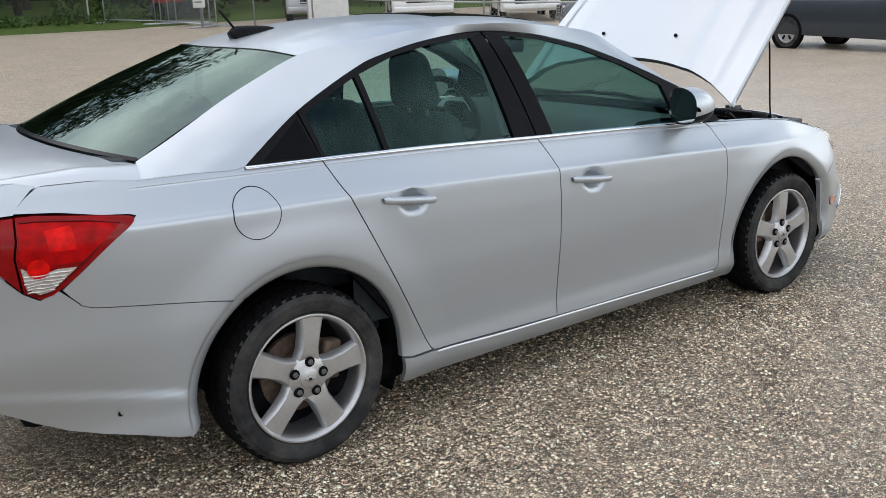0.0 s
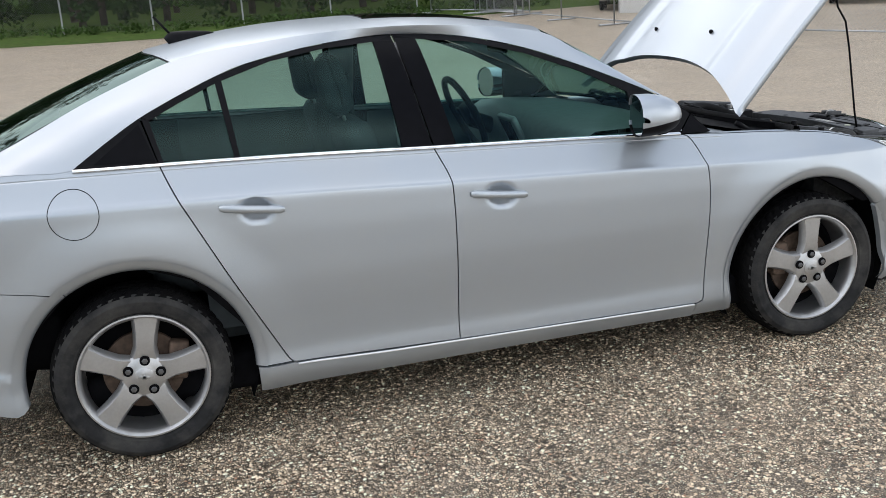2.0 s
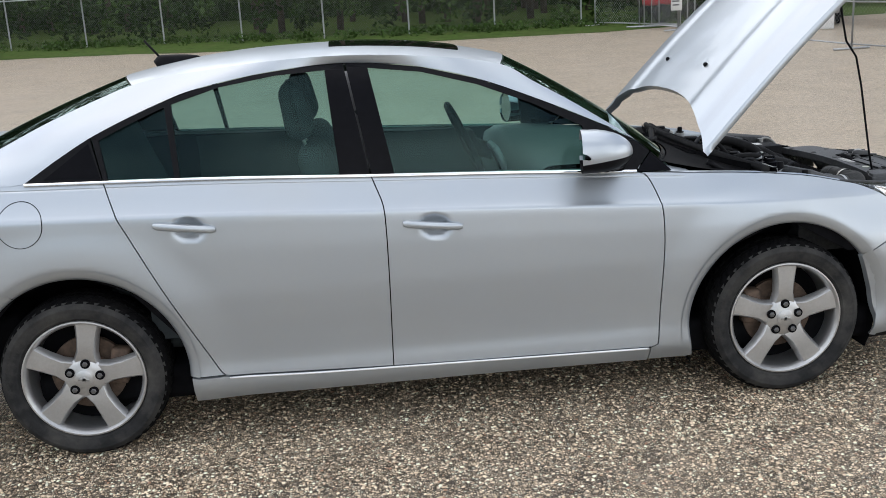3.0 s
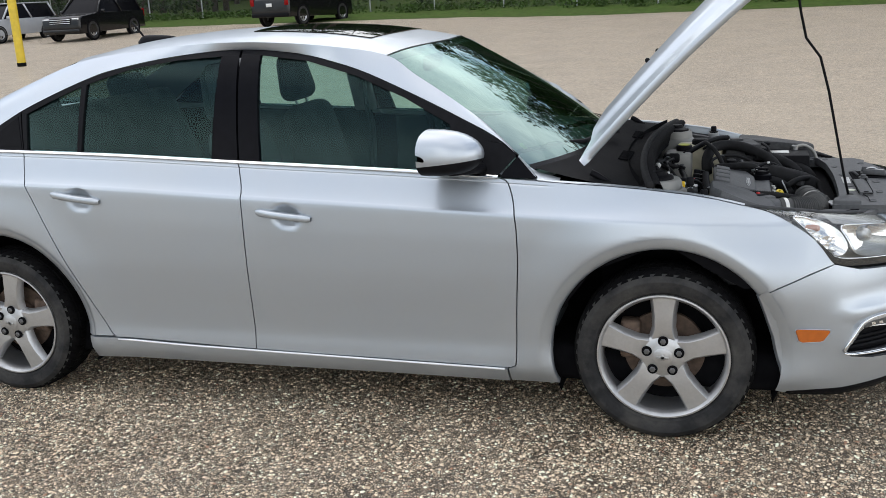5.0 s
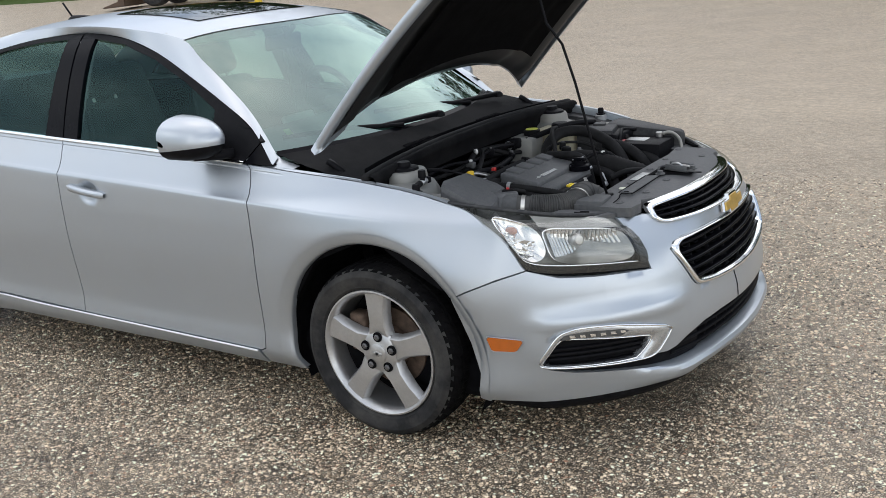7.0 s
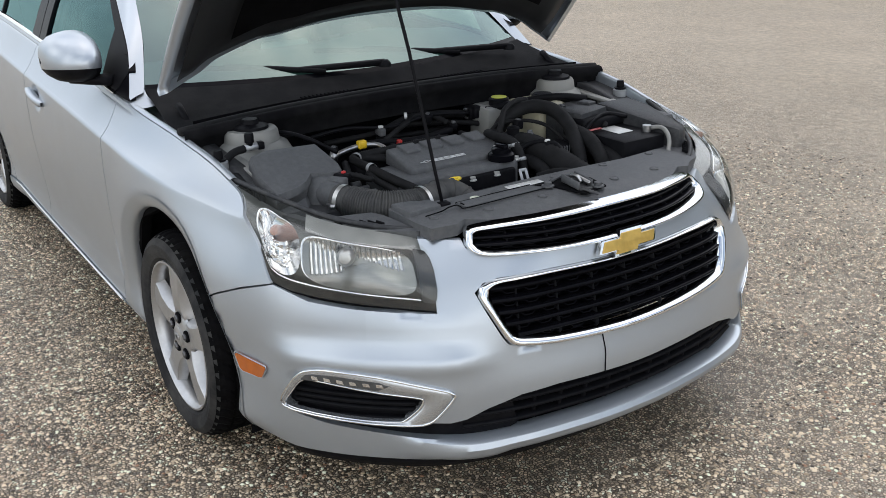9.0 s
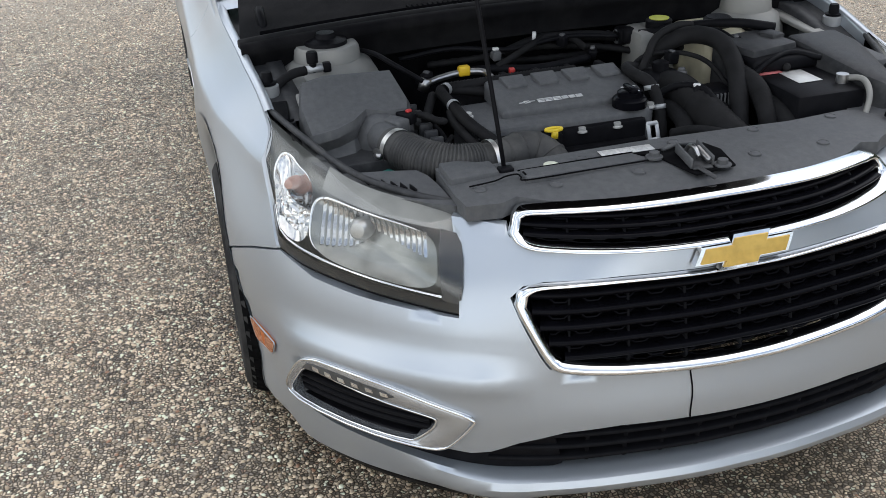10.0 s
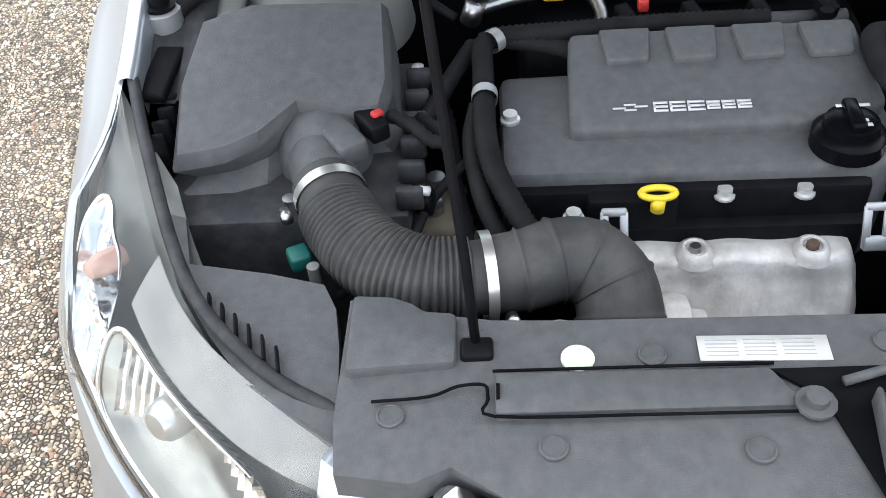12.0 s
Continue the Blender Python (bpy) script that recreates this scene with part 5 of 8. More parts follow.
# prop rod
part("prop_rod", tube([(3.314, -0.344, 0.748), (3.29, -0.350, 0.84), (3.225, -0.375, 1.14), (3.191, -0.386, 1.262), (3.141, -0.392, 1.330), (3.120, -0.394, 1.42), (3.09, -0.40, 1.60)], 0.0046, 8), BLACK, car, "thin black hood prop rod")
part("rod_pivot", box((0.024, 0.03, 0.02), (3.316, -0.344, 0.757), 0.004), BLACK, car)

# fender tops turning in to the hood gap, and the gutter inside
top_line = [(2.135, 0.906), (2.3, 0.900), (2.493, 0.886), (2.63, 0.872), (2.774, 0.853), (2.86, 0.836), (2.947, 0.815)]
pts = sampled(rounded(top_line, 5), 40)
rows = []
for s, dy, dz in ((0, 0.0, 0.0), (0.4, 0.007, 0.003), (0.8, 0.014, 0.004), (1, 0.020, 0.002), (1.1, 0.023, -0.006), (1.2, 0.024, -0.05)):
    rows.append([side_at(x, z) + Vector((0, dy, dz)) for x, z in pts])
bm = loft(rows)
bmesh.ops.recalc_face_normals(bm, faces=bm.faces)
part("fender_top", mirrored(bm), PAINT, car, "silver fender edge")
part("fender_top", bm, PAINT, car, "silver fender edge")
rows = []
for dy, dz in ((0.024, -0.030), (0.034, -0.033), (0.060, -0.034), (0.063, -0.030), (0.100, -0.031), (0.104, -0.15)):
    rows.append([side_at(x, z) + Vector((0, dy, dz)) for x, z in pts])
bm = loft(rows)
bmesh.ops.recalc_face_normals(bm, faces=bm.faces)
part("inner_rail", mirrored(bm), BAY_BLACK, car, "black inner fender rail")
part("inner_rail", bm, BAY_BLACK, car, "black inner fender rail")
# scuttle corner: from fender to the screen pillar
bm = loft([[side_at(x, z).lerp(Vector((x2, -0.735, z2)), s) for (x, z), (x2, z2) in zip(sampled([(2.10, 0.93), (2.20, 0.912), (2.33, 0.898)], 8), sampled([(2.20, 0.955), (2.25, 0.922), (2.33, 0.902)], 8))] for s in (0, 0.3, 0.6, 1)])
bmesh.ops.recalc_face_normals(bm, faces=bm.faces)
part("scuttle_corner", mirrored(bm), PAINT, car)
part("scuttle_corner", bm, PAINT, car)

# side windows: black frames, then the panes
FR = dict(out=0.003, gap=0.0006, depth=0.022, cell=0.03)
RD_OUT = [(0.110, 1.174), (0.24, 1.231), (0.381, 1.285), (0.49, 1.317), (0.70, 1.353), (0.911, 1.372), (1.042, 1.374)]
RD_IN = [(0.135, 1.160), (0.24, 1.207), (0.36, 1.255), (0.385, 1.263), (0.40, 1.268), (0.574, 1.317), (0.782, 1.345), (0.971, 1.353), (1.036, 1.352)]
side_panel("window_frame", RD_OUT + RD_IN[::-1], BLACK, rear_doors, "black window frame", **FR)
side_panel("rear_upright", [(0.110, 1.173), (0.136, 1.160), (0.166, 1.018), (0.150, 1.018)], BLACK, rear_doors, **FR)
side_panel("divider", [(0.372, 1.260), (0.396, 1.268), (0.421, 1.008), (0.401, 1.009)], BLACK, rear_doors, **FR)
side_panel("pillar_trim", [(0.968, 1.352), (1.040, 1.372), (1.109, 0.976), (0.997, 0.982)], GLOSS_BLACK, rear_doors, "black pillar trim", **FR)
FD_OUT = [(1.050, 1.374), (1.169, 1.366), (1.339, 1.343), (1.547, 1.289), (1.753, 1.209), (1.962, 1.116), (2.125, 1.032)]
FD_IN = [(1.056, 1.354), (1.135, 1.351), (1.334, 1.325), (1.542, 1.268), (1.748, 1.186), (1.949, 1.082), (1.975, 1.065)]
side_panel("window_frame", FD_OUT + [(2.10, 1.03)] + FD_IN[::-1], BLACK, front_doors, "black window frame", **FR)
side_panel("pillar_trim", [(1.049, 1.372), (1.133, 1.353), (1.200, 0.974), (1.115, 0.976)], GLOSS_BLACK, front_doors, "black pillar trim", **FR)
side_panel("mirror_sail", [(1.930, 1.094), (1.975, 1.068), (2.10, 1.030), (2.125, 1.030), (2.18, 0.985), (2.115, 0.918), (1.955, 0.934)], BLACK, front_doors, "black triangular mirror base", **FR)
side_panel("corner_trim", [(2.129, 1.029), (2.20, 0.965), (2.256, 0.911), (2.120, 0.915), (2.184, 0.985)], GLOSS_BLACK, car, "black corner trim", **FR)
side_panel("quarter_trim", [(-0.128, 1.031), (-0.02, 1.101), (0.104, 1.171), (0.147, 1.020)], BLACK, car, "black corner trim behind the rear door", **FR)
side_panel("quarter_inlay", [(-0.058, 1.040), (0.099, 1.152), (0.139, 1.028)], GLOSS_BLACK, car, out=0.005, gap=0.0, depth=0.004, cell=0.05)
side_panel("quarter_glass", [(0.130, 1.160), (0.24, 1.207), (0.36, 1.255), (0.380, 1.263), (0.404, 1.005), (0.160, 1.012)], DARK_GLASS, rear_doors, "fixed quarter glass", out=-0.007, gap=0, depth=0.004)
side_panel("window_glass", [(0.394, 1.268), (0.574, 1.318), (0.782, 1.346), (0.975, 1.354), (1.000, 0.970), (0.418, 0.998)], DARK_GLASS, rear_doors, "tinted rear door glass", out=-0.007, gap=0, depth=0.004)
side_panel("window_glass", [(1.130, 1.353), (1.334, 1.327), (1.542, 1.270), (1.748, 1.188), (1.949, 1.084), (1.955, 0.925), (1.196, 0.962)], SIDE_GLASS, front_doors, "tinted front door glass", out=-0.007, gap=0, depth=0.004)
# bright strip along the belt
for side in (RIGHT, LEFT):
    rows = []
    for dz, o in ((-0.004, 0.0), (-0.004, 0.006), (0.0, 0.008), (0.006, 0.006), (0.007, -0.004)):
        rows.append([Vector((p.x, side * p.y, p.z)) for p in (side_at(x, belt(x) + dz, o) for x in np.linspace(-0.128, 2.118, 60))])
    bm = loft(rows)
    bmesh.ops.recalc_face_normals(bm, faces=bm.faces)
    part("belt_strip", bm, CHROME, car, "bright belt strip")

# mirrors
MIRROR_GLASS = material("mirror_glass", (0.30, 0.33, 0.35), rough=0.03, metal=1.0)


def mirror(side):
    flip = (lambda b: b) if side == RIGHT else mirrored
    m = new("side_mirror")
    m.parent = car
    m["label"] = "silver door mirror on a black foot"
    rows, backs = [], []
    for y, h, d in ((0.790, 0.030, 0.070), (0.797, 0.052, 0.124), (0.812, 0.068, 0.166), (0.838, 0.077, 0.192), (0.868, 0.079, 0.196), (0.898, 0.075, 0.184), (0.924, 0.067, 0.164), (0.944, 0.052, 0.130), (0.956, 0.034, 0.085), (0.960, 0.010, 0.03)):
        back = 1.898 - 0.16 * (y - 0.80)
        zc = 1.020 - 0.05 * (y - 0.80)
        ring = []
        for t in np.linspace(-math.pi / 2, math.pi / 2, 17):
            ring.append(Vector((back + d * math.cos(t) ** 0.7, -y, zc + h * math.sin(t) - 0.010 * math.cos(t))))
        rows.append(ring)
        backs.append((Vector((back + 0.006, -y, zc + h * 0.93)), Vector((back + 0.006, -y, zc - h * 0.93))))
    bm = loft(rows)
    bmesh.ops.recalc_face_normals(bm, faces=bm.faces)
    low = bm.copy()
    cut = dict(plane_co=(1.9, -0.92, 0.980), plane_no=(-0.10, 0.05, 1))
    bmesh.ops.bisect_plane(bm, geom=bm.verts[:] + bm.edges[:] + bm.faces[:], clear_inner=True, **cut)
    bmesh.ops.bisect_plane(low, geom=low.verts[:] + low.edges[:] + low.faces[:], clear_outer=True, **cut)
    part("shell", flip(bm), PAINT, m, "silver mirror shell")
    part("lower_shell", flip(low), BLACK, m, "black lower shell")
    bm = loft([[a for a, b in backs], [b for a, b in backs]])
    part("mirror_glass", flip(bm), MIRROR_GLASS, m, "mirror glass", smooth_faces=False)
    foot = tube([(2.055, -0.775, 0.945), (2.01, -0.83, 0.948), (1.975, -0.89, 0.958)], lambda s: 0.030 - 0.004 * s, 12)
    for v in foot.verts:
        v.co.z = 0.948 + (v.co.z - 0.948) * 0.65
    part("foot", flip(foot), BLACK, m, "black mirror foot")


mirror(RIGHT)
mirror(LEFT)

# door handles
for doors, (x0, x1), (z0, z1) in ((rear_doors, (0.322, 0.541), (0.862, 0.833)), (front_doors, (1.214, 1.433), (0.801, 0.776))):
    for door, side in zip(doors, (RIGHT, LEFT)):
        rows = []
        for s in np.linspace(0, 1, 16):
            x, z = x0 + (x1 - x0) * s, z0 + (z1 - z0) * s
            base = max(side_y(x0, z0), side_y(x1, z1)) - 0.001
            o = 0.010 + 0.017 * math.sin(math.pi * s) ** 0.5
            h = 0.0135 * (1 if 0 < s < 1 else 0.6)
            ring = [(-base + 0.004, h), (-base - o * 0.8, h * 0.9), (-base - o, h * 0.45), (-base - o, -h * 0.45), (-base - o * 0.8, -h * 0.9), (-base + 0.004, -h)]
            rows.append([Vector((x, side * y, z + dz)) for y, dz in ring])
        bm = loft(rows, closed=True)
        bmesh.ops.recalc_face_normals(bm, faces=bm.faces)
        part("handle", bm, PAINT, door, "silver pull handle")

# ---- wheels ----
NUT = material("dull_nut", (0.16, 0.16, 0.165), rough=0.4, metal=0.8, vary=0.15, scale=60)
BADGE = material("worn_badge", (0.36, 0.36, 0.35), rough=0.45, metal=0.5, vary=0.2, scale=90)


def spoke_wheel(parent, hx, y_face, side):
    """Tyre, rim with five broad spokes, hub cap, nuts and a brake disc; y_face is where the spokes' face lies."""
    wheel = new("wheel")
    wheel.parent = parent
    wheel["label"] = "five-spoke alloy wheel, dusty tyre"
    wheel.matrix_basis = Matrix.Translation((hx, -side * y_face, HUB_Z)) @ Matrix.Rotation(0 if side == RIGHT else math.pi, 4, "Z") @ Matrix.Rotation(radians(9 if hx < 1 else 1), 4, "Y")
    # local: axle along y, outside at -y
    wall = [(0.222, 0.005), (0.232, -0.008), (0.236, -0.0125), (0.239, -0.0125), (0.245, -0.016), (0.262, -0.021), (0.270, -0.0205), (0.272, -0.0215), (0.275, -0.0215), (0.277, -0.0200), (0.290, -0.013), (0.2985, -0.001)]
    tyre = part("tyre", lathe(wall, 128, "y"), TYRE_RUBBER, wheel, "worn black tyre with dusty sidewall")
    prof = [(0.2925, -0.010), (0.2985, -0.001), (0.3050, 0.012), (0.3085, 0.026), (0.3090, 0.036), (0.3040, 0.038), (0.3040, 0.045), (0.3095, 0.047), (0.3095, 0.078), (0.3045, 0.080), (0.3045, 0.088), (0.3095, 0.090), (0.309, 0.125), (0.303, 0.165), (0.285, 0.185), (0.25, 0.19), (0.222, 0.17)]
    bm = lathe(prof, 192, "y")
    for v in bm.verts:
        r = math.hypot(v.co.x, v.co.z)
        k = int(round(math.atan2(v.co.z, v.co.x) / (2 * math.pi) * 192)) % 192
        if r > 0.2975 and (k + int(v.co.y * 60)) % 4 == 0:
            v.co.x, v.co.z = v.co.x * (1 - 0.004 / r), v.co.z * (1 - 0.004 / r)
    part("tread", bm, TREAD_SHADED, tyre, "block tread, painted black for the shade in the arch", smooth_faces=False)
    prof = [(0.150, 0.150), (0.205, 0.150), (0.2115, 0.06), (0.206, 0.03), (0.205, 0.012), (0.212, -0.002), (0.219, -0.010), (0.2245, -0.009), (0.2255, 0.002), (0.224, 0.02)]
    part("rim", lathe(prof, 64, "y"), ALLOY, wheel, "machined alloy rim")
    bm = bmesh.new()
    for k in range(5):
        b = bmesh.new()
        rows = []
        for r, wd, y, th in ((0.030, 0.037, 0.012, 0.03), (0.060, 0.040, 0.004, 0.032), (0.080, 0.0355, 0.001, 0.034), (0.100, 0.0305, -0.001, 0.036), (0.15, 0.0325, -0.003, 0.034), (0.195, 0.0385, 0.0, 0.028), (0.214, 0.0425, -0.001, 0.02)):
            rows.append([b.verts.new(q) for q in ((-wd - 0.010, y + th, r), (-wd - 0.003, y + 0.008, r), (-wd + 0.003, y + 0.001, r), (0, y, r + 0.002), (wd - 0.003, y + 0.001, r), (wd + 0.003, y + 0.008, r), (wd + 0.010, y + th, r))])
        for lo, hi in zip(rows, rows[1:]):
            for i in range(6):
                b.faces.new((lo[i], lo[i + 1], hi[i + 1], hi[i]))
        bmesh.ops.recalc_face_normals(b, faces=b.faces)
        sharpen(b, 28)
        b.transform(Matrix.Rotation(2 * math.pi * k / 5, 4, "Y"))
        join(bm, b)
    spokes = part("spokes", bm, ALLOY, wheel, "five broad silver spokes")
    prof = [(0.078, 0.030), (0.078, 0.012), (0.068, 0.003), (0.045, 0.000), (0.033, -0.004)]
    part("hub", lathe(prof, 40, "y"), ALLOY, wheel)
    cap = part("centre_cap", lathe([(0.034, 0.002), (0.033, -0.006), (0.028, -0.009), (0.0, -0.010)], 32, "y"), ALLOY, wheel, "domed centre cap")
    emblem = box((0.040, 0.003, 0.011), (0, -0.0105, 0), 0.001, 1)
    join(emblem, box((0.014, 0.003, 0.020), (0, -0.0105, 0), 0.001, 1))
    part("emblem", emblem, BADGE, cap, "small plain emblem")
    for k in range(5):
        a = 2 * math.pi * k / 5
        # black disc proud of the hub, painted as the shade of a nut well
        rec = lathe([(0.0180, 0.004), (0.0175, -0.0030), (0.0165, -0.0038), (0.0, -0.0038)], 16, "y", (0.057 * math.sin(a), 0, 0.057 * math.cos(a)))
        part("nut_well_shade", rec, BAY_DARK, wheel)
        nut = lathe([(0.0105, 0.004), (0.0105, -0.0075), (0.008, -0.0100), (0.0, -0.0105)], 6, "y", (0.057 * math.sin(a), 0, 0.057 * math.cos(a)))
        part("lug_nut", nut, NUT, wheel, "dark grey lug nut")
    part("brake_disc", lathe([(0.0, 0.055), (0.075, 0.055), (0.078, 0.075), (0.140, 0.075), (0.140, 0.095), (0.0, 0.095)], 48, "y"), RUST, wheel, "rusty brake disc")
    part("caliper", box((0.07, 0.06, 0.14), (0.115 if hx < 1 else -0.115, 0.07, 0.04), 0.012), RUST, wheel, "brake caliper")
    part("backing", lathe([(0.0, 0.12), (0.2, 0.12)], 40, "y"), BAY_DARK, wheel)
    return wheel


for hx in (HUB_R, HUB_F):
    for side in (RIGHT, LEFT):
        spoke_wheel(car, hx, 0.862, side)

# ---- the sedan: cabin ----
def seat(x, y, parent, rake=14):
    s = new("front_seat")
    s.parent = parent
    s["label"] = "dark cloth front seat with headrest"
    part("cushion", box((0.52, 0.50, 0.16), (x, y, 0.58), 0.05, 3, (0, -8, 0)), CABIN, s)
    part("backrest", box((0.15, 0.49, 0.50), (x - 0.28, y, 0.82), 0.06, 3, (0, -rake, 0), taper=(0.8, 0.82)), CABIN, s)
    part("headrest", box((0.12, 0.28, 0.24), (x - 0.385, y, 1.195), 0.058, 4, (0, -rake + 4, 0), taper=(0.8, 0.72)), CABIN, s)
    for dy in (-0.06, 0.06):
        part("headrest_post", tube([(x - 0.345, y + dy, 1.02), (x - 0.375, y + dy, 1.12)], 0.007, 8), STEEL, s)


cabin = new("cabin")
cabin.parent = car
cabin["label"] = "dark cabin seen through tinted glass"
seat(1.22, -0.36, cabin)
seat(1.22, 0.36, cabin)
part("rear_bench", box((0.50, 1.25, 0.17), (0.32, 0, 0.58), 0.05, 3), CABIN, cabin)
part("rear_backrest", box((0.16, 1.25, 0.58), (0.02, 0, 0.86), 0.06, 3, (0, -22, 0)), CABIN, cabin)
for y in (-0.36, 0.36):
    part("rear_headrest", box((0.10, 0.26, 0.15), (-0.11, y, 1.155), 0.04, 3, (0, -16, 0)), CABIN, cabin)
part("parcel_shelf", box((0.40, 1.20, 0.03), (-0.28, 0, 1.06), 0.008), CABIN, cabin)
# dashboard
rows = []
for y in np.linspace(-0.70, 0.70, 25):
    hump = 0.030 * math.exp(-((y - 0.36) / 0.17) ** 2)
    rows.append([Vector((1.74, y, 0.62)), Vector((1.72, y, 0.80)), Vector((1.745, y, 0.915 + hump)), Vector((1.80, y, 0.945 + hump)), Vector((1.95, y, 0.945)), Vector((2.15, y, 0.925)), Vector((2.34 - 0.1 * abs(y) ** 2, y, 0.90))])
part("dashboard", loft(rows), CABIN_LIGHT, cabin, "grey dashboard")
part("console", box((0.60, 0.22, 0.30), (1.50, 0, 0.62), 0.04), CABIN, cabin)
part("centre_stack", box((0.03, 0.20, 0.26), (1.735, 0, 0.83), 0.012, 2, (0, -24, 0)), material("stack_silver", (0.42, 0.42, 0.43), rough=0.35, metal=0.5), cabin, "silver-edged centre stack")
part("stack_face", box((0.03, 0.15, 0.20), (1.727, 0, 0.84), 0.008, 2, (0, -24, 0)), GLOSS_BLACK, cabin)
wheel_ring = [Vector((1.60, 0.36, 0.93)) + Matrix.Rotation(radians(-24), 3, "Y") @ Vector((0, 0.185 * math.cos(a), 0.185 * math.sin(a))) for a in np.linspace(0, 2 * math.pi, 41)]
steer = part("steering_wheel", tube(wheel_ring, 0.016, 10, caps=False), BLACK, cabin, "black steering wheel")
part("steering_hub", box((0.06, 0.15, 0.12), (1.63, 0.36, 0.92), 0.025, 2, (0, -24, 0)), BLACK, steer)
for dy in (-0.12, 0.12):
    part("steering_spoke", box((0.02, 0.10, 0.03), (1.615, 0.36 + dy, 0.925), 0.006, 2, (0, -24, 0)), BLACK, steer)
part("column", tube([(1.63, 0.36, 0.90), (1.80, 0.36, 0.83)], 0.04, 12), BLACK, cabin)
inner_mirror = part("inside_mirror", box((0.03, 0.22, 0.065), (1.66, 0, 1.265), 0.014, 3, (0, 6, 0)), BLACK, cabin, "inside mirror")
part("mirror_stalk", tube([(1.675, 0, 1.28), (1.73, 0, 1.33)], 0.012, 8), BLACK, inner_mirror)
rows = [[roof_at(s, w) + Vector((0, 0, -0.035)) for w in np.linspace(-0.97, 0.97, 15)] for s in np.linspace(0.02, 0.97, 12)]
part("headliner", loft(rows), HEADLINER, cabin, "pale headliner")
part("cabin_floor", box((2.6, 1.4, 0.04), (1.0, 0, 0.36)), CABIN, cabin)
for side in (RIGHT, LEFT):
    for x0, x1 in ((0.25, 1.08), (1.20, 2.10)):
        rows = [[Vector((x, -side * (side_y(x, z) - o), z)) for x in np.linspace(x0, x1, 10)] for z, o in ((0.40, 0.09), (0.62, 0.11), (0.70, 0.14), (0.73, 0.11), (0.90, 0.06), (belt(x0) - 0.03, 0.045))]
        part("door_lining", loft(rows), CABIN, cabin, "dark door lining")
    part("pillar_lining", box((0.12, 0.03, 0.40), (1.06, -side * 0.640, 1.16), 0.01, 2, (side * -24, 0, 0)), CABIN_LIGHT, cabin)
    belt_path = [(1.08, -side * 0.635, 1.20), (1.10, -side * 0.64, 0.95), (1.09, -side * 0.67, 0.60)]
    part("seat_belt", tube(belt_path, 0.012, 6), CABIN, cabin)
for y in (-0.36, 0.36):
    part("sun_visor", box((0.16, 0.36, 0.012), (1.60, y, 1.335), 0.004, 1, (0, 16, 0)), HEADLINER, cabin)

# ---- the sedan: under the hood ----
bay = new("engine_bay")
bay.parent = car
bay["label"] = "open engine bay full of black plastic and hoses"


def flat(outline, z_top, z_low, mat, name, parent, label="", bevel=0.006, slope=None, seg=2):
    """A moulded block over a plan outline; slope(x, y) shifts its top."""
    bm = bmesh.new()
    lo = [bm.verts.new((x, y, z_low)) for x, y in outline]
    hi = [bm.verts.new((x, y, z_top + (slope(x, y) if slope else 0))) for x, y in outline]
    bm.faces.new(hi)
    bm.faces.new(lo[::-1])
    for k in range(len(lo)):
        j = (k + 1) % len(lo)
        bm.faces.new((lo[k], lo[j], hi[j], hi[k]))
    bmesh.ops.recalc_face_normals(bm, faces=bm.faces)
    if bevel:
        tops = [e for e in bm.edges if e.verts[0] in hi or e.verts[1] in hi]
        bmesh.ops.bevel(bm, geom=tops, offset=bevel, segments=seg, affect="EDGES", profile=0.5, clamp_overlap=True)
    sharpen(bm, 40)
    return part(name, bm, mat, parent, label)


# walls of the bay; the metal aprons are painted near-black as their shade
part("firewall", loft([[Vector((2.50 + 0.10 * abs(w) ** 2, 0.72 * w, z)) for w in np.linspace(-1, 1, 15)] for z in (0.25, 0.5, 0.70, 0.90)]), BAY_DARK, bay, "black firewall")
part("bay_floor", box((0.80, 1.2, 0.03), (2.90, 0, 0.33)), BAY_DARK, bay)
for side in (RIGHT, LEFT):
    part("apron", loft([[Vector((x, -side * y, z - 0.17 * (x - 2.45) * (1 if z > 0.6 else 0))) for x in (2.45, 2.8, 3.12)] for y, z in ((0.70, 0.825), (0.68, 0.72), (0.60, 0.62), (0.56, 0.35))]), BAY_DARK, bay, "inner apron painted near-black for the shade in the bay")
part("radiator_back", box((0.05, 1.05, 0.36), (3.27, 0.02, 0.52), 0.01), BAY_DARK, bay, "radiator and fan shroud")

# cowl with vents, seal and wipers
def seal(w):
    return Vector((2.640 - 0.070 * (1 - abs(w) ** 2.2), 0.775 * w, 0.880 + 0.014 * (1 - abs(w) ** 2.2)))


rows = []
for s, dip in ((0.0, 0.012), (0.12, 0.004), (0.35, -0.006), (0.6, -0.014), (0.85, -0.016), (1.0, -0.008)):
    row = []
    for w in np.linspace(-1, 1, 41):
        a = Vector((2.40 - 0.165 * abs(w) ** 2.3, w * 0.735, 0.915 + 0.012 * abs(w)))
        row.append(a.lerp(seal(w), s) + Vector((0, 0, dip)))
    rows.append(row)
bm = loft(rows)
bmesh.ops.recalc_face_normals(bm, faces=bm.faces)
COWL = material("cowl_plastic", (0.007, 0.007, 0.008), rough=0.75, spec=0.06, vary=0.2, scale=18, bump=0.3, bump_scale=700, dirt=(0.035, 0.034, 0.033), dirt_scale=9, dirt_amount=0.3)
cowl = part("cowl", bm, COWL, car, "dark grey cowl panel under the windshield")
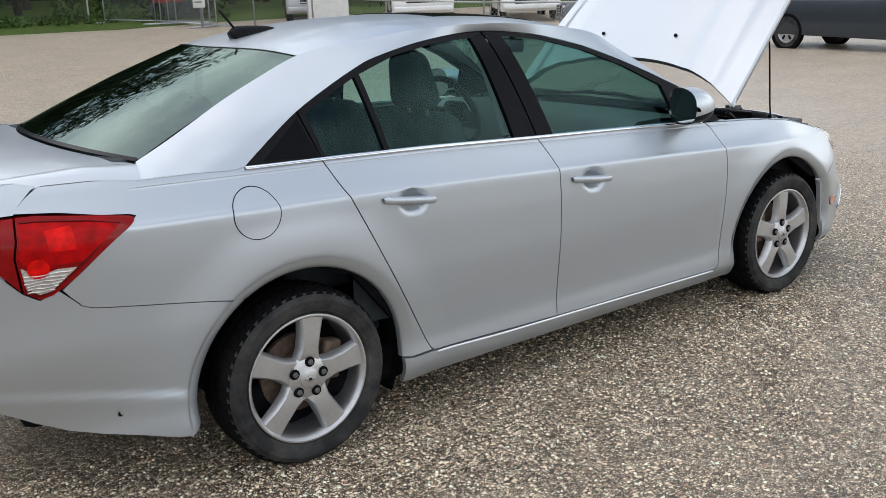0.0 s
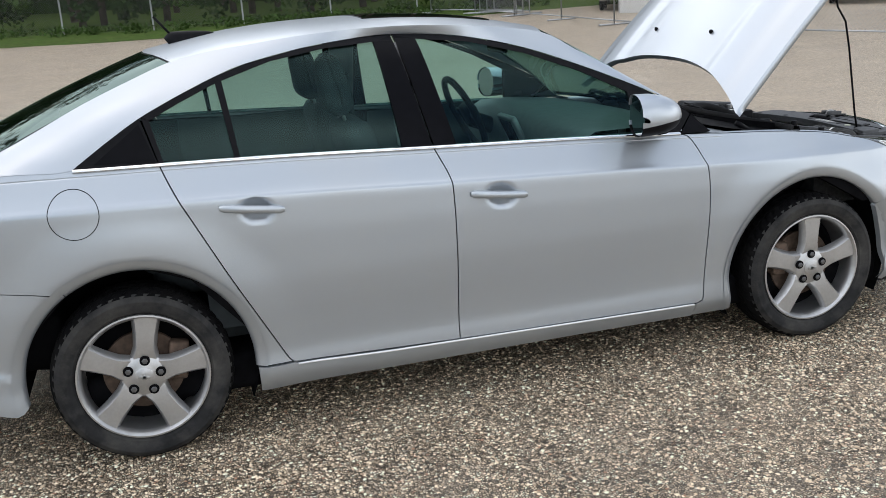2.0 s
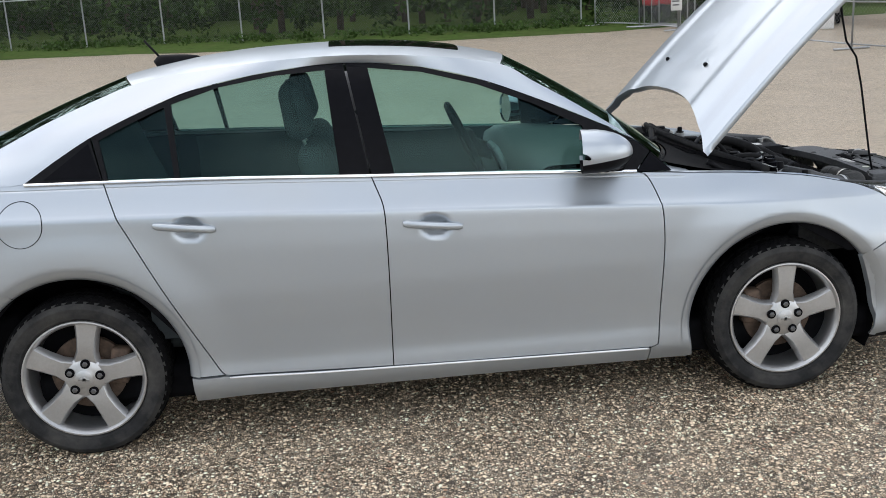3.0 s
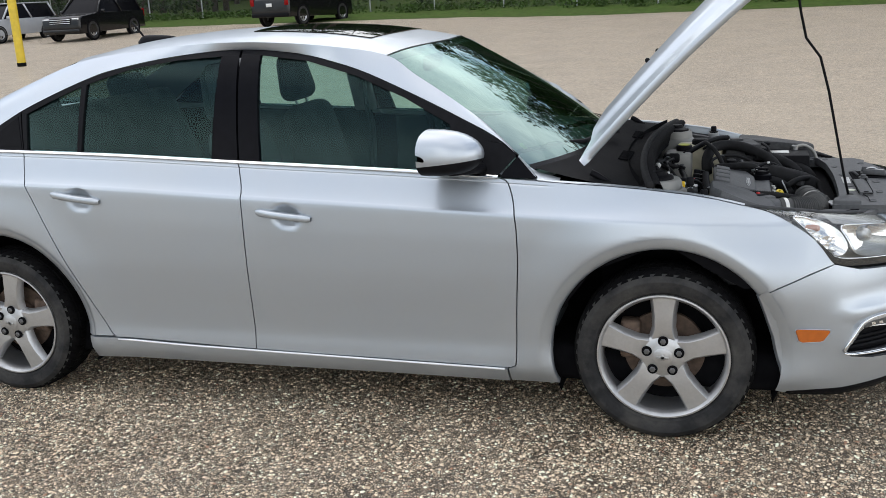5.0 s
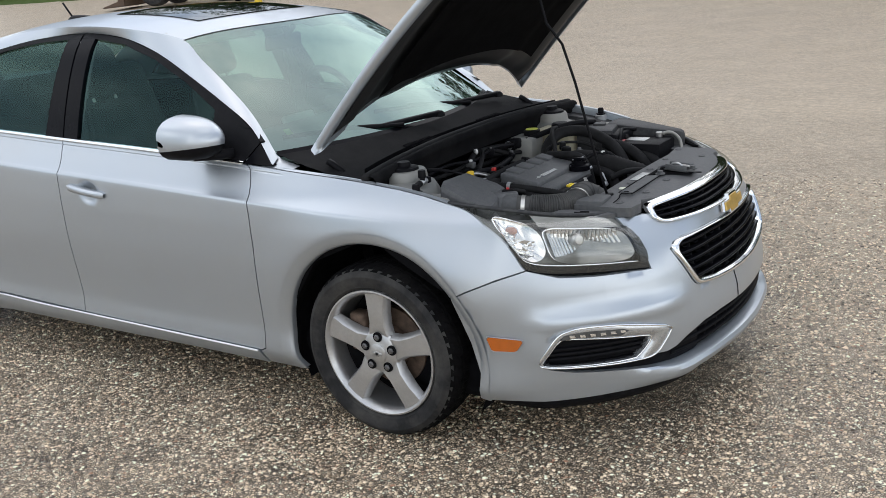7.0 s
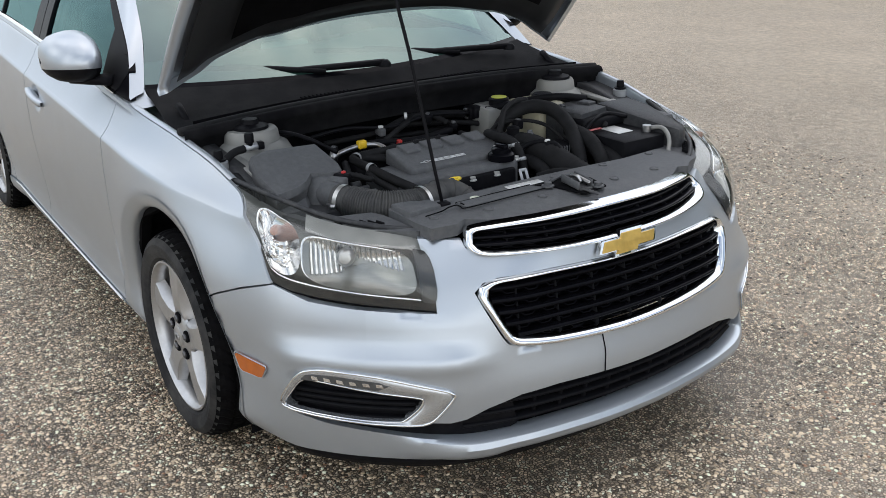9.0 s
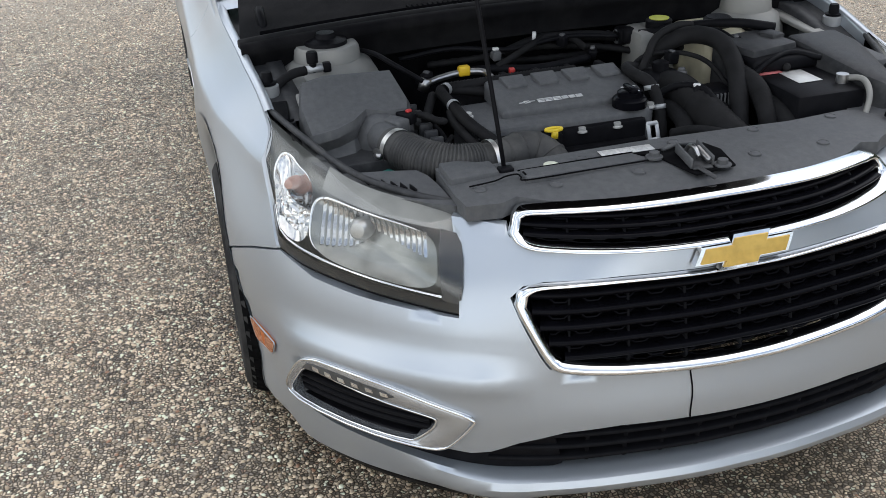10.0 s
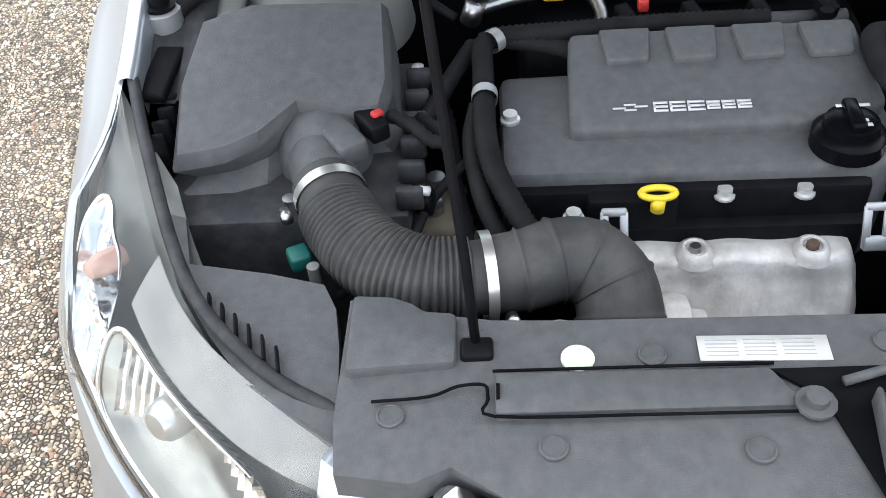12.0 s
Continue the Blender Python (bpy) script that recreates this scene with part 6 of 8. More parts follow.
bm = tube([seal(w) + Vector((0, 0, 0.002)) for w in np.linspace(-1, 1, 61)], 0.014, 10)
part("hood_seal", bm, RUBBER, cowl, "black rubber hood seal")
rows = [[seal(w) + Vector((dx, 0, dz)) for w in np.linspace(-1, 1, 41)] for dx, dz in ((0.010, 0.006), (0.020, 0.010), (0.036, 0.006), (0.042, -0.004), (0.040, -0.020), (0.030, -0.030), (0.024, -0.080))]
part("cowl_lip", loft(rows), COWL, cowl, "dark grey moulded front edge")
for w0, w1 in ((-0.42, -0.20), (0.28, 0.50)):
    for k in range(13):
        w = w0 + (w1 - w0) * k / 12
        a = Vector((2.40 - 0.165 * abs(w) ** 2.3, w * 0.735, 0.915)).lerp(seal(w), 0.62) + Vector((0, 0, -0.008))
        part("vent_slot", box((0.045, 0.006, 0.006), a, 0.001, 1, (0, 8, 8)), BAY_DARK, cowl)


def wiper(pivot, tip, elbow, name="wiper"):
    w = new(name)
    w.parent = car
    w["label"] = "black wiper arm and blade"
    part("cap", lathe([(0.022, 0), (0.021, 0.012), (0.012, 0.022), (0, 0.023)], 16, at=pivot), BLACK, w)
    part("arm", tube([Vector(pivot) + Vector((0, 0, 0.014)), Vector(elbow), Vector(tip).lerp(Vector(elbow), 0.35) + Vector((0.006, 0, 0.012))], lambda s: 0.012 - 0.004 * s, 8), BLACK, w)
    d = Vector(tip) - Vector(elbow)
    part("blade", tube([Vector(elbow) - d * 0.25 + Vector((0, 0, -0.004)), Vector(elbow) + d * 0.4 + Vector((0, 0, 0.006)), Vector(tip) + d * 0.10], 0.0085, 8), BLACK, w)


wiper((2.385, 0.58, 0.935), (2.235, -0.10, 0.985), (2.335, 0.28, 0.955))
wiper((2.43, 0.02, 0.945), (2.17, -0.58, 0.972), (2.345, -0.26, 0.955))

# strut towers
for side in (RIGHT, LEFT):
    y = -0.570 * side if side == RIGHT else 0.575
    k = 1.0 if side == RIGHT else 0.84
    tower = part("strut_tower", lathe([(0.135 * k, 0.70), (0.122 * k, 0.79), (0.104 * k, 0.822), (0.082 * k, 0.834), (0.078 * k, 0.860), (0.072 * k, 0.868), (0.050, 0.868)], 40, at=(2.655, y, 0)), PALE_CAST, bay, "pale grey strut tower")
    part("mount_plate", lathe([(0.052, 0.868), (0.050, 0.876), (0.030, 0.882), (0.0, 0.882)], 28, at=(2.655, y, 0)), BLACK, tower)
    part("mount_nut", lathe([(0.026, 0.880), (0.022, 0.895), (0.0, 0.897)], 16, at=(2.655, y, 0)), BLACK, tower)
    part("apron_plate", box((0.34, 0.04, 0.012), (2.76, y + (-0.09 if side == RIGHT else 0.09), 0.808), 0.004, 2, (0, 3, 0)), PALE_CAST, bay, "pale apron top")
    part("bump_washer", lathe([(0.025, -0.030), (0.025, -0.0015), (0.019, 0.001), (0, 0.001)], 20, at=(2.815, -side * 0.735, 0.832)), GALV, bay, "zinc washer under the hood stop")
    part("bump_stop", lathe([(0.019, 0.0), (0.021, 0.006), (0.013, 0.007), (0.013, 0.022), (0.011, 0.030), (0, 0.031)], 18, at=(2.815, -side * 0.735, 0.832)), BLACK, bay, "rubber hood stop")

# air filter box
def ring_of(points, z, grow=0.0):
    c = np.mean(np.array(points), axis=0)
    return [Vector((c[0] + (x - c[0]) * (1 + grow), c[1] + (y - c[1]) * (1 + grow), z)) for x, y in points]


AIR = [(2.835, -0.615), (2.828, -0.450), (2.95, -0.440), (2.985, -0.448), (2.992, -0.500), (2.985, -0.545), (3.035, -0.585), (3.050, -0.625), (3.052, -0.682), (2.95, -0.688), (2.868, -0.672)]
TOPZ = [0.838, 0.830, 0.798, 0.786, 0.788, 0.796, 0.790, 0.782, 0.774, 0.806, 0.836]
n_air = len(AIR)
c = np.mean(np.array(AIR), axis=0)
rows = []
for grow, dz in ((-0.16, 0.012), (-0.06, 0.008), (0.0, -0.006)):
    rows.append([Vector((c[0] + (x - c[0]) * (1 + grow), c[1] + (y - c[1]) * (1 + grow), z + dz - (0.0 if grow > -0.1 else 0.003))) for (x, y), z in zip(AIR, TOPZ)])
rows.append([Vector((c[0] + (x - c[0]) * 1.0, c[1] + (y - c[1]) * 1.0, z - 0.012)) for (x, y), z in zip(AIR, TOPZ)])
rows.append([Vector((c[0] + (x - c[0]) * (0.74 if x > 2.97 else 1.03), c[1] + (y - c[1]) * (0.86 if x > 2.97 else 1.02), z - 0.040)) for (x, y), z in zip(AIR, TOPZ)])
rows.append([Vector((min(c[0] + (x - c[0]) * 1.06, 3.064), c[1] + (y - c[1]) * 1.05, 0.725)) for (x, y) in AIR])
bm = loft(rows, closed=True)
bm.verts.ensure_lookup_table()
bm.faces.new([bm.verts[k] for k in range(n_air)])
bmesh.ops.recalc_face_normals(bm, faces=bm.faces)
sharpen(bm, 32)
airbox = part("air_filter_box", bm, BAY, bay, "dusty black air filter box")
# case coloured blacker than the lid, as the shade of the well there
flat([(2.81, -0.705), (2.80, -0.425), (2.97, -0.415), (3.098, -0.420), (3.103, -0.675), (3.05, -0.700)], 0.728, 0.52, BAY_BLACK, "lower_case", airbox, bevel=0.004)
for k in range(7):
    part("case_rib", box((0.008, 0.020, 0.085), (2.86 + 0.026 * k, -0.706, 0.745), 0.002, 1, (0, 0, 12)), BLACK, airbox)
for k in range(6):
    part("case_rib", box((0.012, 0.030, 0.03), (2.86 + 0.045 * k, -0.418, 0.742), 0.003, 1), BAY_BLACK, airbox)
for x, y in ((2.90, -0.703), (3.05, -0.702), (2.84, -0.42), (3.085, -0.55)):
    part("clip_screw", lathe([(0.008, 0), (0.008, 0.006), (0, 0.007)], 10, at=(x, y, 0.742)), STEEL, airbox)
breather = part("breather_hose", tube(rounded([(2.815, -0.728, 0.812), (2.795, -0.705, 0.828), (2.775, -0.672, 0.838), (2.766, -0.640, 0.840)], 5), 0.011, 10), RUBBER, bay, "short black breather hose")
part("hose_fitting", tube([(2.766, -0.642, 0.840), (2.762, -0.586, 0.842)], 0.010, 12), GALV, breather, "zinc hose fitting")
part("service_cap", lathe([(0.009, -0.008), (0.009, 0.012), (0.0135, 0.014), (0.0135, 0.036), (0.011, 0.040), (0, 0.040)], 14, at=(2.764, -0.622, 0.842)), BLACK, breather, "black service cap")
part("hose_clip", box((0.022, 0.020, 0.022), (2.763, -0.590, 0.842), 0.004), BLACK, breather)
# sensor tube, clamp, ribbed hose, elbow
maf = part("sensor_tube", tube(rounded([(2.985, -0.530, 0.748), (3.030, -0.520, 0.748), (3.068, -0.508, 0.746)], 4), 0.037, 24), BAY, bay, "black air-flow sensor tube")
b = lathe([(0.0, 0.052), (0.026, 0.047), (0.045, 0.030), (0.054, 0.004), (0.056, -0.02), (0.056, -0.05)], 28, at=(2.992, -0.522, 0.742))
part("sensor_housing", b, BAY, maf, "rounded black sensor housing")
part("sensor", box((0.055, 0.035, 0.03), (3.024, -0.492, 0.774), 0.005, 2, (0, 0, 35)), BAY, maf)
part("sensor_plug", box((0.045, 0.024, 0.024), (2.998, -0.462, 0.778), 0.004, 2, (0, 0, 35)), BLACK, maf)
part("plug_lock", box((0.010, 0.014, 0.008), (2.996, -0.455, 0.791), 0.002, 1, (0, 0, 35)), material("red_plastic", (0.50, 0.03, 0.03), rough=0.4), maf, "red lock tab")
part("sensor_lead", tube(rounded([(2.982, -0.444, 0.778), (2.998, -0.418, 0.776), (3.018, -0.396, 0.768), (3.012, -0.380, 0.762), (2.985, -0.390, 0.757), (2.955, -0.412, 0.752)], 5), 0.008, 8, ribs=0.0008), RUBBER, maf)
path = rounded([(3.062, -0.512, 0.746), (3.092, -0.500, 0.744), (3.125, -0.486, 0.742), (3.172, -0.452, 0.738), (3.196, -0.405, 0.734), (3.197, -0.362, 0.730), (3.192, -0.325, 0.728)], 12)
path = sampled(path, 260)
HOSE = material("intake_rubber", (0.042, 0.042, 0.042), rough=0.6, spec=0.3, vary=0.15, scale=20, dirt=(0.14, 0.135, 0.125), dirt_scale=14, dirt_amount=0.5)
bm = tube(path, lambda s: 0.0385 if s < 0.17 or s > 0.90 else (0.0375 + 0.0062 * abs(math.sin(s * 40 * math.pi)) ** 0.6), 28)
part("intake_hose", bm, HOSE, bay, "ribbed grey-black intake hose")
for a, b, r in ((path[14], path[27], 0.0410), (path[243], path[254], 0.0475)):
    part("hose_clamp", tube([a, b], r, 28, caps=False), material("clamp_steel", (0.62, 0.61, 0.58), rough=0.35, metal=0.8, vary=0.1, scale=40), bay, "bright steel hose clamp")
part("clamp_screw", tube([(3.100, -0.555, 0.742), (3.115, -0.548, 0.742)], 0.007, 8), STEEL, bay)
part("clamp_screw", tube([(3.232, -0.312, 0.712), (3.244, -0.308, 0.712)], 0.007, 8), STEEL, bay)
path = rounded([(3.192, -0.335, 0.728), (3.186, -0.295, 0.730), (3.176, -0.262, 0.732), (3.176, -0.232, 0.728), (3.196, -0.208, 0.712), (3.228, -0.203, 0.690), (3.250, -0.212, 0.655), (3.245, -0.220, 0.60)], 8)
bm = tube(sampled(path, 170), lambda s: 0.0400 + 0.0034 * max(0.0, math.cos(s * 8 * 2 * math.pi)) ** 26 + 0.004 * math.sin(math.pi * s) - 0.008 * smooth(0.7, 1.0, s), 28)
part("intake_elbow", bm, HOSE, bay, "black rubber turbo elbow")

# engine: valve cover, dress cover, cap, dipstick
engine = new("engine")
engine.parent = bay
engine["label"] = "black-covered four-cylinder engine"
flat([(2.86, -0.318), (2.845, 0.13), (3.02, 0.125), (3.052, 0.095), (3.052, -0.318)], 0.742, 0.60, BAY, "valve_cover", engine, "dusty black valve cover", 0.012)
flat([(3.035, -0.318), (3.035, 0.092), (3.066, 0.085), (3.066, -0.318)], 0.724, 0.60, BLACK, "valve_cover_front", engine, "", 0.010)
flat([(3.05, -0.235), (3.05, 0.09), (3.083, 0.08), (3.083, -0.235)], 0.682, 0.60, BLACK, "cover_step", engine, "", 0.006)
flat([(3.045, -0.225), (3.045, -0.125), (3.080, -0.125), (3.080, -0.225)], 0.722, 0.66, BLACK, "dipstick_recess", engine, "", 0.006)
DRESS = [(2.838, -0.232), (2.828, 0.112), (2.965, 0.120), (2.992, 0.030), (2.996, -0.240)]


def dress_z(x, y):
    return -0.028 * smooth(2.83, 3.0, x)


flat(DRESS, 0.786, 0.742, BAY, "engine_cover", engine, "dusty black engine cover with embossed pads", 0.009, dress_z, 3)
for k in range(4):
    y0 = -0.196 + 0.079 * k
    flat([(2.842, y0), (2.841, y0 + 0.062), (2.895, y0 + 0.056), (2.897, y0 + 0.006)], 0.7925, 0.775, BAY, "cover_pad", engine, "", 0.004, dress_z)
# the maker's lettering, as plain pale bars
for y0, y1, wide in [(-0.1430, -0.1265, 0.0150), (-0.1245, -0.1065, 0.0150), (-0.1045, -0.0850, 0.0150), (-0.0830, -0.0680, 0.0125), (-0.0660, -0.0510, 0.0125), (-0.0490, -0.0330, 0.0125)]:
    for dx in (-0.5, 0.0, 0.5):
        x = 2.9665 + dx * (wide - 0.003)
        part("print_bar", box((0.003, y1 - y0, 0.0012), (x, (y0 + y1) / 2, 0.7640 - 0.178 * (x - 2.9665)), 0.0, 1, (0, 10, 0)), INK, engine)
    part("print_bar", box((wide, 0.0028, 0.0012), (2.9665, y0 + 0.0014, 0.7640), 0.0, 1, (0, 10, 0)), INK, engine)
for y0, y1, dx in ((-0.189, -0.174, 0.0015), (-0.176, -0.162, -0.0035), (-0.176, -0.162, 0.0045), (-0.164, -0.149, -0.0005)):
    part("print_mark", box((0.0022, y1 - y0, 0.0012), (2.9655 + dx, (y0 + y1) / 2, 0.7642 - 0.178 * dx), 0, 1, (0, 10, 0)), INK, engine)
BOLT = material("zinc_bolt", (0.62, 0.62, 0.60), rough=0.42, metal=0.55, vary=0.12, scale=90)
# oil cap
cap_at = (3.020, 0.062, 0.742)
cap = part("oil_cap", lathe([(0.040, 0.0), (0.040, 0.018), (0.036, 0.022), (0.030, 0.024), (0.029, 0.034), (0.020, 0.038), (0.0, 0.038)], 24, at=cap_at), GLOSS_BLACK, engine, "black oil filler cap")
part("cap_grip", box((0.052, 0.016, 0.014), (cap_at[0], cap_at[1], cap_at[2] + 0.040), 0.004), GLOSS_BLACK, cap)
for dx, wd in ((-0.020, 0.036), (0.006, 0.020), (0.014, 0.024)):
    part("print_bar", box((0.005, wd, 0.001), (cap_at[0] + dx, cap_at[1] + 0.004, cap_at[2] + (0.0392 if dx < 0 else 0.0385)), 0, 1), INK, cap)
DIP = material("dipstick_yellow", (0.80, 0.58, 0.03), rough=0.4, vary=0.08, scale=30)
dip = [(3.082 + 0.009 * math.sin(a), -0.150 + 0.0185 * math.cos(a), 0.735) for a in np.linspace(0, 2 * math.pi, 25)]
dip_ring = part("dipstick", tube(dip, 0.0040, 8, caps=False), DIP, engine, "yellow dipstick ring")
part("dipstick_stem", tube([(3.089, -0.150, 0.733), (3.091, -0.151, 0.718)], 0.008, 10), DIP, dip_ring)
for x, y, z in ((3.064, -0.074, 0.712), (3.064, 0.012, 0.712), (3.094, -0.241, 0.712), (2.953, -0.306, 0.742), (3.03, 0.110, 0.735)):
    part("cover_bolt", lathe([(0.012, 0), (0.012, 0.003), (0.0085, 0.004), (0.0085, 0.011), (0, 0.0115)], 12, at=(x, y, z)), BOLT, engine, "bright zinc bolt")
for x, y, t in ((3.110, -0.198, -35), (3.112, 0.078, -25)):
    b = join(box((0.004, 0.009, 0.048), (0, -0.0105, -0.002), 0.001, 1), box((0.004, 0.009, 0.048), (0, 0.0105, -0.002), 0.001, 1))
    b = join(b, box((0.0045, 0.028, 0.010), (0, 0, 0.021), 0.002, 1))
    b = join(b, box((0.0045, 0.026, 0.018), (0, 0, -0.020), 0.002, 1))
    b.transform(pose(x, y, 0.706, 0, t, 0))
    part("lift_bracket", b, GALV, engine, "steel lifting bracket")
# exhaust heat shield
SHIELD = material("shield_alu", (0.66, 0.645, 0.62), rough=0.48, metal=0.25, vary=0.22, scale=30, bump=0.3, bump_scale=220, dirt=(0.20, 0.165, 0.125), dirt_scale=26, dirt_amount=0.42)
rows = []
for s in np.linspace(0, 1, 40):
    y = -0.185 + 0.262 * s
    near = max(math.exp(-((y - b) / 0.020) ** 2) for b in (-0.107, 0.020))
    end = smooth(0.93, 1.0, s)
    z = 0.664 - 0.030 * end ** 2 + 0.002 * math.sin(s * 17)
    out = 0.010 * near - 0.016 * end
    dent = 0.0025 * math.sin(s * 29) + 0.0015 * math.sin(s * 61)
    rows.append([Vector((3.070, y, z - 0.020)), Vector((3.078, y, z - 0.004)), Vector((3.086, y, z + 0.001)), Vector((3.100 + out, y, z + 0.002)), Vector((3.112 + out, y, z - 0.001)), Vector((3.118 + out, y, z - 0.008)),
                 Vector((3.120 + out * 0.6, y, z - 0.020)), Vector((3.128 + dent, y, z - 0.034)), Vector((3.150 + dent, y - 0.004, z - 0.064)), Vector((3.178 + dent, y - 0.010, z - 0.094)), Vector((3.200, y - 0.014, z - 0.128)), Vector((3.205, y - 0.014, 0.47))])
bm = loft(rows)
bmesh.ops.recalc_face_normals(bm, faces=bm.faces)
shield = part("heat_shield", bm, SHIELD, engine, "pale stained exhaust heat shield")
for y in (-0.107, 0.020):
    b = lathe([(0.025, -0.004), (0.021, 0.002), (0.018, 0.008), (0.014, 0.0105), (0.011, 0.0095), (0.010, 0.006), (0, 0.006)], 22, at=(3.104, y, 0.663))
    part("shield_boss", b, SHIELD, shield)
    part("shield_bolt", lathe([(0.0075, 0.0), (0.0075, 0.006), (0.006, 0.008), (0, 0.0082)], 8, at=(3.104, y, 0.668)), STEEL if y < 0 else RUST, shield)
part("turbo_housing", lathe([(0.0, -0.05), (0.040, -0.05), (0.046, -0.044), (0.046, -0.014), (0.041, -0.011), (0.041, -0.006), (0.052, -0.002), (0.054, 0.012), (0.050, 0.024), (0.036, 0.030), (0.034, 0.044), (0, 0.05)], 32, "y", (3.196, -0.150, 0.622)), SHIELD, engine, "stepped pale turbo housing")
part("turbo_flange", join(box((0.026, 0.072, 0.005), (3.268, -0.268, 0.716), 0.002, 1), lathe([(0.019, -0.0025), (0.019, 0.003), (0, 0.003)], 18, at=(3.264, -0.265, 0.716))), GALV, engine, "zinc mounting tab")
part("engine_block", box((0.20, 0.62, 0.30), (2.93, -0.06, 0.50), 0.02), BAY_DARK, engine, "dark engine block")
part("engine_mount", box((0.10, 0.07, 0.05), (3.03, -0.395, 0.665), 0.015), material("mount_brown", (0.10, 0.085, 0.06), rough=0.7, vary=0.3, scale=30), bay, "dusty engine mount")
for dx in (-0.028, 0.02):
    part("mount_bolt", lathe([(0.011, 0), (0.011, 0.012), (0, 0.013)], 10, at=(3.03 + dx, -0.395, 0.690)), STEEL, bay)

# pipes round the engine
def hose(points, r, mat=RUBBER, name="hose", label="", ribs=None, n=6, sides=10):
    return part(name, tube(sampled(rounded(points, n), max(12, len(points) * n)), r, sides, ribs=ribs), mat, bay, label)


hose([(2.835, -0.205, 0.752), (2.822, -0.260, 0.760), (2.815, -0.322, 0.768)], 0.012, n=8)
hose([(2.80, 0.02, 0.770), (2.803, -0.07, 0.772), (2.806, -0.15, 0.772), (2.812, -0.235, 0.772), (2.818, -0.315, 0.772), (2.835, -0.336, 0.771), (2.88, -0.337, 0.768), (2.95, -0.336, 0.765), (3.01, -0.334, 0.762), (3.06, -0.325, 0.756), (3.11, -0.305, 0.745), (3.14, -0.288, 0.735)], 0.0125, label="corrugated cable sleeve", ribs=0.0012, n=14)
hose([(2.94, -0.345, 0.755), (3.0, -0.352, 0.748), (3.08, -0.340, 0.735), (3.13, -0.32, 0.715)], 0.010)
part("cable_tie", tube([(2.930, -0.335, 0.767), (2.945, -0.335, 0.767)], 0.0155, 14, caps=False), GALV, bay)
part("cable_tie", tube([(2.822, -0.318, 0.772), (2.832, -0.328, 0.772)], 0.0150, 14, caps=False), GALV, bay)
hose([(2.81, -0.35, 0.755), (2.86, -0.372, 0.75), (2.93, -0.400, 0.742), (2.99, -0.425, 0.735)], 0.011)
part("fuel_line", tube(rounded([(2.735, -0.345, 0.762), (2.722, -0.30, 0.768), (2.715, -0.25, 0.772), (2.718, -0.20, 0.770), (2.745, -0.185, 0.765), (2.775, -0.182, 0.757)], 6), 0.0085, 10), STEEL, bay, "bright metal fuel line")
part("line_fitting", tube([(2.735, -0.355, 0.745), (2.737, -0.345, 0.775)], 0.014, 12), STEEL, bay)
part("yellow_clip", box((0.022, 0.030, 0.026), (2.718, -0.243, 0.777), 0.005), material("yellow_plastic", (0.75, 0.48, 0.02), rough=0.45), bay, "yellow connector clip")
part("red_clip", box((0.016, 0.014, 0.018), (2.755, -0.130, 0.772), 0.003), material("red_clip", (0.50, 0.035, 0.03), rough=0.45), bay, "red clip")
random.seed(5)
for k in range(4):
    y = -0.16 + 0.085 * k
    part("injector", lathe([(0.013, 0.0), (0.013, 0.02), (0.009, 0.024), (0.009, 0.035), (0, 0.036)], 12, at=(2.785, y, 0.735)), BLACK, bay)
    part("injector_plug", box((0.03, 0.02, 0.02), (2.765, y + 0.006, 0.762), 0.004, 2, (0, 10, 20)), BLACK, bay)
part("fuel_rail", tube([(2.765, -0.22, 0.742), (2.76, 0.13, 0.742)], 0.012, 12), BAY, bay)
part("intake_manifold", box((0.16, 0.46, 0.14), (2.70, -0.06, 0.66), 0.04), BLACK, bay, "black intake manifold")
hose([(2.70, -0.15, 0.77), (2.66, -0.05, 0.80), (2.62, 0.02, 0.81), (2.63, 0.08, 0.80), (2.68, 0.10, 0.785)], 0.009)
hose([(2.63, -0.10, 0.785), (2.60, 0.0, 0.80), (2.61, 0.10, 0.80), (2.62, 0.20, 0.79), (2.66, 0.26, 0.78)], 0.013)
part("white_tie", tube([(2.608, -0.02, 0.812), (2.612, -0.012, 0.812)], 0.012, 10), WHITE, bay)
part("hose_joint", box((0.05, 0.06, 0.045), (2.64, 0.235, 0.795), 0.01), BLACK, bay)
part("hose_ring", tube([(2.635, 0.205, 0.792), (2.635, 0.212, 0.792)], 0.019, 14), GALV, bay)

# brake fluid and coolant tanks
tank = flat([(2.62, 0.225), (2.62, 0.335), (2.735, 0.335), (2.735, 0.225)], 0.822, 0.70, PALE_CAST, "brake_reservoir", bay, "milky brake fluid reservoir", 0.018)
part("reservoir_cap", lathe([(0.034, 0.0), (0.034, 0.020), (0.029, 0.024), (0.0, 0.025)], 24, at=(2.70, 0.295, 0.822)), BLACK, tank, "black cap with a yellow face")
part("cap_face", lathe([(0.026, 0.0245), (0.026, 0.0262), (0.0, 0.0262)], 24, at=(2.70, 0.295, 0.822)), material("cap_yellow", (0.46, 0.48, 0.06), rough=0.5), tank, "yellow-green cap face")
part("level_plug", box((0.05, 0.05, 0.04), (2.66, 0.235, 0.80), 0.01), BLACK, tank)
tank = flat([(2.66, 0.345), (2.66, 0.50), (2.80, 0.50), (2.86, 0.46), (2.86, 0.345)], 0.828, 0.66, CLEAR_TANK, "coolant_tank", bay, "yellowed coolant tank", 0.022, None, 3)
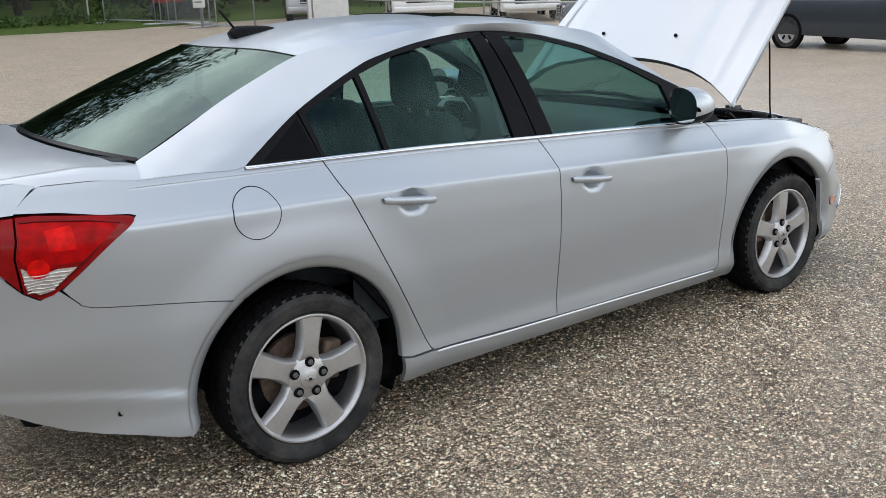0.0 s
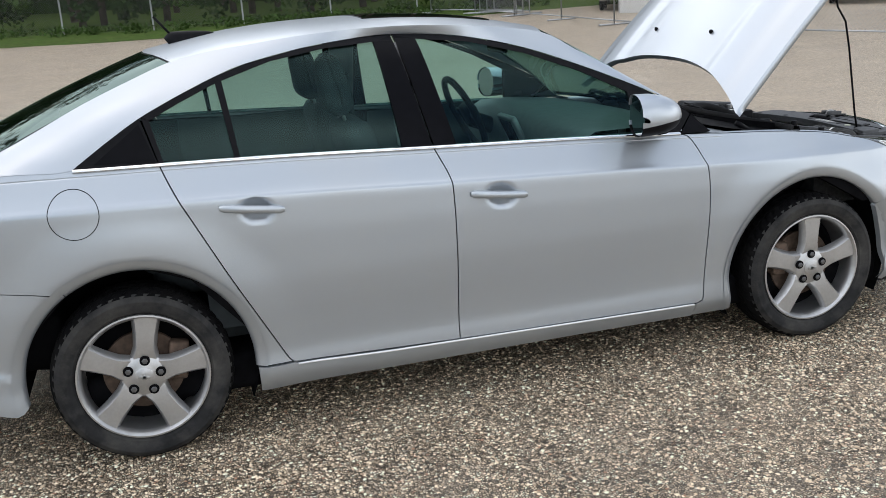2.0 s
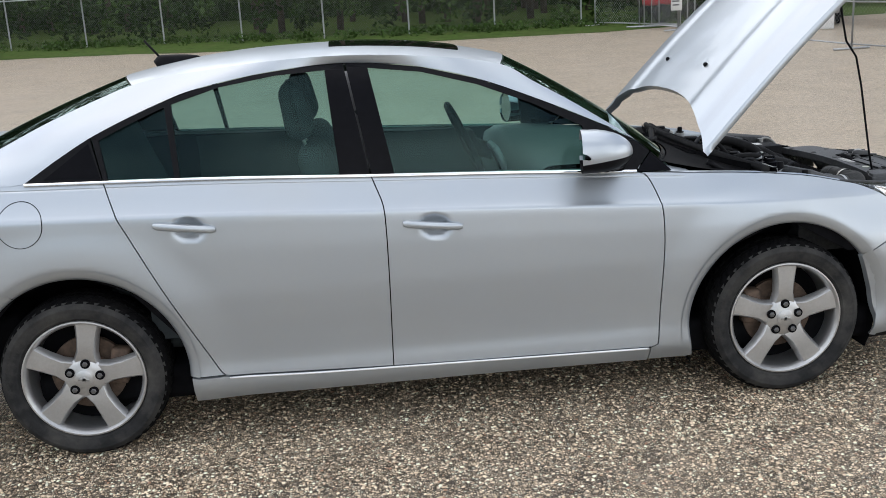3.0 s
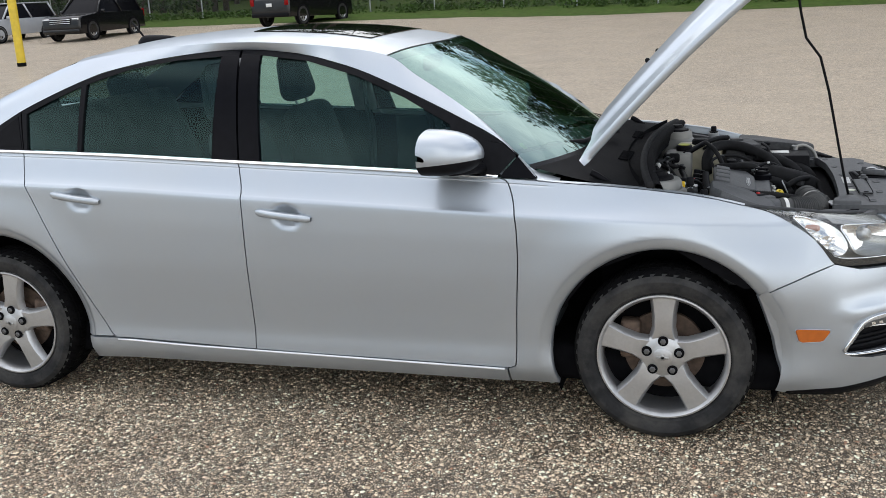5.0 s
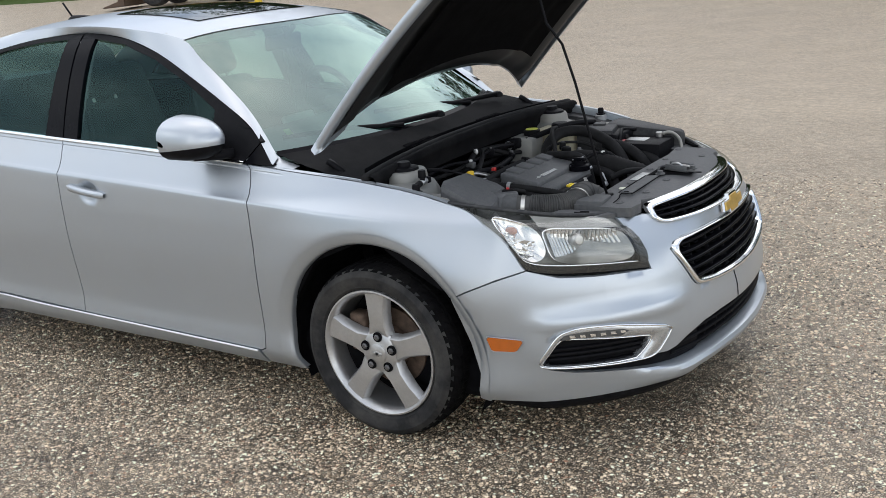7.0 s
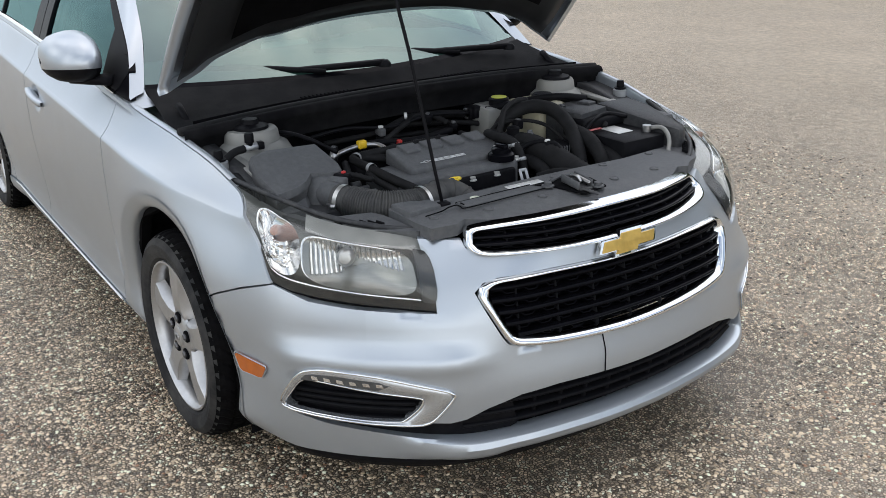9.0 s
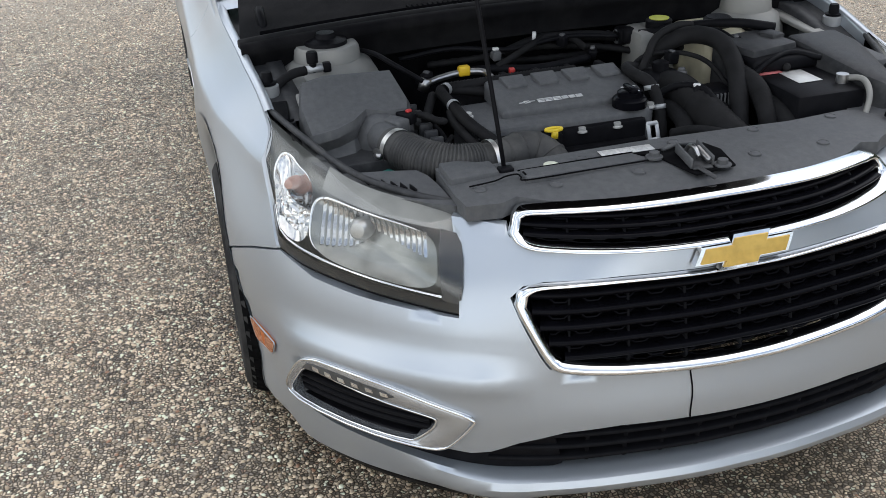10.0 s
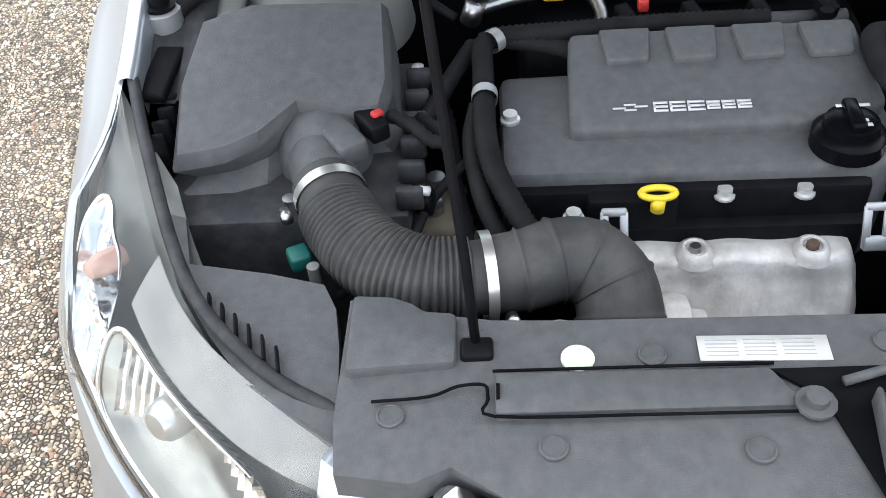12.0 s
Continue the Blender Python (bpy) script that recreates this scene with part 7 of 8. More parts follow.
part("tank_cap", lathe([(0.036, 0), (0.038, 0.004), (0.037, 0.020), (0.030, 0.026), (0, 0.027)], 24, at=(2.765, 0.428, 0.826)), BLACK, tank, "black screw cap")
hose([(2.88, 0.14, 0.74), (2.86, 0.18, 0.79), (2.83, 0.22, 0.835), (2.80, 0.29, 0.850), (2.79, 0.34, 0.845)], 0.0095, label="thin coolant return hose")
hose([(2.84, 0.20, 0.76), (2.86, 0.13, 0.78), (2.93, 0.115, 0.785), (2.99, 0.125, 0.78), (3.02, 0.135, 0.74), (3.04, 0.14, 0.66)], 0.014)
for q in ((2.995, 0.128, 0.775), (3.02, 0.135, 0.735)):
    part("hose_ring", tube([q, (q[0] + 0.004, q[1], q[2] - 0.010)], 0.0175, 14), GALV, bay)
hose([(2.80, 0.20, 0.74), (2.80, 0.25, 0.80), (2.83, 0.31, 0.832), (2.90, 0.345, 0.835), (2.98, 0.34, 0.815), (3.06, 0.315, 0.775), (3.12, 0.29, 0.70), (3.17, 0.26, 0.62)], 0.022, label="thick black radiator hose", n=9, sides=16)
hose([(3.00, 0.335, 0.79), (3.08, 0.345, 0.775), (3.15, 0.335, 0.74), (3.20, 0.32, 0.68), (3.22, 0.30, 0.6)], 0.022, ribs=0.0014, n=14, sides=14)
hose([(2.88, 0.20, 0.73), (2.96, 0.215, 0.745), (3.04, 0.22, 0.735), (3.12, 0.225, 0.715), (3.22, 0.24, 0.68), (3.28, 0.25, 0.62)], lambda s: 0.040 if s < 0.4 or s > 0.75 else 0.040 + 0.003 * (int(s * 60) % 2), label="wide charge-air hose", n=10, sides=18)
part("throttle_body", box((0.09, 0.10, 0.08), (2.89, 0.20, 0.735), 0.02, 2, (0, 0, 15)), BLACK, bay)
part("vent_valve", lathe([(0.02, 0), (0.02, 0.02), (0.012, 0.024), (0, 0.025)], 14, at=(2.90, 0.20, 0.775)), BLACK, bay)
ecu = part("connector_block", box((0.08, 0.09, 0.12), (3.02, 0.275, 0.70), 0.012), BLACK, bay)
for k in range(7):
    part("block_fin", box((0.085, 0.004, 0.10), (3.02, 0.245 + 0.010 * k, 0.705), 0.001, 1), BAY, ecu)

# battery with strap and fuse boxes
batt = flat([(3.03, 0.365), (3.03, 0.535), (3.225, 0.535), (3.225, 0.365)], 0.785, 0.60, BLACK, "battery", bay, "black battery with a pale label", 0.008)
part("battery_label", box((0.085, 0.060, 0.0015), (3.10, 0.45, 0.7865), 0.0, 1), LABEL, batt, "pale grey label")
part("label_red", box((0.035, 0.06, 0.0018), (3.045, 0.40, 0.7868)), material("label_red", (0.40, 0.10, 0.10), rough=0.5), batt)
part("battery_strap", tube(rounded([(3.06, 0.355, 0.79), (3.05, 0.40, 0.815), (3.03, 0.47, 0.822), (3.06, 0.53, 0.81)], 5), 0.007, 8), BLACK, batt)
part("ground_lead", tube(rounded([(3.17, 0.52, 0.795), (3.21, 0.535, 0.80), (3.25, 0.525, 0.775), (3.27, 0.50, 0.72)], 6), 0.007, 8), PALE_CAST, batt, "pale ground lead")
part("terminal", lathe([(0.014, 0), (0.014, 0.02), (0, 0.021)], 12, at=(3.17, 0.51, 0.785)), STEEL, batt)
fuse = flat([(2.875, 0.350), (2.850, 0.500), (2.990, 0.512), (3.025, 0.372)], 0.834, 0.68, BAY_BLACK, "fuse_cover", bay, "black fuse box cover", 0.008)
flat([(2.90, 0.46), (2.89, 0.50), (2.94, 0.51), (2.95, 0.47)], 0.842, 0.82, BAY_BLACK, "fuse_tab", fuse, "", 0.004)
flat([(2.93, 0.515), (2.93, 0.655), (3.02, 0.665), (3.245, 0.605), (3.26, 0.56), (3.20, 0.545)], 0.838, 0.70, BAY_BLACK, "relay_box", bay, "large black relay box cover", 0.016, lambda x, y: -0.22 * (x - 2.93) * 0.5)
part("washer_cap", lathe([(0.038, 0), (0.040, 0.004), (0.038, 0.010), (0.026, 0.014), (0, 0.014)], 24, at=(3.165, 0.620, 0.752)), BAY, bay, "round washer filler cap")
flat([(2.78, 0.66), (2.78, 0.715), (3.10, 0.70), (3.10, 0.645)], 0.800, 0.72, BAY, "side_tray", bay, "", 0.006)

# radiator cover across the nose
def slam_z(x, y):
    return 0.757 + 0.010 * smooth(0.5, 0.0, abs(y)) - 0.014 * smooth(3.42, 3.53, x) - 0.02 * smooth(0.44, 0.56, abs(y))


NOSE = [tuple(front_at(p, 0.757, -0.010)[:2]) for p in (23.6, 20, 14, 7, 0, -7, -14, -20, -23.6)]
SLAM = ([(3.246, -0.466), (3.250, -0.425), (3.258, -0.405), (3.268, -0.392), (3.274, -0.36), (3.280, -0.33), (3.284, -0.26), (3.288, -0.11), (3.290, 0.06), (3.285, 0.30), (3.262, 0.45), (3.235, 0.56), (3.225, 0.625),
         (3.275, 0.605), (3.345, 0.545), (3.395, 0.475), (3.425, 0.425), (3.445, 0.40)] + NOSE[::-1] + [(3.450, -0.398), (3.44, -0.462), (3.385, -0.468)])
cover = part("radiator_cover", patch(SLAM, 0.035, lambda x, y: Vector((x, y, slam_z(x, y))), depth=lambda p, x, y: p - Vector((0, 0, 0.03))), BAY, bay, "dusty black radiator cover")
flat([(3.250, -0.462), (3.253, -0.424), (3.262, -0.404), (3.272, -0.392), (3.276, -0.362), (3.335, -0.362), (3.342, -0.462)], 0.769, 0.74, BAY, "cover_pad", cover, "", 0.006)
part("step_line", tube([(3.346, -0.33, 0.768), (3.346, -0.20, 0.770), (3.345, -0.09, 0.770)], 0.0016, 6), BAY_DARK, cover)
flat([(3.350, -0.328), (3.349, -0.094), (3.372, -0.082), (3.390, -0.064), (3.393, -0.328)], 0.7715, 0.75, BAY, "cover_plate", cover, "", 0.003)
part("cover_groove", tube(rounded([(3.372, -0.435, 0.762), (3.370, -0.385, 0.765), (3.361, -0.36, 0.767), (3.361, -0.337, 0.768), (3.376, -0.334, 0.768), (3.394, -0.328, 0.768), (3.396, -0.20, 0.770), (3.396, -0.08, 0.771)], 4), 0.0016, 6), BAY_DARK, cover)
part("cover_slot", box((0.016, 0.003, 0.002), (3.371, -0.3255, 0.772)), BAY_DARK, cover)
for x, y, r in ((3.422, -0.281, 0.0125), (3.430, -0.117, 0.0125), (3.329, -0.190, 0.0125), (3.385, -0.418, 0.0125), (3.322, 0.012, 0.0125), (3.43, 0.13, 0.0125), (3.42, 0.29, 0.0125), (3.31, 0.20, 0.0125), (3.29, 0.40, 0.012)):
    part("push_clip", lathe([(r, -0.002), (r, 0.002), (r * 0.85, 0.003), (r * 0.8, 0.0018), (0, 0.0022)], 20, at=(x, y, slam_z(x, y) + 0.0005)), BAY, cover)
part("cream_plug", lathe([(0.0150, 0.0), (0.0150, 0.0022), (0, 0.0026)], 24, at=(3.330, -0.255, slam_z(3.330, -0.255))), material("cream_plastic", (0.66, 0.68, 0.55), rough=0.5, vary=0.06, scale=60), cover, "cream round plug")
PRINT = material("grey_print", (0.40, 0.40, 0.40), rough=0.6)
lab = part("warning_label", box((0.028, 0.112, 0.0012), (3.326, -0.094, slam_z(3.326, -0.094) + 0.0012), 0, 1, (0, 0, -1)), LABEL, cover, "white printed label")
for r_ in range(5):
    for c_ in range(3):
        part("print_bar", box((0.0009, 0.027, 0.0004), (3.3170 + 0.0042 * r_, -0.130 + 0.033 * c_, slam_z(3.326, -0.094) + 0.0020), 0, 1, (0, 0, -1)), PRINT, lab)
# latch: a flat black sheet on the cover is its recess's painted shade
LATCH = [(3.375, -0.066), (3.352, -0.095), (3.350, 0.06), (3.395, 0.075), (3.475, 0.06), (3.490, -0.03), (3.43, -0.045), (3.40, -0.052)]
part("latch_shade", patch(LATCH, 0.05, lambda x, y: Vector((x, y, 0.7715)), depth=lambda p, x, y: p - Vector((0, 0, 0.004))), BAY_DARK, cover, "flat black sheet painted as the shade of the latch recess")
for x, y in ((3.390, -0.066), (3.470, 0.035)):
    part("latch_bolt", lathe([(0.017, 0), (0.017, 0.003), (0.010, 0.004), (0.010, 0.012), (0, 0.012)], 12, at=(x, y, 0.772)), BAY, cover)
part("latch_plate", box((0.092, 0.040, 0.005), (3.432, -0.004, 0.7765), 0.002, 1, (0, 3, -6)), BAY_BLACK, cover, "dark latch plate")
for y in (-0.026, 0.018):
    part("latch_cheek", box((0.080, 0.005, 0.022), (3.432, y, 0.786), 0.002, 1, (0, 3, -6)), BAY, cover)
part("latch_hook", tube(rounded([(3.400, -0.004, 0.780), (3.412, -0.004, 0.796), (3.434, -0.004, 0.798), (3.448, -0.004, 0.786)], 4), 0.0045, 8), STEEL, cover, "worn steel latch hook")
part("latch_spring", tube(sampled([(3.415, 0.012, 0.790), (3.470, 0.006, 0.786)], 40), 0.005, 8, ribs=0.0012), STEEL, cover)
part("latch_arm", tube([(3.372, -0.040, 0.778), (3.362, 0.000, 0.782), (3.372, 0.046, 0.778)], 0.0045, 8), BAY, cover)
part("release_lever", box((0.055, 0.012, 0.006), (3.492, -0.012, 0.774), 0.003, 1, (0, 6, 14)), BAY_BLACK, cover)
# closing trim beside the headlamps
for side in (RIGHT, LEFT):
    outline = [(3.179, -0.641), (3.196, -0.555), (3.213, -0.497), (3.245, -0.482), (3.294, -0.474), (3.395, -0.466), (3.370, -0.505), (3.331, -0.559), (3.275, -0.602), (3.197, -0.653), (3.10, -0.690), (3.11, -0.66)]
    bm = patch(outline, 0.03, lambda x, y: Vector((x, y, 0.742 + 0.10 * (3.25 - x) * 0.3)), depth=lambda p, x, y: p - Vector((0, 0, 0.03)))
    trim = part("lamp_shelf", bm if side == RIGHT else mirrored(bm), BAY, bay, "black plastic shelf behind the headlamp")
    for k in range(6):
        x, y = 3.243 + 0.014 * k, -0.606 + 0.0155 * k
        part("shelf_rib", box((0.030, 0.003, 0.010), (x, -side * -y * 1.0, 0.749), 0.001, 1, (0, 0, side * 12)), BLACK, trim)
    # lamp back edge with bolts
    edge = [Vector((x, y * side, z + 0.004)) for x, y, z in rounded(LAMP_TOP, 5)]
    part("lamp_flange", tube([e + Vector((-0.014, 0.012 * side, -0.003)) for e in edge], 0.0072, 10), BAY_BLACK, trim)
part("green_plug", box((0.026, 0.024, 0.02), (3.138, -0.538, 0.708), 0.004, 2, (0, 0, 25)), material("green_plastic", (0.01, 0.13, 0.11), rough=0.45), bay, "teal wiring plug")
part("pale_bolt", lathe([(0.007, -0.03), (0.007, 0.010), (0, 0.011)], 12, at=(3.158, -0.520, 0.705)), PALE_CAST, bay)
part("side_bracket", box((0.09, 0.035, 0.012), (2.905, -0.722, 0.795), 0.004, 2, (0, 8, -6)), BLACK, bay)

# smaller cables, pipes and plugs that fill the bay
LOOM = [
    [(2.60, -0.38, 0.79), (2.63, -0.25, 0.81), (2.66, -0.10, 0.80), (2.64, 0.06, 0.81), (2.66, 0.20, 0.80)],
    [(2.58, -0.30, 0.76), (2.62, -0.16, 0.775), (2.60, 0.0, 0.78), (2.63, 0.15, 0.77), (2.70, 0.26, 0.76)],
    [(2.70, -0.36, 0.75), (2.69, -0.20, 0.765), (2.72, -0.05, 0.76), (2.70, 0.10, 0.765)],
    [(2.84, 0.14, 0.76), (2.82, 0.20, 0.79), (2.86, 0.27, 0.80), (2.93, 0.31, 0.79), (3.02, 0.32, 0.75)],
    [(2.98, 0.14, 0.74), (3.01, 0.19, 0.77), (3.07, 0.23, 0.77), (3.13, 0.22, 0.72), (3.16, 0.18, 0.66)],
    [(2.90, 0.15, 0.73), (2.95, 0.22, 0.75), (3.05, 0.27, 0.73), (3.14, 0.30, 0.69), (3.20, 0.30, 0.62)],
    [(2.78, 0.34, 0.82), (2.84, 0.38, 0.84), (2.92, 0.40, 0.82), (2.98, 0.42, 0.79)],
    [(2.72, 0.40, 0.80), (2.80, 0.47, 0.83), (2.90, 0.49, 0.82), (3.00, 0.48, 0.80), (3.06, 0.44, 0.795)],
    [(2.88, 0.52, 0.84), (2.84, 0.44, 0.85), (2.78, 0.36, 0.84), (2.70, 0.24, 0.81)],
    [(3.00, -0.36, 0.72), (3.06, -0.40, 0.71), (3.12, -0.43, 0.69), (3.16, -0.50, 0.67)],
    [(2.86, -0.40, 0.73), (2.93, -0.38, 0.72), (3.02, -0.37, 0.70), (3.10, -0.35, 0.67)],
    [(3.12, 0.12, 0.70), (3.17, 0.16, 0.72), (3.22, 0.24, 0.71), (3.23, 0.34, 0.69)],
    [(2.62, -0.52, 0.84), (2.70, -0.47, 0.845), (2.78, -0.43, 0.83), (2.80, -0.37, 0.79)],
    [(2.56, -0.10, 0.74), (2.60, 0.08, 0.745), (2.58, 0.24, 0.75), (2.62, 0.34, 0.77)],
]
for k, points in enumerate(LOOM):
    hose(points, (0.006, 0.009, 0.012)[k % 3], RUBBER if k % 2 else BLACK, "cable", "", 0.0009 if k % 3 == 1 else None, 9, 8)
PLUGS = [(2.66, -0.14, 0.79), (2.64, 0.05, 0.80), (2.70, 0.11, 0.775), (2.86, 0.25, 0.79), (2.94, 0.235, 0.77), (3.05, 0.215, 0.765), (3.10, 0.26, 0.72), (2.90, 0.40, 0.82), (2.98, 0.43, 0.80), (2.72, -0.34, 0.77), (3.06, -0.405, 0.715), (2.80, 0.30, 0.80), (3.18, 0.19, 0.70), (2.60, 0.20, 0.78)]
for k, (x, y, z) in enumerate(PLUGS):
    plug = part("connector", box((0.034 - 0.006 * (k % 3), 0.022, 0.024 + 0.006 * (k % 2)), (x, y, z), 0.004, 2, (10 * (k % 3), 8, 35 * k)), BLACK if k % 4 else BAY, bay)
    part("connector_lock", box((0.012, 0.016, 0.008), (x, y, z + 0.015), 0.002, 1, (0, 0, 35 * k)), BAY if k % 5 else LABEL, plug)
part("coolant_pipe", tube(rounded([(2.92, 0.17, 0.70), (3.02, 0.175, 0.715), (3.10, 0.165, 0.70), (3.14, 0.13, 0.66)], 6), 0.020, 14), RUBBER, bay, "black coolant pipe")
part("coolant_pipe", tube(rounded([(3.02, 0.33, 0.73), (3.10, 0.36, 0.74), (3.20, 0.36, 0.72), (3.25, 0.33, 0.66)], 6), 0.024, 14), RUBBER, bay, "black coolant pipe")
part("battery_cover", box((0.10, 0.20, 0.035), (3.00, 0.46, 0.800), 0.01, 2), BLACK, bay, "black battery terminal cover")

# ---- the lot round about: fence, woods, grass, parked vehicles ----
def fence_line(x):
    return np.interp(x, [-60, -20, -5.6, 0.5, 9.5, 40], [41.0, 36.3, 33.0, 30.6, 29.3, 29.0])


def grass_edge(x):
    return np.interp(x, [-60, -30, -7.1, -1.8, 8.5, 12, 40], [37.0, 33.5, 29.2, 27.0, 25.9, 26.5, 27.0])


bm = bmesh.new()
xs = np.linspace(-70, 45, 116)
noise_rows = []
for k, frac in enumerate((0.0, 0.15, 0.4, 0.7, 1.0)):
    noise_rows.append([bm.verts.new((x, (grass_edge(x) + 0.35 * noise.noise((x * 0.6, 3, 0))) * (1 - frac) + 75 * frac, ground_z(x, min(60, grass_edge(x) * (1 - frac) + 75 * frac)) + (0.05 if k else 0.006))) for x in xs])
for a, b in zip(noise_rows, noise_rows[1:]):
    for i in range(len(xs) - 1):
        bm.faces.new((a[i], a[i + 1], b[i + 1], b[i]))
tagged(part("grass_verge", bm, GRASS), "mown grass verge before the fence", "grass", kind="structure")


def leaf_mesh(name, clumps, per, size, mat, label, category, seed):
    """Many small leaves, scattered through clumps (x, y, z, radius)."""
    rng = np.random.default_rng(seed)
    c = np.repeat(np.array(clumps), per, axis=0)
    n = len(c)
    d = rng.normal(size=(n, 3))
    d /= np.linalg.norm(d, axis=1)[:, None]
    pos = c[:, :3] + d * (c[:, 3:4] * rng.uniform(0.35, 1.05, (n, 1)) ** 0.6) * np.array((1, 1, 0.8))
    a = rng.normal(size=(n, 3))
    a /= np.linalg.norm(a, axis=1)[:, None]
    b = np.cross(a, rng.normal(size=(n, 3)))
    b /= np.linalg.norm(b, axis=1)[:, None]
    s = rng.uniform(0.5, 1.3, (n, 1)) * size
    quad = np.stack([pos - a * s, pos + b * s * 0.55, pos + a * s, pos - b * s * 0.55], 1).reshape(-1, 3)
    data = bpy.data.meshes.new(name)
    data.from_pydata(quad.tolist(), [], np.arange(n * 4).reshape(-1, 4).tolist())
    data.materials.append(mat)
    return tagged(new(name, data), label, category, kind="stuff")


rng = np.random.default_rng(3)
crowns, pale, shrubs, trunks = [], [], [], []
for k in range(150):
    x = rng.uniform(-75, 40)
    y = fence_line(x) + rng.uniform(3.0, 16)
    h = rng.uniform(12, 21)
    trunks.append((x, y, h))
    for j in range(9):
        z = h * rng.uniform(0.30, 1.0)
        spread = 2.6 * (1.05 - abs(z / h - 0.6))
        crowns.append((x + rng.normal() * spread * 0.7, y + rng.normal() * spread * 0.7, ground_z(x, y) + z, rng.uniform(0.9, 1.9)))
for k in range(420):
    x = rng.uniform(-70, 38)
    y = fence_line(x) + rng.uniform(0.7, 4.5)
    r = rng.uniform(0.4, 1.0)
    (pale if rng.random() < 0.3 else shrubs).append((x, y, ground_z(x, y) + r * 0.7 + rng.uniform(0, 1.5), r))
leaf_mesh("woods", crowns, 44, 0.30, LEAF, "dense dark green woods behind the fence", "woods", 11)
leaf_mesh("undergrowth", shrubs, 90, 0.13, LEAF, "dark green shrubs behind the fence", "shrubs", 12)
leaf_mesh("pale_undergrowth", pale, 90, 0.12, LEAF_PALE, "pale green weeds behind the fence", "shrubs", 13)
bm = bmesh.new()
for x, y, h in trunks:
    tube([(x, y, ground_z(x, y) - 0.2), (x + rng.normal() * 0.2, y, h * 0.5), (x + rng.normal() * 0.4, y + rng.normal() * 0.3, h * 0.9)], lambda s: 0.16 * (1 - 0.8 * s), 6, bm=bm)
tagged(part("trunks", bm, BARK), "dark tree trunks in the woods", "woods", kind="stuff")
# dark depth of the woods
bm = bmesh.new()
wall = [[bm.verts.new((x, fence_line(x) + 18, z)) for x in np.linspace(-90, 60, 40)] for z in (0, 13)]
for i in range(39):
    bm.faces.new((wall[0][i], wall[0][i + 1], wall[1][i + 1], wall[1][i]))
tagged(part("backdrop", bm, LEAF), "deep shade of the woods", "backdrop", kind="structure")
# grass blades along the fence foot
blades = [(x, fence_line(x) + rng.uniform(-1.2, 1.0), ground_z(x, fence_line(x)) + 0.12, 0.25) for x in rng.uniform(-45, 14, 500)]
leaf_mesh("tall_grass", blades, 26, 0.07, LEAF_PALE, "tall grass along the fence foot", "grass", 14)

# chain-link fence
fence = thing("chain_link_fence", "galvanised chain-link fence before the woods", "fence")
posts = []
x = 9.2
while x > -48:
    posts.append((x, float(fence_line(x))))
    x -= 2.95
post_mesh = None
for x, y in posts:
    b = lathe([(0.030, -0.1), (0.030, 1.86), (0.036, 1.87), (0.020, 1.92), (0, 1.93)], 10)
    if post_mesh is None:
        ob = part("post", b, GALV, fence)
        post_mesh = ob.data
    else:
        b.free()
        ob = new("post", post_mesh)
        ob.parent = fence
    ob.matrix_basis = Matrix.Translation((x, y, ground_z(x, y)))
part("top_rail", tube([(x, y, ground_z(x, y) + 1.84) for x, y in posts], 0.021, 8), GALV, fence)


def wire_mesh(a, b, h, step, w, z0=0.03):
    """Crossing wires between two posts, as thin flat strips."""
    bm = bmesh.new()
    a, b = Vector(a), Vector(b)
    run = (b - a).length
    d = (b - a) / run
    up = Vector((0, 0, 1))
    for sgn in (1, -1):
        s = -h
        while s < run:
            lo, hi = s, s + h
            z_lo, z_hi = 0.0, h
            if sgn < 0:
                z_lo, z_hi = h, 0.0
            s0, s1 = max(lo, 0), min(hi, run)
            if s1 > s0 + 0.02:
                t0, t1 = (s0 - lo) / h, (s1 - lo) / h
                p, q = a + d * s0 + up * (z0 + z_lo + (z_hi - z_lo) * t0), a + d * s1 + up * (z0 + z_lo + (z_hi - z_lo) * t1)
                side = up * w
                bm.faces.new([bm.verts.new(v) for v in (p, q, q + side, p + side)])
            s += step
    return bm


bm = bmesh.new()
for (x0, y0), (x1, y1) in zip(posts, posts[1:]):
    join(bm, wire_mesh((x1, y1, ground_z(x1, y1)), (x0, y0, ground_z(x0, y0)), 1.8, 0.085, 0.0035))
WIRE = material("dull_wire", (0.22, 0.22, 0.22), rough=0.6, metal=0.4)
part("wire_mesh", bm, WIRE, fence, "woven wire", smooth_faces=False)

# temporary fence panels on feet
def fence_panel(a, b, h=1.85):
    p = thing("fence_panel", "temporary galvanised mesh fence panel on steel feet", "fence panel", "temporary fence panels")
    a, b = Vector((*a, ground_z(*a))), Vector((*b, ground_z(*b)))
    up = Vector((0, 0, 1))
    for q, nm in ((a, "upright"), (b, "upright")):
        part(nm, tube([q + up * 0.03, q + up * h], 0.021, 8), GALV, p)
        side = (b - a).cross(up).normalized()
        part("foot", tube([q - side * 0.45 + up * 0.03, q + side * 0.45 + up * 0.03], 0.022, 8), GALV, p)
    for z in (0.12, h * 0.55, h):
        part("rail", tube([a + up * z, b + up * z], 0.018, 8), GALV, p)
    part("wire_mesh", wire_mesh(a + up * 0.1, b + up * 0.1, h - 0.1, 0.10, 0.005), GALV, p, smooth_faces=False)
    return p


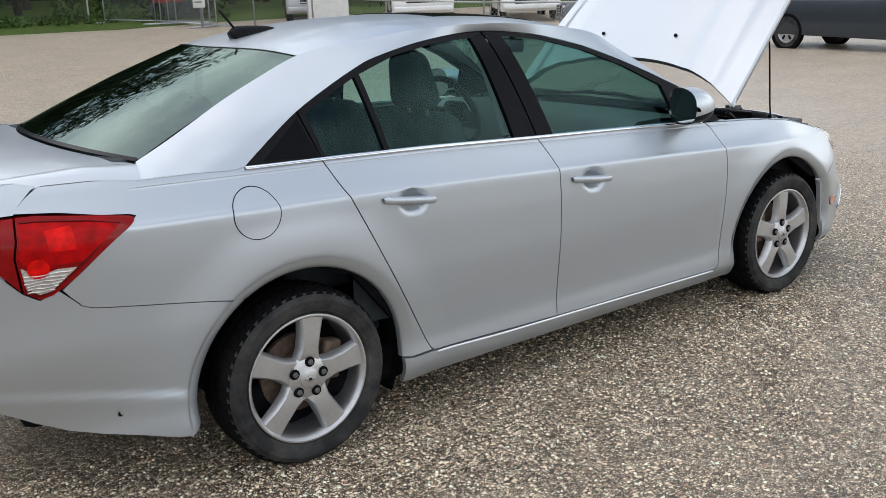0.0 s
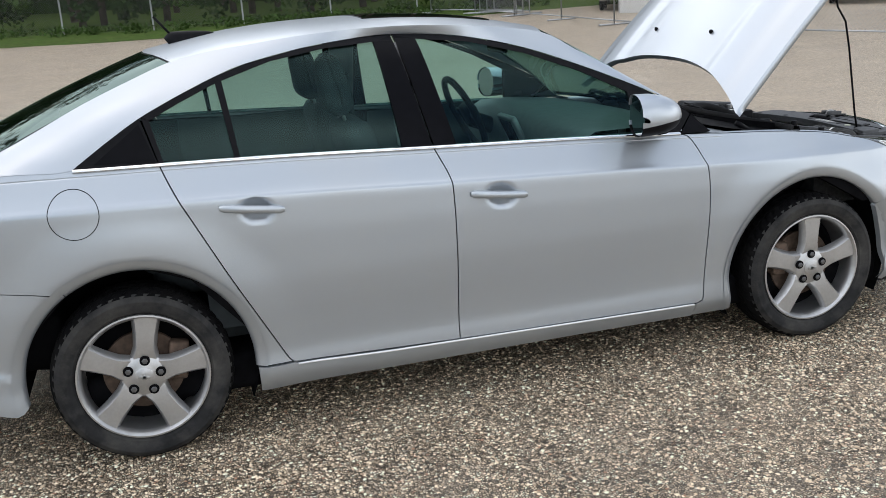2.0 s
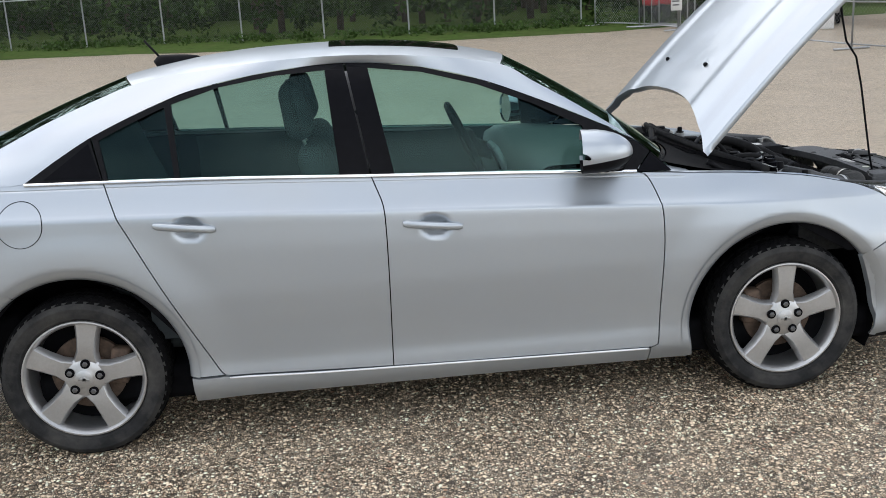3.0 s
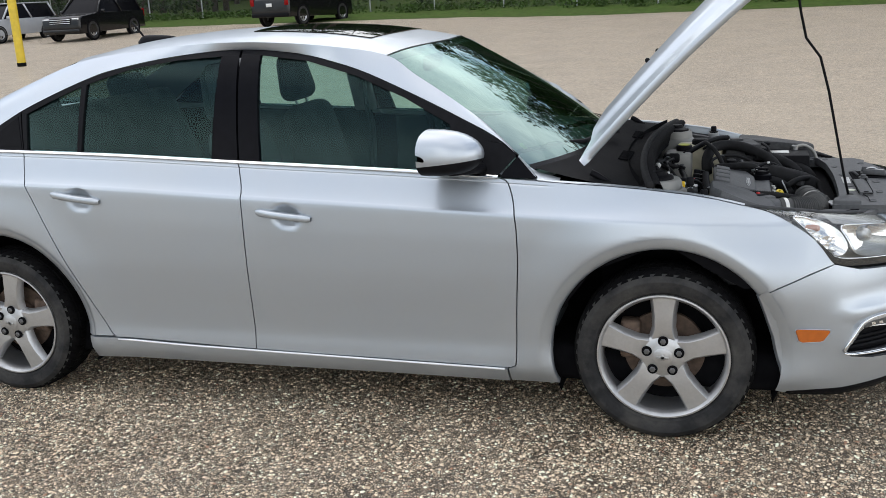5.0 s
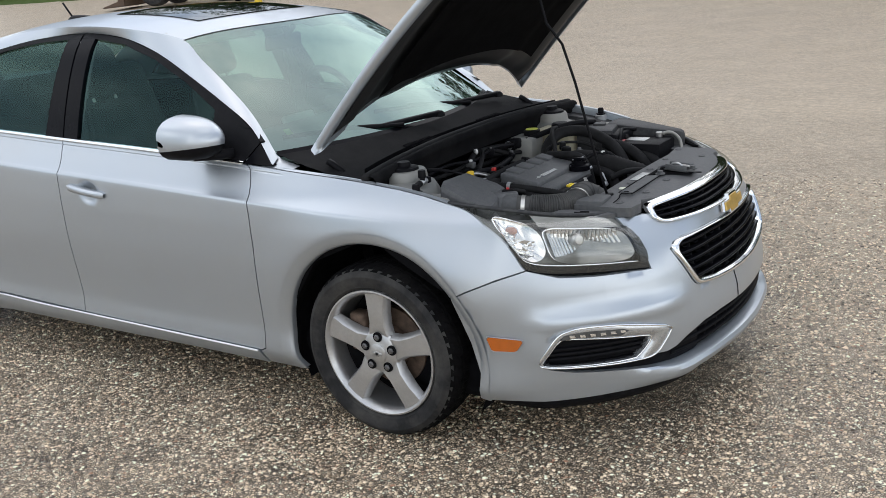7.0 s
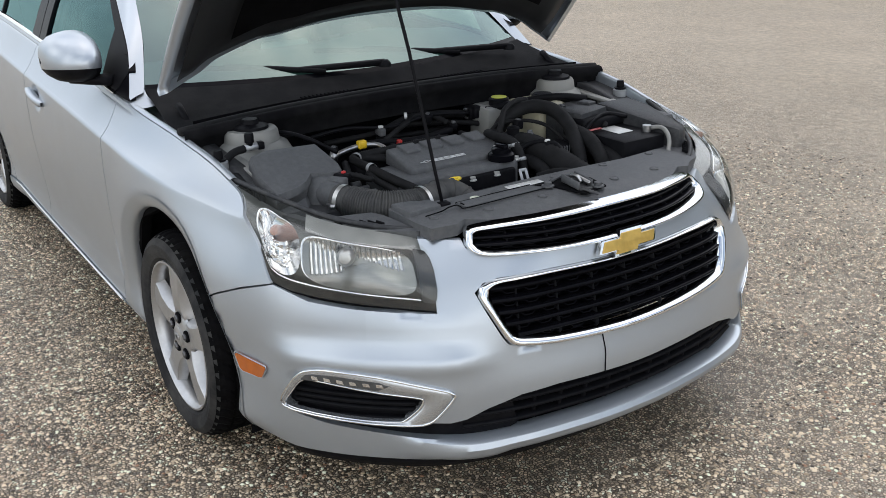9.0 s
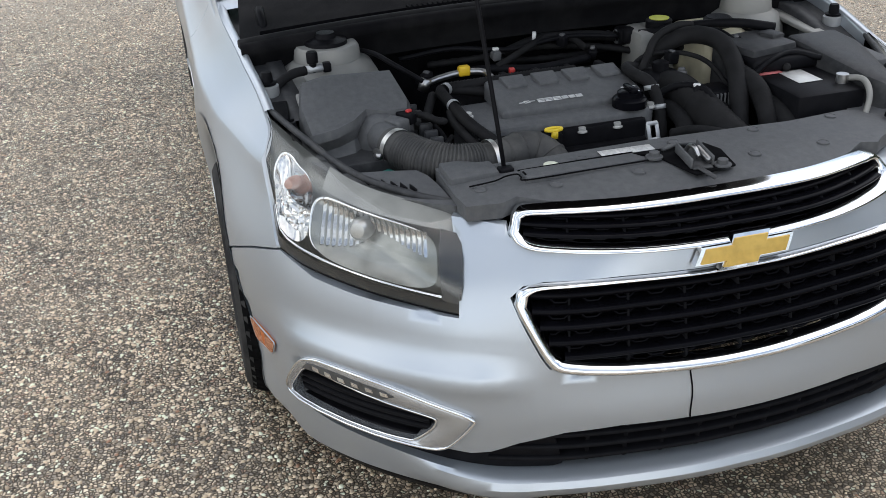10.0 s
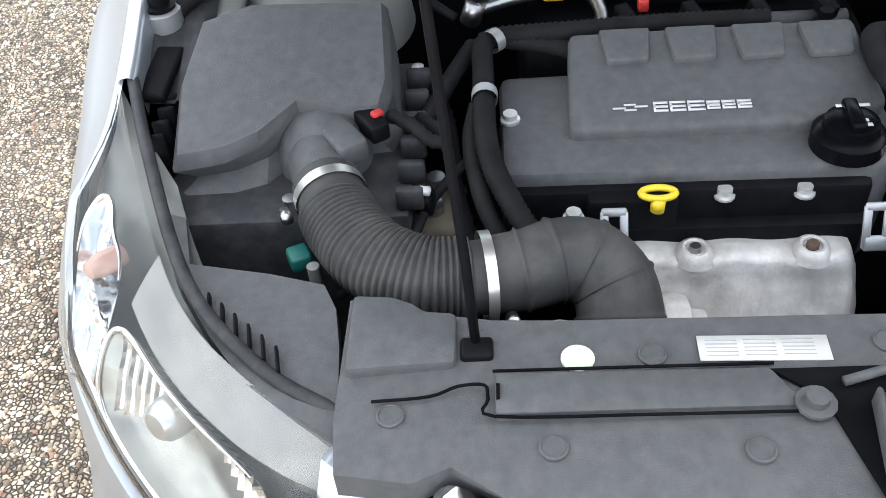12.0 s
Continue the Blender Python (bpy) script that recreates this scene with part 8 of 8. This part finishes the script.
LINE = [(9.6, 29.0), (10.6, 27.2), (11.0, 24.6), (11.35, 21.8), (11.6, 19.0), (12.0, 16.2), (12.7, 13.4), (13.6, 10.7)]
for a, b in zip(LINE, LINE[1:]):
    fence_panel(a, b)
for k in range(3):
    fence_panel((10.7 + 0.22 * k, 27.0 - 0.08 * k), (11.1 + 0.26 * k, 24.7 + 0.1 * k))
sign = thing("sign", "white notice sign on the fence, unreadable print", "sign")
ax, ay = 10.92, 24.4
part("board", box((0.02, 0.46, 0.62), (ax - 0.04, ay, ground_z(ax, ay) + 0.92), 0.004, 1, (0, 0, 24)), WHITE, sign)
for k in range(4):
    if k == 0:
        continue
    part("print_bar", box((0.004, 0.30 - 0.03 * (k % 2), 0.035), (ax - 0.056, ay + 0.006, ground_z(ax, ay) + 1.10 - 0.11 * k), 0, 1, (0, 0, 24)), BAY, sign)
word = bpy.data.curves.new("word", "FONT")
word.body, word.size, word.extrude, word.align_x, word.align_y = "NOTICE", 0.10, 0.001, "CENTER", "CENTER"
word.materials.append(BAY)
print_word = new("print_word", word)
print_word.parent = sign
print_word.matrix_basis = Matrix.Translation((ax - 0.054, ay + 0.004, ground_z(ax, ay) + 1.12)) @ Matrix.Rotation(radians(24), 4, "Z") @ Matrix(((0, 0, -1, 0), (-1, 0, 0, 0), (0, 1, 0, 0), (0, 0, 0, 1)))
pole = thing("bollard_pole", "tall yellow painted steel post in the lot", "post", at=Matrix.Translation((-15.1, 17.7, ground_z(0, 17.7))))
part("tube", lathe([(0.11, -0.1), (0.11, 2.6), (0.09, 2.66), (0, 2.68)], 20), YELLOW, pole)
part("base_ring", lathe([(0.115, 0.0), (0.115, 0.10), (0.11, 0.10)], 20), BAY_DARK, pole, "dark ring round the foot")

# parked vehicles
def vehicle(name, label, mat, at, length, width, height, belt_z, nose, tail, hood_z, wheel=0.38, pickup=False, chrome=True):
    """A car with body, glass house, wheels, lamps and bumpers; local x points ahead."""
    v = thing(name, label, "car" if not pickup else "truck", at=at)
    L, W = length, width / 2
    clear = 0.26
    low = [(-L / 2 + 0.05, clear + 0.1), (-L / 2, clear + 0.28), (-L / 2 + 0.02, belt_z - 0.05), (-L / 2 + 0.10, belt_z), (L / 2 - nose - 0.1, belt_z), (L / 2 - nose + 0.2, hood_z + 0.02), (L / 2 - 0.22, hood_z - 0.08), (L / 2 - 0.03, hood_z - 0.22), (L / 2, clear + 0.25), (L / 2 - 0.10, clear)]
    bm = bmesh.new()
    sides = []
    for y, inn in ((-W, 0.0), (-W * 0.92, -0.03), (W * 0.92, -0.03), (W, 0.0)):
        sides.append([bm.verts.new((x * (1.0 if abs(y) < W else 0.965), y, z)) for x, z in low])
    for a, b in zip(sides, sides[1:]):
        for k in range(len(low)):
            j = (k + 1) % len(low)
            bm.faces.new((a[k], a[j], b[j], b[k]))
    bm.faces.new(sides[0][::-1])
    bm.faces.new(sides[-1])
    bmesh.ops.recalc_face_normals(bm, faces=bm.faces)
    bmesh.ops.bevel(bm, geom=bm.edges[:], offset=0.055, segments=2, affect="EDGES", profile=0.5, clamp_overlap=True)
    sharpen(bm, 40)
    body = part("body", bm, mat, v)
    back = -L / 2 + (tail if not pickup else L * 0.42)
    front = L / 2 - nose
    top_r, top_f = back + (0.25 if not pickup else 0.1), front - 0.75
    bm = bmesh.new()
    rows = []
    for x, z, w in ((back, belt_z - 0.01, 0.93), (top_r, height - 0.05, 0.74), ((top_r + top_f) / 2, height, 0.76), (top_f, height - 0.04, 0.74), (front, belt_z - 0.01, 0.93)):
        rows.append([bm.verts.new((x, y * W * w, z - (0.03 if abs(y) == 1 and z > belt_z else 0))) for y in (-1, -0.8, 0.8, 1)])
    for a, b in zip(rows, rows[1:]):
        for k in range(3):
            bm.faces.new((a[k], a[k + 1], b[k + 1], b[k]))
    bm.faces.new([r[0] for r in rows])
    bm.faces.new([r[-1] for r in rows][::-1])
    bmesh.ops.recalc_face_normals(bm, faces=bm.faces)
    bmesh.ops.bevel(bm, geom=bm.edges[:], offset=0.035, segments=2, affect="EDGES", profile=0.5, clamp_overlap=True)
    sharpen(bm, 40)
    house = part("glass_house", bm, GLOSS_BLACK, v, "dark windows")
    part("roof", box((top_f - top_r + 0.1, W * 1.5, 0.05), ((top_r + top_f) / 2, 0, height + 0.005), 0.02), mat, v)
    for s in (-1, 1):
        for x in (back + 0.05, (back + front) / 2 - 0.1, front - 0.02):
            lean = 0.2 * W
            part("pillar", tube([(x, s * W * 0.945, belt_z), (x + (0.25 if x < 0 else (-0.7 if x > front - 0.1 else 0.0)), s * W * 0.765, height - 0.03)], 0.045, 6), mat, v)
        for x in (-L * 0.30, L * 0.315):
            wh = new("wheel")
            wh.parent = v
            wh.matrix_basis = Matrix.Translation((x, s * (W - 0.10), wheel)) @ Matrix.Rotation(0 if s < 0 else math.pi, 4, "Z")
            part("tyre", lathe([(wheel * 0.66, -0.10), (wheel * 0.92, -0.115), (wheel, -0.06), (wheel, 0.10), (wheel * 0.6, 0.11)], 28, "y"), TYRE_RUBBER, wh)
            part("rim", lathe([(wheel * 0.66, -0.10), (wheel * 0.60, -0.06), (wheel * 0.2, -0.09), (0, -0.095)], 20, "y"), ALLOY if chrome else BAY, wh)
            for k in range(5):
                b = box((0.05, 0.02, wheel * 0.30), (0, -0.085, wheel * 0.38), 0.005, 1)
                b.transform(Matrix.Rotation(2 * math.pi * k / 5, 4, "Y"))
                part("spoke_gap", b, BAY_DARK, wh)
            part("arch", lathe([(wheel * 1.16, -0.112), (wheel * 1.16, 0.0), (wheel * 0.99, 0.0), (wheel * 0.99, -0.112)], 28, "y", closed=True), BAY_DARK, wh)
        part("headlamp", box((0.10, 0.36, 0.15), (L / 2 - 0.09, s * (W - 0.24), hood_z - 0.24), 0.03), CLEAR_LENS, v)
        part("tail_lamp", box((0.06, 0.18, 0.36), (-L / 2 + 0.02, s * (W - 0.12), belt_z - 0.12), 0.02), RED_LENS, v)
        part("door_mirror", box((0.12, 0.20, 0.14), (front - 0.25, s * (W + 0.08), belt_z + 0.06), 0.04), mat, v)
    part("grille", box((0.06, W * 1.1, 0.26), (L / 2 - 0.03, 0, hood_z - 0.30), 0.02), BLACK, v)
    if chrome:
        for k in range(3):
            part("grille_bar", box((0.03, W * 1.06, 0.025), (L / 2 + 0.005, 0, hood_z - 0.22 - 0.08 * k), 0.008, 1), CHROME, v)
    part("front_bumper", box((0.14, W * 1.9, 0.16), (L / 2 - 0.04, 0, clear + 0.14), 0.04), BLACK if pickup else mat, v)
    part("rear_bumper", box((0.12, W * 1.9, 0.18), (-L / 2 + 0.03, 0, clear + 0.20), 0.04), CHROME if pickup else BLACK, v)
    part("plate", box((0.01, 0.30, 0.15), (-L / 2 - 0.012, 0, belt_z - 0.28), 0.004, 1), LABEL, v)
    return v


def park(x, y, heading, size=1.0):
    return Matrix.Translation((x, y, ground_z(x, y))) @ Matrix.Rotation(radians(heading), 4, "Z") @ Matrix.Scale(size, 4)


def car_paint(name, color):
    return material(name, color, rough=0.25, metal=0.1, spec=0.3, coat=0.3, vary=0.04, scale=3)


SLATE_CAR = car_paint("slate_car", (0.035, 0.042, 0.05))
BLACK_CAR, SILVER_CAR, GREY_CAR, WHITE_CAR = car_paint("black_car", (0.005, 0.005, 0.006)), car_paint("silver_car", (0.42, 0.43, 0.45)), car_paint("grey_car", (0.12, 0.125, 0.13)), car_paint("white_car", (0.74, 0.74, 0.73))
# sizes below 1 shrink a vehicle to fit the camera's view
vehicle("suv", "black utility wagon with a chrome grille, scaled to fit the camera's view", BLACK_CAR, park(-19.6, 27.4, -90, 0.78), 5.2, 2.02, 1.90, 1.15, 1.45, 0.2, 1.12, 0.40)
vehicle("suv", "black luxury utility wagon seen from behind", BLACK_CAR, park(-12.4, 29.9, 80, 0.82), 5.2, 2.02, 1.90, 1.15, 1.45, 0.2, 1.12, 0.40)
vehicle("minivan", "silver crossover parked beside the black utility wagon", SILVER_CAR, park(-23.6, 27.6, -95, 0.78), 4.9, 1.95, 1.75, 1.05, 1.2, 0.15, 1.0, 0.35)
vehicle("suv", "white crossover facing the lot behind the fence", WHITE_CAR, park(17.6, 22.6, -122), 4.7, 1.88, 1.70, 1.04, 1.3, 0.2, 1.0, 0.36)
vehicle("car", "white sedan behind the temporary fence", WHITE_CAR, park(20.6, 20.9, -125), 4.6, 1.82, 1.48, 0.95, 1.35, 0.7, 0.86, 0.33)
vehicle("minivan", "silver van behind the temporary fence", SILVER_CAR, park(15.4, 25.4, -118), 4.9, 1.92, 1.72, 1.02, 1.2, 0.15, 0.98, 0.34)
vehicle("suv", "dark grey crossover seen from its side", GREY_CAR, park(19.0, 14.6, 142, 0.9), 4.6, 1.86, 1.68, 1.02, 1.3, 0.2, 0.98, 0.36)
vehicle("pickup_truck", "dark slate pickup truck with silver wheels", SLATE_CAR, park(16.95, 6.75, -96, 0.8), 5.6, 2.0, 1.90, 1.20, 1.5, 0.3, 1.15, 0.40, pickup=True)

# white door panel leaning on the fence, and a red machine
panel = thing("door_panel", "white flat panel standing behind the fence", "panel", at=park(14.0, 22.2, 35))
part("sheet", box((0.05, 1.3, 1.95), (0, 0, 0.98), 0.01), WHITE, panel)
part("frame_edge", box((0.06, 0.06, 1.95), (0.01, 0.66, 0.98), 0.01), GALV, panel)
RED = material("red_paint", (0.45, 0.03, 0.04), rough=0.4, vary=0.15, scale=5)
quad = thing("utility_machine", "small red machine with black tyres behind the fence", "machine", at=park(12.2, 29.0, 200))
part("hood", box((0.9, 0.6, 0.35), (0.5, 0, 0.75), 0.08), RED, quad)
part("fender", box((0.5, 0.95, 0.16), (-0.5, 0, 0.78), 0.05), RED, quad)
part("seat", box((0.6, 0.35, 0.16), (-0.25, 0, 0.95), 0.05), BLACK, quad)
part("handlebar", tube([(0.25, -0.35, 1.08), (0.30, 0, 1.12), (0.25, 0.35, 1.08)], 0.02, 8), BLACK, quad)
for x in (-0.6, 0.65):
    for y in (-0.42, 0.42):
        part("tyre", lathe([(0.14, -0.12), (0.28, -0.12), (0.31, -0.05), (0.31, 0.05), (0.28, 0.12), (0.14, 0.12)], 20, "y", (x, y, 0.31)), TYRE_RUBBER, quad)

# wheel loader
loader = thing("wheel_loader", "yellow wheel loader with a rusty bucket", "loader", at=park(-27.6, 27.4, -160))
LOADER = material("loader_yellow", (0.42, 0.28, 0.03), rough=0.55, vary=0.25, scale=3, dirt=(0.16, 0.12, 0.08), dirt_scale=2, dirt_amount=0.5)
part("rear_body", box((2.6, 1.5, 1.1), (-1.3, 0, 1.45), 0.12), LOADER, loader)
part("cab", box((1.3, 1.4, 1.5), (0.1, 0, 2.5), 0.08, 2, (0, 0, 0), (0.9, 0.9)), GLOSS_BLACK, loader)
part("cab_roof", box((1.4, 1.5, 0.1), (0.1, 0, 3.28), 0.04), LOADER, loader)
part("front_frame", box((1.2, 1.1, 0.8), (1.4, 0, 1.1), 0.08), LOADER, loader)
for y in (-0.5, 0.5):
    part("arm", tube([(1.2, y, 1.6), (2.2, y, 1.3), (3.0, y, 0.6)], 0.13, 8), LOADER, loader)
bucket = [(2.9, 0.12), (3.9, 0.05), (3.95, 0.10), (3.2, 0.30), (3.05, 0.75), (3.35, 1.15), (3.25, 1.2), (2.9, 0.85)]
bm = loft([[Vector((x, y, z)) for x, z in bucket] for y in np.linspace(-1.25, 1.25, 6)], closed=True)
ends = bmesh.new()
for y in (-1.25, 1.25):
    ends.faces.new([ends.verts.new((x, y, z)) for x, z in bucket])
join(bm, ends)
bmesh.ops.recalc_face_normals(bm, faces=bm.faces)
part("bucket", bm, RUST, loader, "rusty steel bucket", smooth_faces=False)
for x in (-1.6, 1.5):
    for s in (-1, 1):
        wh = new("wheel")
        wh.parent = loader
        wh.matrix_basis = Matrix.Translation((x, s * 1.0, 0.72)) @ Matrix.Rotation(0 if s < 0 else math.pi, 4, "Z")
        part("tyre", lathe([(0.36, -0.22), (0.64, -0.24), (0.72, -0.14), (0.72, 0.18), (0.36, 0.2)], 28, "y"), TYRE_RUBBER, wh)
        part("rim", lathe([(0.37, -0.2), (0.32, -0.12), (0.14, -0.12), (0.14, -0.2), (0, -0.2)], 20, "y"), LOADER, wh)

# ---- loose pebbles on the seal round the car ----
def build_stones():
    rng = np.random.default_rng(11)
    k = 260000
    xy = np.column_stack((rng.uniform(-3.6, 6.8, k), rng.uniform(-4.6, 3.2, k)))
    # thinning out with the distance from the car's front and right side, none under it
    dx = np.maximum(np.maximum(-0.9 - xy[:, 0], xy[:, 0] - 3.6), 0)
    dy = np.maximum(np.maximum(-0.9 - xy[:, 1], xy[:, 1] - 0.9), 0)
    gap = np.hypot(dx, dy)
    keep = (rng.uniform(0, 1, k) < np.clip(1.05 - gap / 3.2, 0, 1) ** 1.2) & ((gap > 0) | (xy[:, 1] < -0.35))
    xy = xy[keep][:110000]
    n = len(xy)
    size = rng.uniform(0.0028, 0.0068, n)
    long_ = rng.uniform(1.0, 1.5, n)
    turn = rng.uniform(0, math.pi, n)
    tall = size * rng.uniform(0.45, 0.8, n)
    ring = np.arange(5) * 2 * math.pi / 5
    co = np.zeros((n, 11, 3))
    for lay, (r, h) in enumerate(((1.0, -0.15), (0.80, 0.62))):
        jit = rng.uniform(0.85, 1.15, (n, 5))
        px, py = np.cos(ring)[None] * jit * r * size[:, None] * long_[:, None], np.sin(ring)[None] * jit * r * size[:, None]
        c, s = np.cos(turn)[:, None], np.sin(turn)[:, None]
        co[:, lay * 5:lay * 5 + 5, 0] = xy[:, :1] + px * c - py * s
        co[:, lay * 5:lay * 5 + 5, 1] = xy[:, 1:] + px * s + py * c
        co[:, lay * 5:lay * 5 + 5, 2] = tall[:, None] * h
    co[:, 10, :2] = xy
    co[:, 10, 2] = tall
    quad = [(k, (k + 1) % 5, 5 + (k + 1) % 5, 5 + k) for k in range(5)]
    tri = [(5 + k, 5 + (k + 1) % 5, 10) for k in range(5)]
    base = (np.arange(n) * 11)[:, None, None]
    q, t = (np.array(quad)[None] + base).reshape(-1), (np.array(tri)[None] + base).reshape(-1)
    me = bpy.data.meshes.new("loose_gravel")
    me.vertices.add(n * 11)
    me.vertices.foreach_set("co", co.reshape(-1))
    me.loops.add(len(q) + len(t))
    me.loops.foreach_set("vertex_index", np.concatenate((q, t)).astype(np.int32))
    count = np.concatenate((np.full(n * 5, 4), np.full(n * 5, 3)))
    me.polygons.add(len(count))
    me.polygons.foreach_set("loop_start", np.concatenate(([0], np.cumsum(count)[:-1])).astype(np.int32))
    me.polygons.foreach_set("use_smooth", np.ones(len(count), dtype=bool))
    me.update(calc_edges=True)
    me.validate()
    me.materials.append(STONE)
    tagged(new("loose_gravel", me), "tan and grey pebbles of the chip-sealed lot", "gravel", kind="stuff")


build_stones()
